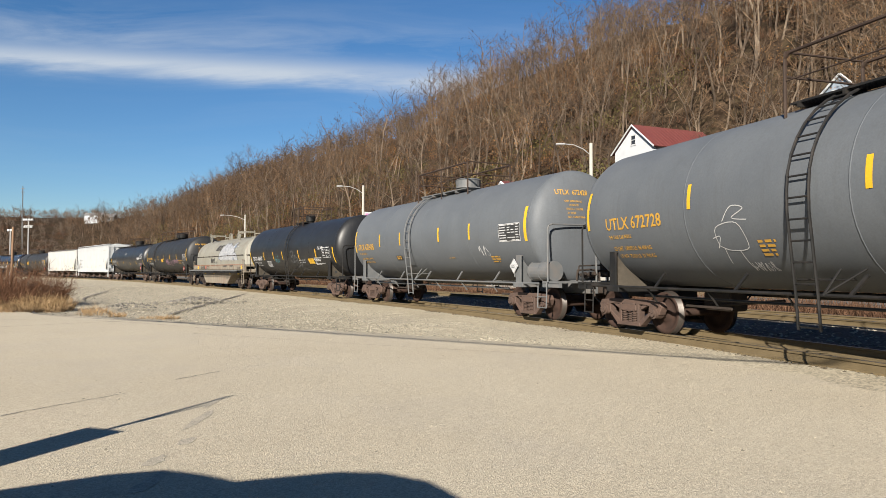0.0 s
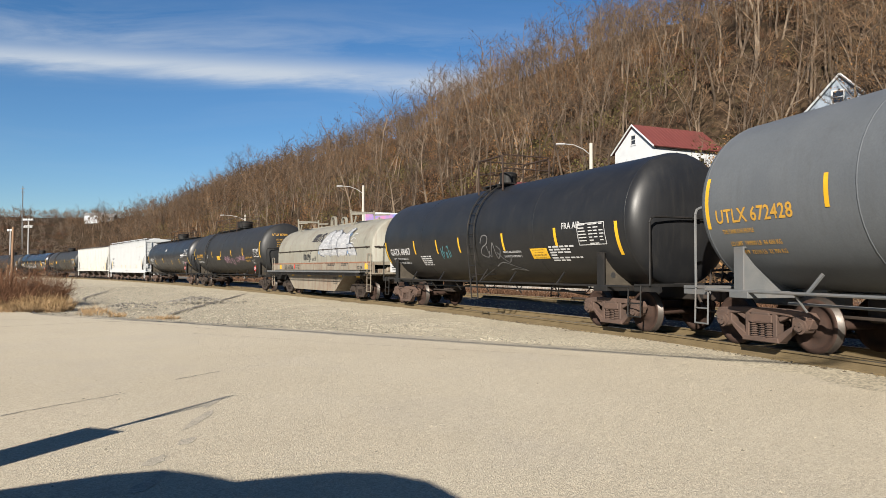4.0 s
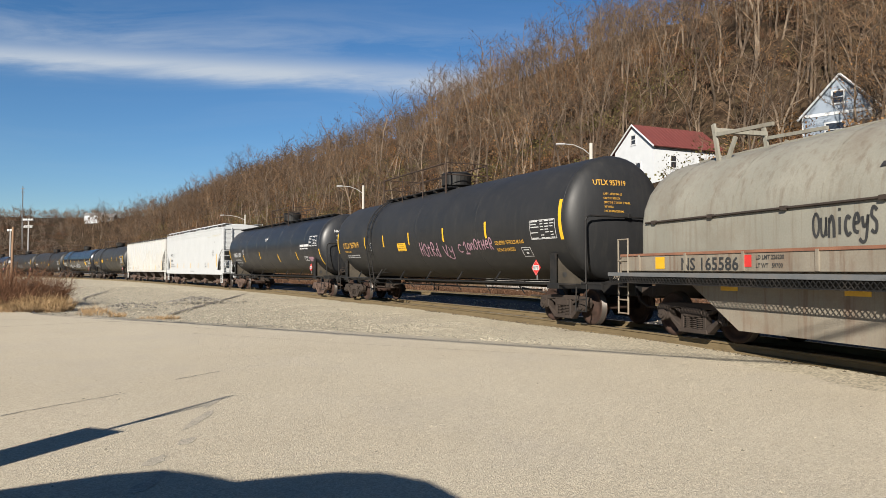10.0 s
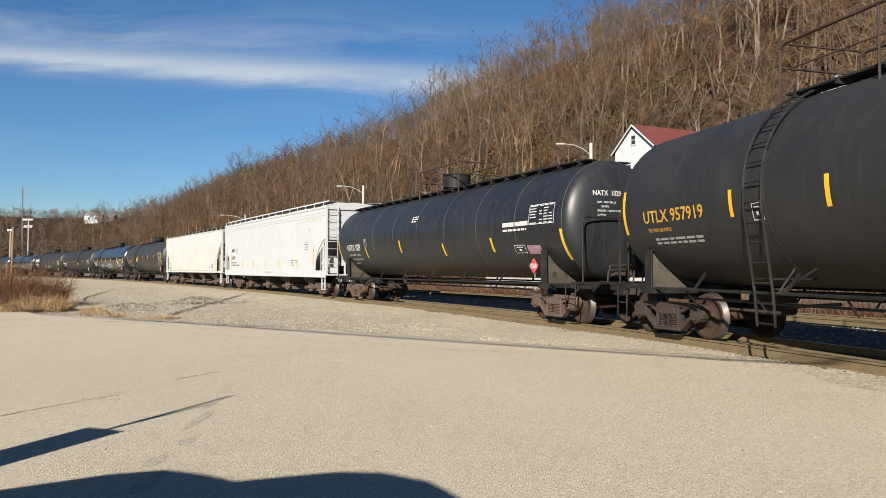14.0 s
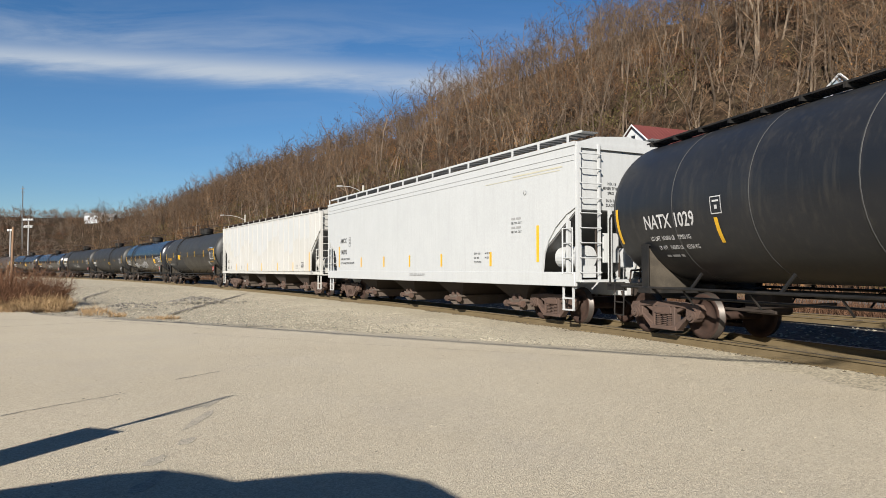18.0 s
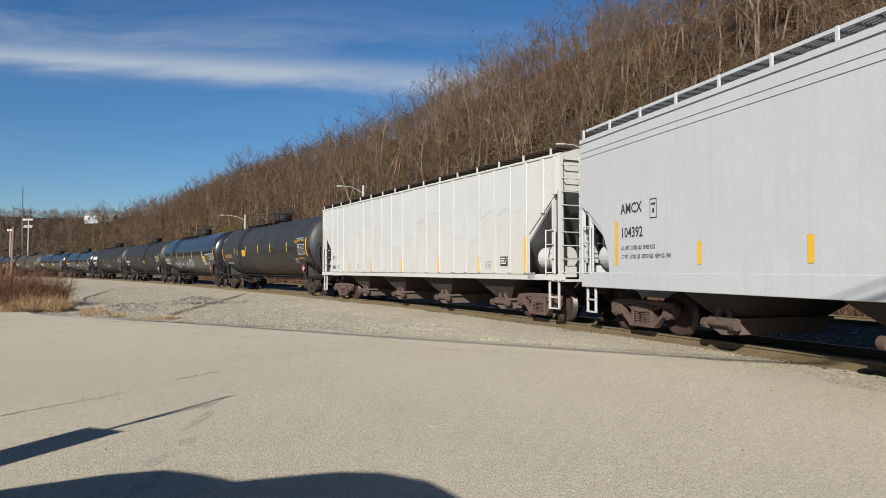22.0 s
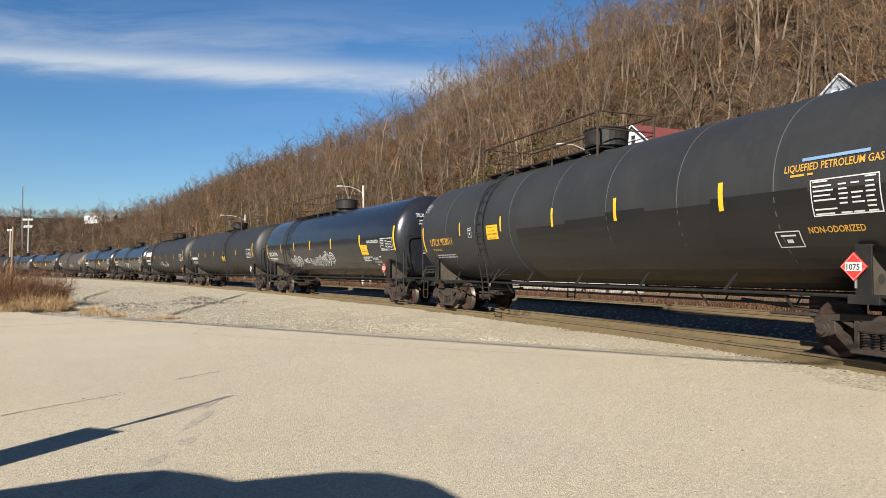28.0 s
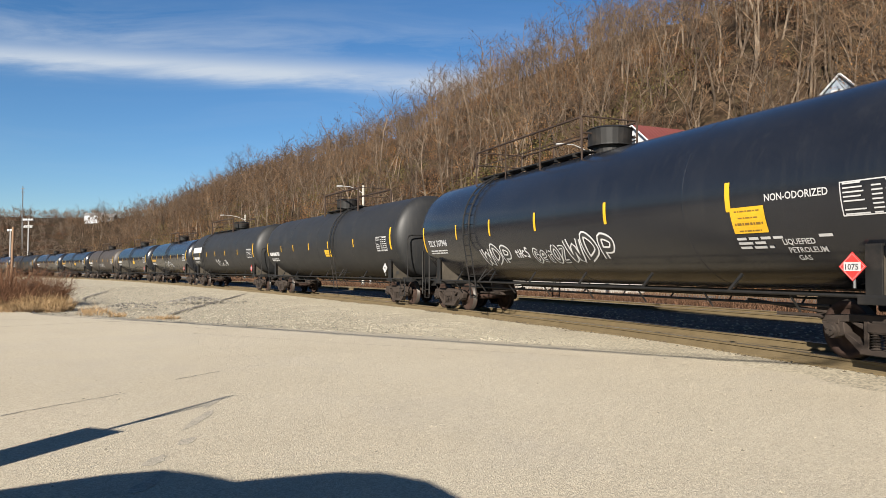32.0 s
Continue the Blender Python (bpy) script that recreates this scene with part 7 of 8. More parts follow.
    for x, h in ((-6.0, 1.6), (-5.0, 1.6), (6.2, 1.62), (8.45, 1.3)):
        bars(c, sk, x, h, [0.35, 0.3, 0.3], M["gray_spray"], 0.045)
    # touched-up panels between the posts
    rnd = random.Random(9)
    for i in range(1, len(POSTS) - 3):
        x0, x1 = POSTS[i] + 0.1, POSTS[i + 1] - 0.1
        lo = (2.75 + 0.55 * math.sin(i * 1.1)) if i < 17 else 3.0
        bm = bmesh.new()
        a = rnd.uniform(-0.06, 0.06)
        vs = [bm.verts.new(wrap(sk, x0, lo + a)), bm.verts.new(wrap(sk, x1, lo + 0.12 - a)), bm.verts.new(wrap(sk, x1, 4.28)), bm.verts.new(wrap(sk, x0, 4.28))]
        bm.faces.new(vs)
        part("paint_patch", bm, M["patch_gray"], c, "grayer touch-up paint")
    # the long dark cars behind
    sk = (1.68, 2.74, 0.008)
    c = car[8]
    lettering(c, "UTLX 953011", -8.2, 2.22, 0.34, M["orange"], sk, 0.98)
    lettering(c, "THE TANK CAR PEOPLE", -8.1, 2.03, 0.1, M["orange"], sk, 0.7)
    bars(c, sk, -7.95, 1.86, [1.6, 1.65], M["gray_spray"], 0.05)
    box_mark(c, sk, -8.95, -8.6, 3.5, 3.8)
    box_mark(c, sk, -5.0, -4.75, 2.4, 2.7)
    notice(c, sk, -3.72, -3.0, 2.28, 2.7)
    lettering(c, "LIQUEFIED PETROLEUM GAS", 6.78, 2.92, 0.165, M["orange"], sk, 0.78)
    bars(c, sk, 6.9, 2.86, [0.4], M["orange"], 0.035)
    lettering(c, "NON-ODORIZED", 7.08, 1.94, 0.15, M["orange"], sk, 0.8)
    table(c, sk, 7.25, 8.35, 2.2, 2.76, rows=8)
    box_mark(c, sk, 6.45, 6.92, 1.7, 2.0)
    bm = bmesh.new()
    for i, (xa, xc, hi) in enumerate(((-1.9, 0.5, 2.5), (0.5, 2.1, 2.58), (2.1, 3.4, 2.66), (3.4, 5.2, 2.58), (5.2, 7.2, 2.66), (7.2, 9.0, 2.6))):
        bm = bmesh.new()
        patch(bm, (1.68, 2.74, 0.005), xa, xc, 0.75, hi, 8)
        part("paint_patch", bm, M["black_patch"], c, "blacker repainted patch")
    bm = bmesh.new()
    patch(bm, (1.68, 2.74, 0.012), 7.1, 8.2, 3.07, 3.12, 1)
    part("decal", bm, M["blue_spray"], c, "pale blue decal strip")
    placard(c, 7.9, 1.45, -1.5, M["red"], "1075")
    c = car[9]
    lettering(c, "TILX 307946", -8.55, 2.19, 0.31, M["white"], sk, 0.98)
    bars(c, sk, -8.5, 2.03, [1.5, 1.4], M["white"], 0.05)
    for text, x, h, wd, ht, st in (("WQP", -4.55, 1.45, 1.85, 0.58, 0.2), ("THCS", -2.5, 1.68, 0.75, 0.26, 0.045), ("GETOZ", -1.55, 1.5, 1.6, 0.42, 0.13), ("WQP", 0.15, 1.52, 2.0, 0.64, 0.2)):
        sprayed(c, sk, text, x, h, wd, ht, M["bright_spray"], st, 3, "white outlined sprayed letters")
        if st > 0.1:
            sprayed(c, (1.68, 2.74, 0.012), text, x, h, wd, ht, M["black"], st * 0.52, 3, "black filling of the sprayed letters")
    notice(c, sk, 5.5, 6.22, 2.0, 2.46)
    lettering(c, "NON-ODORIZED", 6.25, 2.52, 0.165, M["white"], sk, 0.9)
    bars(c, sk, 5.5, 1.9, [1.0, 0.6, 0.7], M["white"], 0.05)
    lettering(c, "LIQUEFIED", 6.4, 1.76, 0.15, M["white"], sk, 0.85)
    lettering(c, "PETROLEUM", 6.45, 1.6, 0.15, M["white"], sk, 0.85)
    lettering(c, "GAS", 6.55, 1.44, 0.15, M["white"], sk, 0.85)
    bars(c, sk, 7.1, 1.9, [0.3], M["white"], 0.05)
    table(c, sk, 7.6, 8.75, 2.17, 2.68, rows=8)
    placard(c, 7.75, 1.45, -1.5, M["red"], "1075")
    head_lettering(c, CARS[9][1] - 1.4, 0.54, 1.68, 2.74, (("TILX  307946", -0.85, 3.5, 0.2), ("CAPY  33589 US GL", -0.75, 3.32, 0.09), ("CAPY 126 997 L", -0.75, 3.2, 0.09), ("INSCRIPTION", -0.55, 2.25, 0.07), ("36\" CLEARANCE", -0.55, 2.14, 0.07), ("SPRG D-5", -0.55, 2.03, 0.07)), M["white"])
    for k in range(10, 20):
        r, zc = (1.68, 2.74) if k < 12 else (1.55, 2.6)
        sk = (r, zc, 0.008)
        half = CARS[k][1]
        c = car[k]
        bars(c, sk, -half + 1.8, 2.3, [1.9], M["white"] if k % 3 else M["orange"], 0.2)
        bars(c, sk, -half + 1.9, 2.0, [1.3, 1.4], M["white"], 0.06)
        table(c, sk, half - 3.2, half - 2.2, 2.15, 2.75)
        if k in (10, 13, 15):
            notice(c, sk, 0.9, 1.7, 2.0, 2.35)
        if k in (11, 12, 14):
            scrawl(c, sk, -1.5, 1.6, 3.2, 0.55, M["white"], k, 0.05, 7, label="white sprayed graffiti")
        if k == 11:
            bm = bmesh.new()
            patch(bm, sk, -half + 1.7, -half + 4.4, 2.75, 3.2, 4)
            part("decal", bm, M["white"], c, "white name panel")
        if k < 14:
            placard(c, half - 2.6, 1.45, -1.48, M["red"] if k != 10 else M["white"], "1075")


M["notice_ink"] = surface("brown notice print", (0.16, 0.09, 0.015), (0.2, 0.115, 0.02), 6.0, 0.6, bump=0.0)
M["emblem_ink"] = surface("faded black paint", (0.02, 0.018, 0.02), (0.034, 0.03, 0.032), 3.0, 0.7, bump=0.02)
M["bright_spray"] = surface("fresh white spray paint", (0.66, 0.66, 0.66), (0.58, 0.58, 0.58), 5.0, 0.6, bump=0.02)
M["dim_spray"] = surface("thin gray spray paint", (0.13, 0.13, 0.13), (0.09, 0.09, 0.09), 5.0, 0.7, bump=0.02)
M["gray_spray"] = surface("gray spray paint", (0.3, 0.3, 0.3), (0.24, 0.24, 0.24), 5.0, 0.7, bump=0.02)
M["slate_spray"] = surface("slate spray outline", (0.06, 0.075, 0.11), (0.09, 0.1, 0.13), 5.0, 0.7, bump=0.02)
M["stain"] = surface("ochre rust stain", (0.42, 0.4, 0.3), (0.44, 0.42, 0.34), 3.0, 0.7, bump=0.02)
M["old_yellow"] = surface("faded yellow tape", (0.6, 0.33, 0.06), (0.66, 0.4, 0.1), 3.0, 0.6, bump=0.02)
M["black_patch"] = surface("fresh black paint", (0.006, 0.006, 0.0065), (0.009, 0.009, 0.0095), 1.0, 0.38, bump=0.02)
M["poster"] = surface("printed poster", (0.12, 0.2, 0.5), (0.6, 0.2, 0.3), 0.6, 0.6, bump=0.0)
M["road"] = surface("gray road asphalt", (0.09, 0.088, 0.085), (0.12, 0.117, 0.11), 0.3, 0.9, bump=0.3)
marks()

# ---------------- across the tracks ----------------
road_me = mesh_from("road", [(*xy(p, q), -0.3) for q in (-200, 450) for p in (31.5, 38.5)], [(0, 1, 3, 2)], M["road"])
tagged(new("road", road_me), "two-lane asphalt road along the foot of the hill", "road", kind="structure")


def street_lamp(x, y, h, reach):
    lp = thing("street_lamp", pose(x, y, 0), label="galvanised steel street lamp with a long bracket arm", category="street lamp", group="street lamps along the road")
    bm = bmesh.new()
    rod(bm, (0, 0, -0.34), (0, 0, h), 0.14, 14, 0.1)
    part("pole", bm, M["pale_pole"], lp)
    bm = bmesh.new()
    pts = [(0, 0, h - 0.75), (-reach * 0.3, 0, h - 0.35), (-reach * 0.65, 0, h - 0.1), (-reach, 0, h - 0.05)]
    pipe(bm, pts, 0.03, 8)
    part("arm", bm, M["galv"], lp)
    bm = bmesh.new()
    box(bm, (-reach - 0.25, 0, h - 0.06), (0.55, 0.24, 0.12), bevel=0.04)
    part("lamp_head", bm, M["galv"], lp)


M["pale_pole"] = surface("pale concrete pole", (0.36, 0.34, 0.3), (0.42, 0.4, 0.36), 2.0, 0.8, bump=0.05)
street_lamp(-7.24, 63, 9.0, 1.9)
street_lamp(-27.64, 97, 9.0, 3.0)
street_lamp(8.98, 42, 9.05, 1.6)


def window_part(parent, x, z, w, h, face, frame_mat, name="window"):
    """A window on the wall whose outside is at y = face (0 for the gable at x = 0, which is turned)."""
    axis, at = face
    def P(u, d, zz):
        return Vector((at - d, u, zz)) if axis == "x" else Vector((u, at - d, zz))
    bm = bmesh.new()
    for (a, b, c, d) in ((x - w / 2 - 0.08, x - w / 2 + 0.04, z - h / 2 - 0.08, z + h / 2 + 0.08), (x + w / 2 - 0.04, x + w / 2 + 0.08, z - h / 2 - 0.08, z + h / 2 + 0.08),
                         (x - w / 2, x + w / 2, z + h / 2 - 0.04, z + h / 2 + 0.1), (x - w / 2, x + w / 2, z - h / 2 - 0.1, z - h / 2 + 0.04), (x - w / 2, x + w / 2, z - 0.03, z + 0.03)):
        lo, hi = P(a, -0.02, c), P(b, 0.07, d)
        ctr = (lo + hi) / 2
        box(bm, ctr, [abs(v) for v in (hi - lo)])
    wn = part(name, bm, frame_mat, parent)
    bm = bmesh.new()
    lo, hi = P(x - w / 2, -0.01, z - h / 2), P(x + w / 2, 0.025, z + h / 2)
    box(bm, (lo + hi) / 2, [abs(v) for v in (hi - lo)])
    part("pane", bm, M["glass"], wn)


def gable_house(x, y, yaw, length, width, z0, eave, apex, wall, roof, label, wins=(), side_wins=(), boards=True, band=False):
    """A house whose gable stands at its own x = 0 and whose ridge runs along x."""
    hs = thing("house", pose(x, y, 0, 0, 0, yaw), label=label, category="house", group="houses below the woods")
    w = width / 2
    bm = bmesh.new()
    fs = prism_y(bm, [(-w, z0), (w, z0), (w, eave), (0, apex), (-w, eave)], 0, length)
    part("wall", bm, wall, hs)
    for s in (-1, 1):
        bm = bmesh.new()
        n = Vector((0, (apex - eave), w)).normalized()
        a, b = Vector((0, s * (w + 0.35), eave - 0.35 * (apex - eave) / w)), Vector((0, 0, apex))
        th = 0.12
        vs = []
        for xx in (-0.3, length + 0.3):
            for p_ in (a, b):
                for t in (0.02, th):
                    vs.append(bm.verts.new((xx, p_.y + s * n.y * t, p_.z + n.z * t)))
        for q in ((0, 1, 3, 2), (4, 6, 7, 5), (0, 2, 6, 4), (1, 5, 7, 3), (0, 4, 5, 1), (2, 3, 7, 6)):
            bm.faces.new([vs[i] for i in q])
        bmesh.ops.recalc_face_normals(bm, faces=bm.faces[:])
        rf = part("roof", bm, roof, hs)
        bm = bmesh.new()
        k = 0.3
        while k < length:
            pa, pb = a + n * 0, b
            rod(bm, (k, a.y + s * n.y * th, a.z + n.z * th), (k, b.y + s * n.y * th, b.z + n.z * th), 0.025, 4)
            k += 0.55
        part("standing_seam", bm, roof, rf)
        bm = bmesh.new()
        rod(bm, (-0.31, a.y, a.z + 0.03), (-0.31, b.y, b.z + 0.03), 0.1, 4)
        part("barge_board", bm, M["trim"], hs)
    if boards:
        bm = bmesh.new()
        z = z0
        while z < eave:
            box(bm, (-0.012, 0, z), (0.02, width, 0.02))
            box(bm, (length / 2, -w - 0.012, z), (length, 0.02, 0.02))
            z += 0.22
        part("siding", bm, wall, hs)
    if band:
        bm = bmesh.new()
        box(bm, (-0.04, 0, eave + 0.02), (0.06, width, 0.28))
        part("trim_band", bm, M["trim"], hs, "white trim board across the gable")
        bm = bmesh.new()
        for u in (-w + 0.06, w - 0.06):
            box(bm, (-0.035, u, (z0 + eave) / 2), (0.05, 0.12, eave - z0 - 0.3))
        part("corner_board", bm, M["trim"], hs)
    for (u, z, ww, hh) in wins:
        window_part(hs, u, z, ww, hh, ("x", 0.0), M["trim"])
    for (u, z, ww, hh) in side_wins:
        window_part(hs, u, z, ww, hh, ("y", -w), M["trim"])
    return hs


def prism_y(bm, pts, x0, x1):
    a = [bm.verts.new((x0, y, z)) for y, z in pts]
    b = [bm.verts.new((x1, y, z)) for y, z in pts]
    bm.faces.new(a)
    bm.faces.new(b[::-1])
    for i in range(len(pts)):
        bm.faces.new((a[i], b[i], b[(i + 1) % len(pts)], a[(i + 1) % len(pts)]))
    bmesh.ops.recalc_face_normals(bm, faces=bm.faces[:])


gable_house(20.38, 74, 24.5, 9.4, 6.2, 8.5, 14.25, 16.75, M["siding"], M["red_roof"], "small white house with a red metal roof on the hillside",
            wins=((0.0, 15.2, 0.75, 1.0), (0.75, 12.0, 0.75, 1.3), (-0.75, 12.0, 0.75, 1.3)), side_wins=((2.6, 12.6, 0.8, 1.3), (6.5, 12.6, 0.8, 1.3)), boards=False)
gable_house(36.84, 64, 48, 9.0, 6.6, 11.0, 15.9, 19.45, M["blue_siding"], M["gray_roof"], "blue-gray gabled house with white trim among bare trees",
            wins=((0.2, 17.4, 0.95, 1.15), (0.5, 14.4, 1.6, 1.3), (-1.9, 14.4, 0.8, 1.3)), side_wins=((3.0, 14.3, 0.9, 1.3), (6.5, 14.3, 0.9, 1.3)), band=True)
gable_house(4.5, 50.5, 20, 9.5, 7.0, -0.34, 5.9, 7.7, M["concrete"], M["red_roof"], "low roadside building with a dull red roof", boards=False, side_wins=((3, 3.0, 1.0, 1.3), (6, 3.0, 1.0, 1.3)))
far_z = 36.2
gable_house(-257, 500, 10, 12, 8, far_z - 12, far_z + 3.6, far_z + 5.5, M["siding"], M["gray_roof"], "distant white house on the far hilltop", boards=False, wins=((0, far_z + 1.5, 1.2, 1.4),), side_wins=((3, far_z + 1.5, 1.6, 1.4), (7.5, far_z + 1.5, 1.6, 1.4)))
gable_house(-244, 502, 8, 7, 7, far_z - 12, far_z + 3.0, far_z + 5.0, M["brown_tank"], M["gray_roof"], "distant dark house on the far hilltop", boards=False, side_wins=((3.5, far_z + 1.2, 1.6, 1.3),))

bb = thing("billboard", pose(-5.9, 70, 0, 0, 0, 24), label="roadside billboard with a blue and pink poster", category="billboard")
bm = bmesh.new()
box(bm, (0, 0, 5.8), (4.4, 0.25, 2.6), bevel=0.03)
part("panel", bm, M["trim"], bb)
bm = bmesh.new()
box(bm, (0, -0.14, 5.8), (4.1, 0.02, 2.3))
part("poster", bm, M["poster"], bb)
for x in (-1.4, 1.4):
    bm = bmesh.new()
    rod(bm, (x, 0.2, -0.34), (x, 0.2, 6.4), 0.12, 8)
    part("post", bm, M["galv"], bb)

# pale thicket beside the blue-gray house


def thicket(x, y, h, w, seed):
    brush(x, y, h, w, seed, M["pale_bush"], 420, "dense pale leafless thicket beside a hillside house", ground_z(*pq(x, y)) - 0.2)


# ---------------- the far left: masts, post, brush ----------------


def light_mast(x, y, h, heads, label):
    lm = thing("light_mast", pose(x, y, 0), label=label, category="light mast", group="yard light masts")
    bm = bmesh.new()
    rod(bm, (0, 0, -0.34), (0, 0, h), 0.2, 10, 0.14)
    part("pole", bm, M["galv"], lm)
    bm = bmesh.new()
    box(bm, (0, 0, h), (heads * 0.6, 0.2, 0.12))
    part("crossarm", bm, M["galv"], lm)
    for i in range(heads):
        bm = bmesh.new()
        box(bm, ((i - (heads - 1) / 2) * 0.6, -0.2, h + 0.2), (0.5, 0.4, 0.42), bevel=0.08)
        part("floodlight", bm, M["trim"], lm)


light_mast(-93.4, 150, 9.6, 2, "pale steel mast with two floodlights")
light_mast(-95.5, 160, 12.6, 4, "tall steel mast with a cluster of floodlights")
lm = thing("light_mast", pose(-95.5, 160, 0), label="rack of lamps below the top of a steel mast", category="light mast", group="yard light masts")
bm = bmesh.new()
box(bm, (0, 0, 11.4), (2.0, 0.25, 0.15))
for i in range(4):
    box(bm, (-0.75 + 0.5 * i, -0.2, 11.1), (0.4, 0.4, 0.42), bevel=0.06)
part("lamp_rack", bm, M["galv"], lm)
mz = ground_z(*pq(-254.5, 420))
am = thing("radio_mast", pose(-254.5, 420, 0), label="slender lattice radio mast on the far hill", category="radio mast")
bm = bmesh.new()
for a in range(3):
    c_, s_ = math.cos(a * 2.094) * 0.45, math.sin(a * 2.094) * 0.45
    rod(bm, (c_, s_, mz - 1), (c_ * 0.5, s_ * 0.5, 51.5), 0.09, 5)
z = mz
while z < 50:
    for a in range(3):
        k = 0.45 - 0.22 * (z - mz) / (51.5 - mz)
        rod(bm, (math.cos(a * 2.094) * k, math.sin(a * 2.094) * k, z), (math.cos((a + 1) * 2.094) * k, math.sin((a + 1) * 2.094) * k, z + 1.5), 0.05, 4)
    z += 1.5
part("lattice", bm, M["gray_iron"], am)
bm = bmesh.new()
for z in (50.0, 48.0):
    box(bm, (0, 0, z), (2.2, 0.25, 0.3))
part("antenna", bm, M["gray_iron"], am)


def wood_post(x, y, h, r, lean):
    ob = thing("wooden_post", pose(x, y, -0.3, 0, lean, 0), label="weathered brown wooden post standing in dry brush", category="post", group="posts in the brush")
    bm = bmesh.new()
    rod(bm, (0, 0, -0.2), (0, 0, h), r, 12, r * 0.85)
    rod(bm, (0, 0, h), (0, 0, h + 0.03), r * 0.85, 12, r * 0.6)
    part("shaft", bm, M["pole_wood"], ob)


wood_post(-21.1, 34.0, 3.75, 0.065, 1.0)
wood_post(-21.6, 34.3, 1.9, 0.07, 5.0)
wood_post(-20.9, 33.0, 1.7, 0.07, -3.0)


def brush(x, y, h, w, seed, mat, stems=260, label="tangled brown leafless brush", z=-0.28):
    rnd = random.Random(seed)
    v, f = [], []
    for i in range(stems):
        a = rnd.uniform(0, 6.283)
        r = math.sqrt(rnd.random()) * w
        p = Vector((math.cos(a) * r, math.sin(a) * r, 0))
        d = Vector((math.cos(a) * 0.35 + rnd.gauss(0, 0.3), math.sin(a) * 0.35 + rnd.gauss(0, 0.3), 1)).normalized()
        ln = h * rnd.uniform(0.45, 1.0) * (1 - 0.4 * (r / w) ** 2)
        for s in range(3):
            q = p + d * ln / 3
            wd = 0.011 * (1 - 0.25 * s)
            side = d.cross(Vector((rnd.uniform(-1, 1), rnd.uniform(-1, 1), 0.1))).normalized() * wd
            k = len(v)
            v.extend((p - side, p + side, q + side * 0.7, q - side * 0.7))
            f.append((k, k + 1, k + 2, k + 3))
            for _ in range(2):
                e = q + Vector((rnd.gauss(0, 0.6), rnd.gauss(0, 0.6), rnd.gauss(0.35, 0.4))).normalized() * h * rnd.uniform(0.1, 0.25)
                k = len(v)
                v.extend((q - side * 0.8, q + side * 0.8, e))
                f.append((k, k + 1, k + 2))
            p = q
            d = (d + Vector((rnd.gauss(0, 0.22), rnd.gauss(0, 0.22), rnd.gauss(-0.05, 0.15)))).normalized()
    sh = thing("shrub", pose(x, y, z), label=label, category="shrub", group="brush beside the lot")
    part("tangle", mesh_from("tangle", v, f, mat), None, sh)


M["red_bush"] = surface("reddish brown brush stems", (0.1, 0.05, 0.028), (0.15, 0.08, 0.046), 0.8, 0.95, bump=0.0, fine=8, island=0.4, spec=0.1)
for i, (x, y, h, w) in enumerate(((-17.6, 28.0, 1.6, 0.8), (-18.6, 28.8, 2.3, 1.3), (-19.8, 27.6, 2.1, 1.2), (-18.4, 30.5, 2.3, 1.3), (-20.5, 30.5, 2.5, 1.5), (-21.8, 28.6, 2.2, 1.4), (-19.6, 33.0, 2.4, 1.5), (-18.0, 31.4, 1.7, 0.8), (-22.5, 32.0, 2.5, 1.6))):
    brush(x, y, h * 1.05, w, 100 + i, M["red_bush"], 340)
for i, (x, y, h, w) in enumerate(((-15.9, 27.4, 0.95, 0.7), (-15.3, 27.8, 0.8, 0.5), (-16.2, 26.6, 0.7, 0.7), (-15.1, 27.0, 0.6, 0.4), (-17.5, 26.6, 0.7, 0.8), (-19.3, 26.4, 0.6, 0.8))):
    brush(x, y, h, w, 200 + i, M["straw"], 300, "pale dry straw-colored grass clump")
for i, (x, y, h, w) in enumerate(((-12.6, 25.2, 0.35, 0.6), (-13.2, 26.4, 0.4, 0.4), (-9.6, 23.2, 0.16, 0.55), (-9.0, 23.0, 0.2, 0.3), (-11.3, 24.2, 0.25, 0.3))):
    brush(x, y, h, w, 300 + i, M["straw"], 90, "small dry grass tuft in the gravel", -0.25)

M["pale_bush"] = surface("pale dry stems", (0.2, 0.15, 0.1), (0.28, 0.22, 0.155), 0.5, 0.95, bump=0.0, fine=8, island=0.4, spec=0.1)
for i, (x, y, h, w) in enumerate(((37.9, 58.0, 4.6, 1.3), (39.3, 58.4, 5.6, 1.9), (38.6, 60.0, 5.0, 1.5))):
    thicket(x, y, h, w, 400 + i)
M["crumb"] = surface("dark brown crumbs", (0.06, 0.043, 0.022), (0.1, 0.075, 0.04), 3.0, 0.95, bump=0.3, island=0.5)
M["dark_stone"] = surface("darker broken stone", (0.12, 0.108, 0.09), (0.18, 0.163, 0.135), 3.0, 0.95, bump=0.3, fine=40, island=0.4)
# ---------------- stones of the verge ----------------


def in_lot(x, y):
    n_, ins = len(outline), False
    for i in range(n_):
        (x0, y0), (x1, y1) = outline[i], outline[(i + 1) % n_]
        if (y0 > y) != (y1 > y) and x < (x1 - x0) * (y - y0) / (y1 - y0) + x0:
            ins = not ins
    return ins


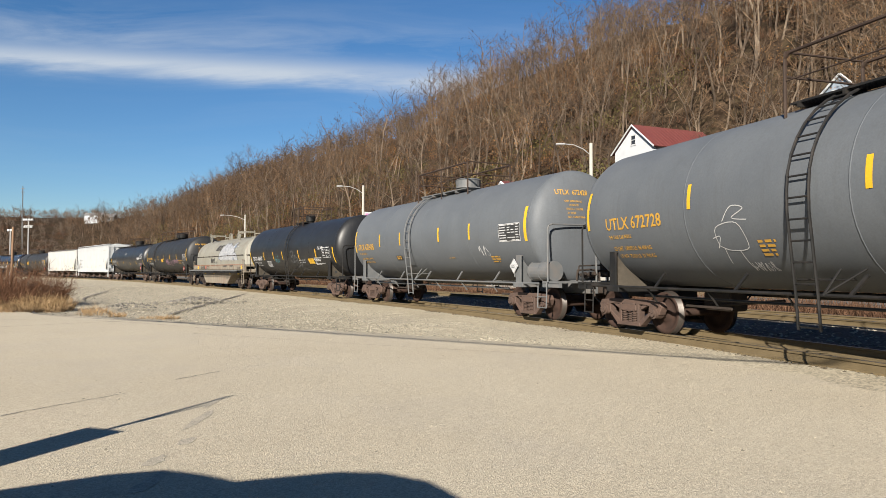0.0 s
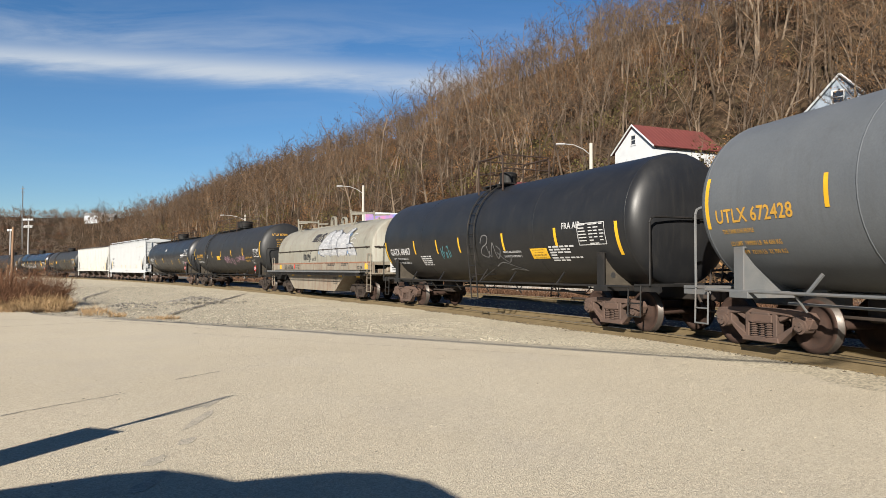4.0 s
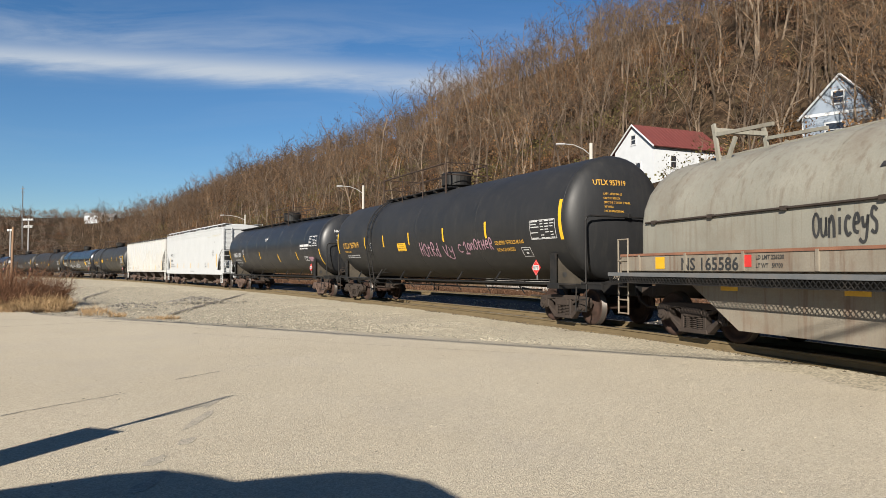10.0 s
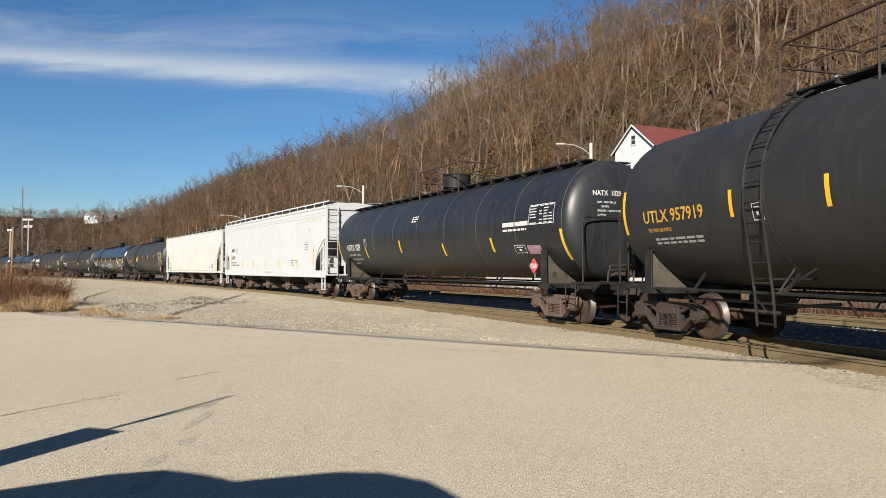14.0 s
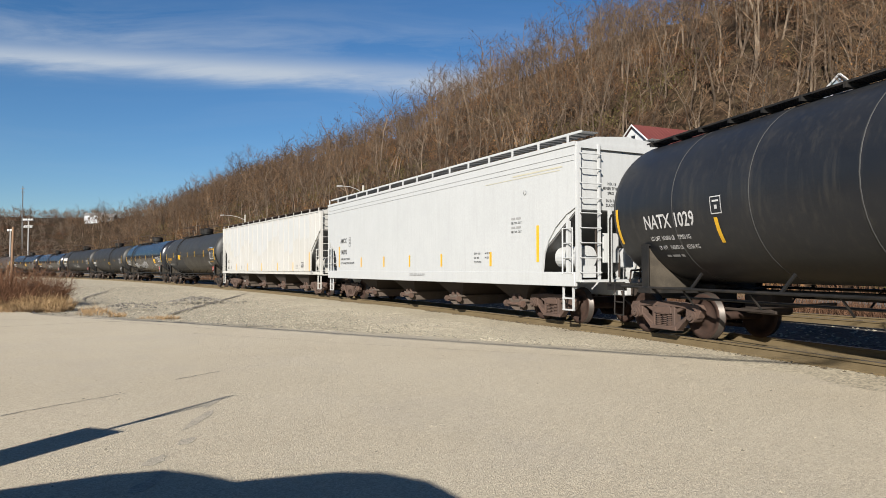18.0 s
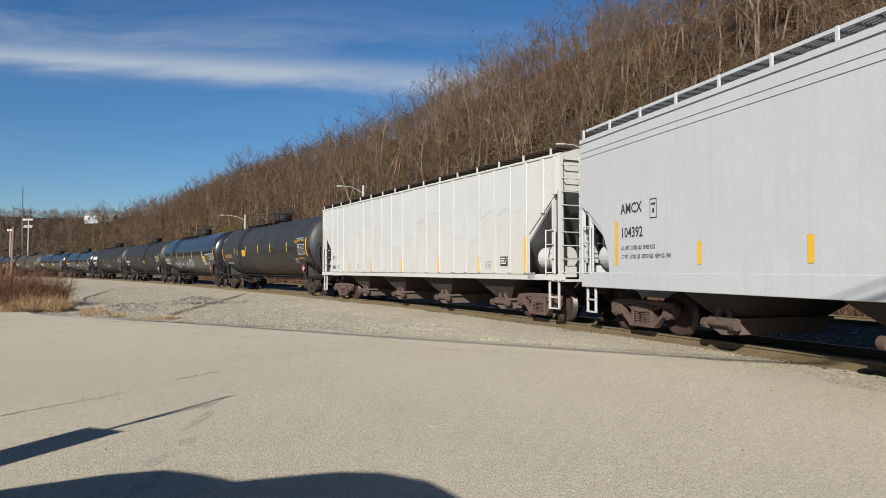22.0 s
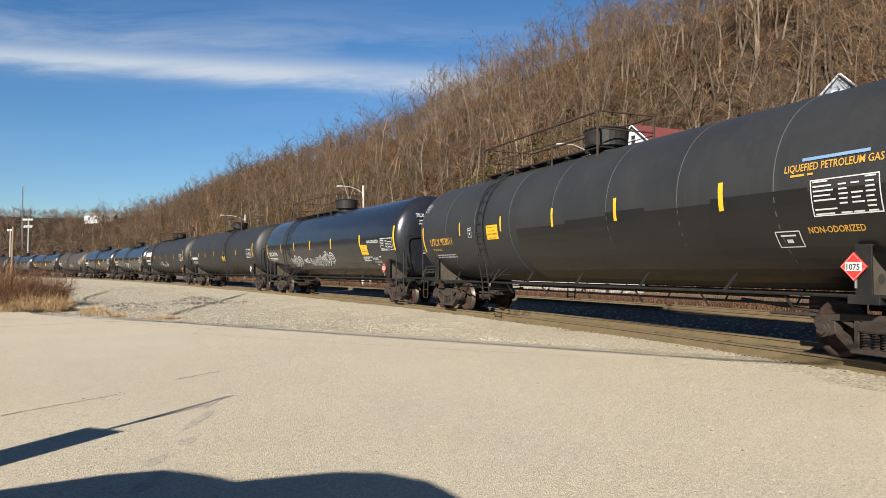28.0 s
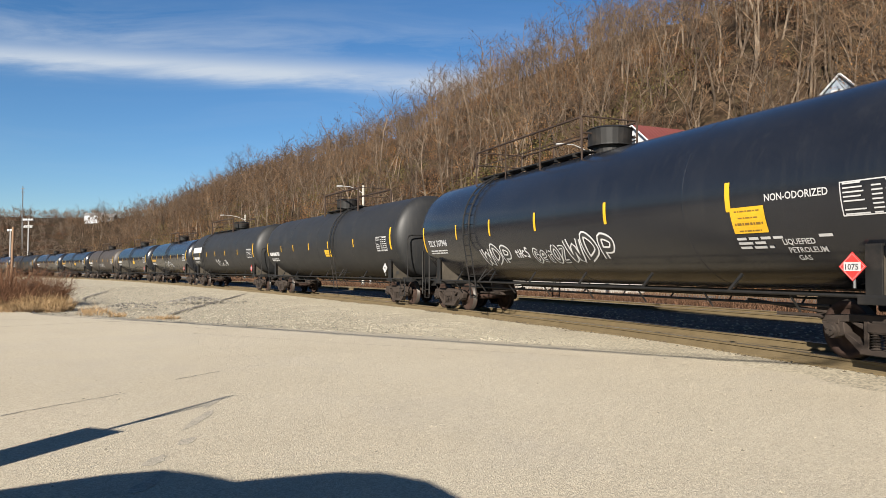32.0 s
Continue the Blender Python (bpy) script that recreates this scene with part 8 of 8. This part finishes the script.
def rubble(name, n_, pick, sizes, seed, mat, label):
    rnd = random.Random(seed)
    v, f = [], []
    tries = 0
    while n_ and tries < 120000:
        tries += 1
        got = pick(rnd)
        if got is None:
            continue
        x, y, z = got
        n_ -= 1
        s = rnd.uniform(*sizes)
        k = len(v)
        a = rnd.uniform(0, 6.283)
        for i in range(4):
            t = a + i * 1.571 + rnd.uniform(-0.4, 0.4)
            v.append((x + math.cos(t) * s * rnd.uniform(0.7, 1.1), y + math.sin(t) * s * rnd.uniform(0.7, 1.1), z + s * rnd.uniform(-0.1, 0.35)))
        v.append((x + rnd.gauss(0, 0.2) * s, y + rnd.gauss(0, 0.2) * s, z + s * rnd.uniform(0.55, 0.9)))
        for i in range(4):
            f.append((k + i, k + (i + 1) % 4, k + 4))
    tagged(new(name, mesh_from(name, v, f, mat)), label, "stones", kind="stuff")


def pick_verge(rnd):
    s = 3 + 72 * rnd.random() ** 1.9
    off = 0.94 + 14 * rnd.random() ** 1.7
    p = on_track(s, off)
    if p.y < 4 or in_lot(p.x, p.y):
        return None
    return p.x, p.y, -0.235


def pick_back(rnd):
    p = on_track(5 + 45 * rnd.random() ** 1.4, -1.1 - 10 * rnd.random())
    return p.x, p.y, -0.235


# rough weeds on the bank behind the second track
bank, bank_rnd = Heap(), random.Random(31)
for i in range(1500):
    p_ = on_track(4 + 110 * bank_rnd.random() ** 1.2, -10.8 - 3.6 * bank_rnd.random())
    bank.add(SHRUBS[i % 5], p_.x, p_.y, -0.34, i * 1.7, bank_rnd.uniform(0.4, 0.8))
tagged(new("weed_bank", bank.mesh("weed_bank", M["bush"])), "low brown dead weeds along the far bank", "weeds", kind="stuff")

rubble("gravel_stones", 42000, pick_verge, (0.015, 0.045), 5, M["stone"], "loose pale limestone pieces of the verge")
rubble("ballast_stones", 5000, pick_back, (0.03, 0.07), 6, M["stone"], "loose ballast between the tracks")


def pick_crumbs(rnd):
    p = on_track(1 + 40 * rnd.random() ** 1.3, 0.93 + 0.09 * rnd.gauss(0, 1))
    return p.x, p.y, -0.185


rubble("bed_crumbs", 1800, pick_crumbs, (0.02, 0.05), 41, M["crumb"], "dark brown crumbs along the edge of the track bed")


def pick_heap(cx, cy, wx, wy):
    def pick(rnd):
        a, b = rnd.gauss(0, 0.4), rnd.gauss(0, 0.4)
        return cx + a * wx, cy + b * wy, -0.24 + 0.28 * math.exp(-3 * (a * a + b * b))
    return pick


rubble("rubble_heap", 220, pick_heap(-11.8, 33.5, 2.2, 2.0), (0.05, 0.13), 21, M["dark_stone"], "low heap of darker broken stone on the gravel")
rubble("rubble_heap", 120, pick_heap(-12.6, 28.0, 1.8, 1.2), (0.04, 0.1), 22, M["dark_stone"], "scatter of darker broken stone on the gravel")
rubble("lot_chips", 170, lambda r: (r.uniform(-9, 7), r.uniform(5, 17), -0.2), (0.008, 0.022), 7, M["stone"], "small stone chips scattered on the asphalt")

# long cracks and seams of the lot, and thin shadows drawn as dark strips


def seam(pts, w, label="dark line on the asphalt, for sealed cracks and thin shadows"):
    rnd = random.Random(int(pts[0][0] * 10))
    v, f = [], []
    line = curve_pts(pts, 14)
    for i, (x, y) in enumerate(line):
        x1, y1 = line[min(i + 1, len(line) - 1)]
        x0, y0 = line[max(i - 1, 0)]
        d = math.hypot(x1 - x0, y1 - y0) or 1
        ww = w * rnd.uniform(0.5, 1.2) / 2
        jx, jy = rnd.gauss(0, 0.012), rnd.gauss(0, 0.012)
        nx, ny = -(y1 - y0) / d * ww, (x1 - x0) / d * ww
        v += [(x + nx + jx, y + ny + jy, -0.196), (x - nx + jx, y - ny + jy, -0.196)]
        if i:
            k = 2 * i
            f.append((k - 2, k - 1, k + 1, k))
    tagged(new("pavement_seam", mesh_from("pavement_seam", v, f, M["tar"])), label, "seam", kind="structure")


seam([(-12.6, 19.2), (-11.1, 20.6), (-9.5, 22.0), (-8.6, 22.2)], 0.07)
# The next two strips stand for thin shadows on the asphalt.
seam([(-4.9, 7.6), (-4.5, 8.4), (-4.1, 9.1)], 0.02)
seam([(-3.9, 10.2), (-3.5, 11.1)], 0.03)
seam([(-14.5, 22.4), (-10.2, 21.5), (-6.0, 18.6)], 0.025)
seam([(-6.3, 17.5), (-1.0, 14.6), (2.6, 12.9)], 0.02)


seam([(-19.0, 29.9), (-16.0, 27.0), (-14.1, 24.6), (-9.8, 21.9), (-7.1, 20.75), (-4.5, 19.7)], 0.09, "dark worn edge of the asphalt")


def stain(blobs):
    """Thin worn smears on the asphalt, each an uneven flat patch."""
    rnd = random.Random(15)
    v, f = [], []
    for cx, cy, rx, ry in blobs:
        k = len(v)
        for i in range(14):
            a, u = 0.449 * i, rnd.uniform(0.7, 1.15)
            v.append((cx + rx * u * math.cos(a), cy + ry * u * math.sin(a), -0.1965))
        f.append(tuple(range(k, k + 14)))
    tagged(new("pavement_stain", mesh_from("pavement_stain", v, f, M["smear"])), "faint gray oil smear on the asphalt", "stain", kind="structure")


M["smear"] = surface("oil darkened asphalt", (0.36, 0.325, 0.262), (0.45, 0.405, 0.322), 4.0, 0.95, bump=0.5, fine=60, spec=0.15, cells=(70.0, 0.2))
stain([(-2.42, 5.9, 0.07, 0.2), (-2.4, 6.55, 0.08, 0.16), (-2.62, 7.5, 0.06, 0.5), (-2.78, 8.5, 0.05, 0.45), (-2.22, 5.3, 0.08, 0.3)])


def shadow_strip(pts, w):
    """A dark strip on the gravel that stands for a shadow line."""
    v, f = [], []
    rnd = random.Random(4)
    line = curve_pts(pts, 16)
    for i, (x, y) in enumerate(line):
        ww = w * rnd.uniform(0.5, 1.3) / 2
        v += [(x - ww * 3, y, -0.2), (x + ww * 3, y, -0.2)]
        if i:
            k = 2 * i
            f.append((k - 2, k - 1, k + 1, k))
    tagged(new("gravel_rut", mesh_from("gravel_rut", v, f, M["rut"])), "dark strip standing for a shadow line across the pale gravel", "rut", kind="structure")


# Shadow put into the colour: darker gravel for the thin lines.
M["rut"] = surface("shadow-dark gravel", (0.13, 0.11, 0.085), (0.18, 0.15, 0.12), 2.0, 0.95, bump=0.4, fine=20)
shadow_strip([(-9.8, 25.0), (-10.6, 30.0), (-11.8, 38.0), (-13.0, 46.0)], 0.055)
shadow_strip([(-18.5, 36.0), (-20.5, 40.0), (-25.0, 52.0)], 0.05)

# ---------------- unseen, beside and behind the street: added to cast the shadows on the lot -----
away = Vector((math.sin(SUN_AZ), math.cos(SUN_AZ), 0))
across = Vector((math.cos(SUN_AZ), -math.sin(SUN_AZ), 0))
# Unseen cabinet, added and sized to throw the thick and thin shadow.
cab = thing("cabinet_shadow_caster", pose(-4.89, 2.95, -0.2, 0, 0, -20), label="unseen metal cabinet with two aerials, added to cast a shadow on the lot", category="cabinet")
bm = bmesh.new()
box(bm, (0, 0, 1.0), (0.48, 0.4, 2.0), bevel=0.015)
part("case", bm, M["galv"], cab)
bm = bmesh.new()
rod(bm, (0.02, 0, 2.0), (0.03, 0, 3.05), 0.035, 8, 0.02)
part("aerial", bm, M["galv"], cab)
bm = bmesh.new()
rod(bm, (0.02, 0, 2.05), (0.12, 0, 2.75), 0.022, 8, 0.015)
part("aerial", bm, M["galv"], cab)

# Unseen van shape, added; its roofline follows the outline of the humped shadow.
van = thing("van_shadow_caster", Matrix.Translation(Vector((0, 0, -0.2))) @ Matrix(((across.x, away.x, 0, 0), (across.y, away.y, 0, 0), (0, 0, 1, 0), (0, 0, 0, 1))), label="unseen dark van shape, added to cast the humped shadow on the lot", category="van")
roofline = [(-7.4, 0.35), (-7.4, 1.0), (-6.2, 1.15), (-5.4, 1.5), (-4.79, 1.78), (-4.35, 2.05), (-4.03, 2.165), (-3.67, 2.17), (-3.3, 2.14), (-3.05, 2.24), (-2.7, 2.37), (-2.35, 2.42), (-1.92, 2.375), (-1.57, 2.24), (-1.4, 1.9), (-1.36, 0.35)]
bm = bmesh.new()
prism(bm, roofline, -1.9, 0.0)
part("body", bm, M["dark_paint"], van)
for x in (-6.3, -2.3):
    for y in (-0.12, -1.78):
        bm = bmesh.new()
        rod(bm, (x, y - 0.11, 0.33), (x, y + 0.11, 0.33), 0.33, 20)
        part("wheel", bm, M["black"], van)


def wire_span(a, b, h, sag, r, label):
    w_ = thing("overhead_wire", label=label, category="wire", group="overhead wires")
    bm = bmesh.new()
    pts = []
    for i in range(25):
        f = i / 24
        pts.append((a[0] + (b[0] - a[0]) * f, a[1] + (b[1] - a[1]) * f, h - sag * 4 * f * (1 - f)))
    pipe(bm, pts, r, 6)
    part("cable", bm, M["black_iron"], w_)


def utility_pole(x, y, h):
    up = thing("utility_pole", pose(x, y, -0.3), label="brown wooden utility pole with a crossarm", category="utility pole", group="utility poles")
    bm = bmesh.new()
    rod(bm, (0, 0, 0), (0, 0, h), 0.16, 10, 0.11)
    part("shaft", bm, M["pole_wood"], up)
    bm = bmesh.new()
    box(bm, (0, 0, h - 0.6), (0.1, 2.2, 0.12))
    part("crossarm", bm, M["pole_wood"], up)


utility_pole(-38.0, 24.5, 8.6)
utility_pole(18.5, -13.2, 8.6)
wire_span((-38.0, 24.5), (18.5, -13.2), 7.0, 0.45, 0.05, "thick black overhead cable bundle")
wire_span((-38.0, 23.6), (18.5, -14.6), 7.7, 0.45, 0.02, "thin black overhead utility wire")


motions()
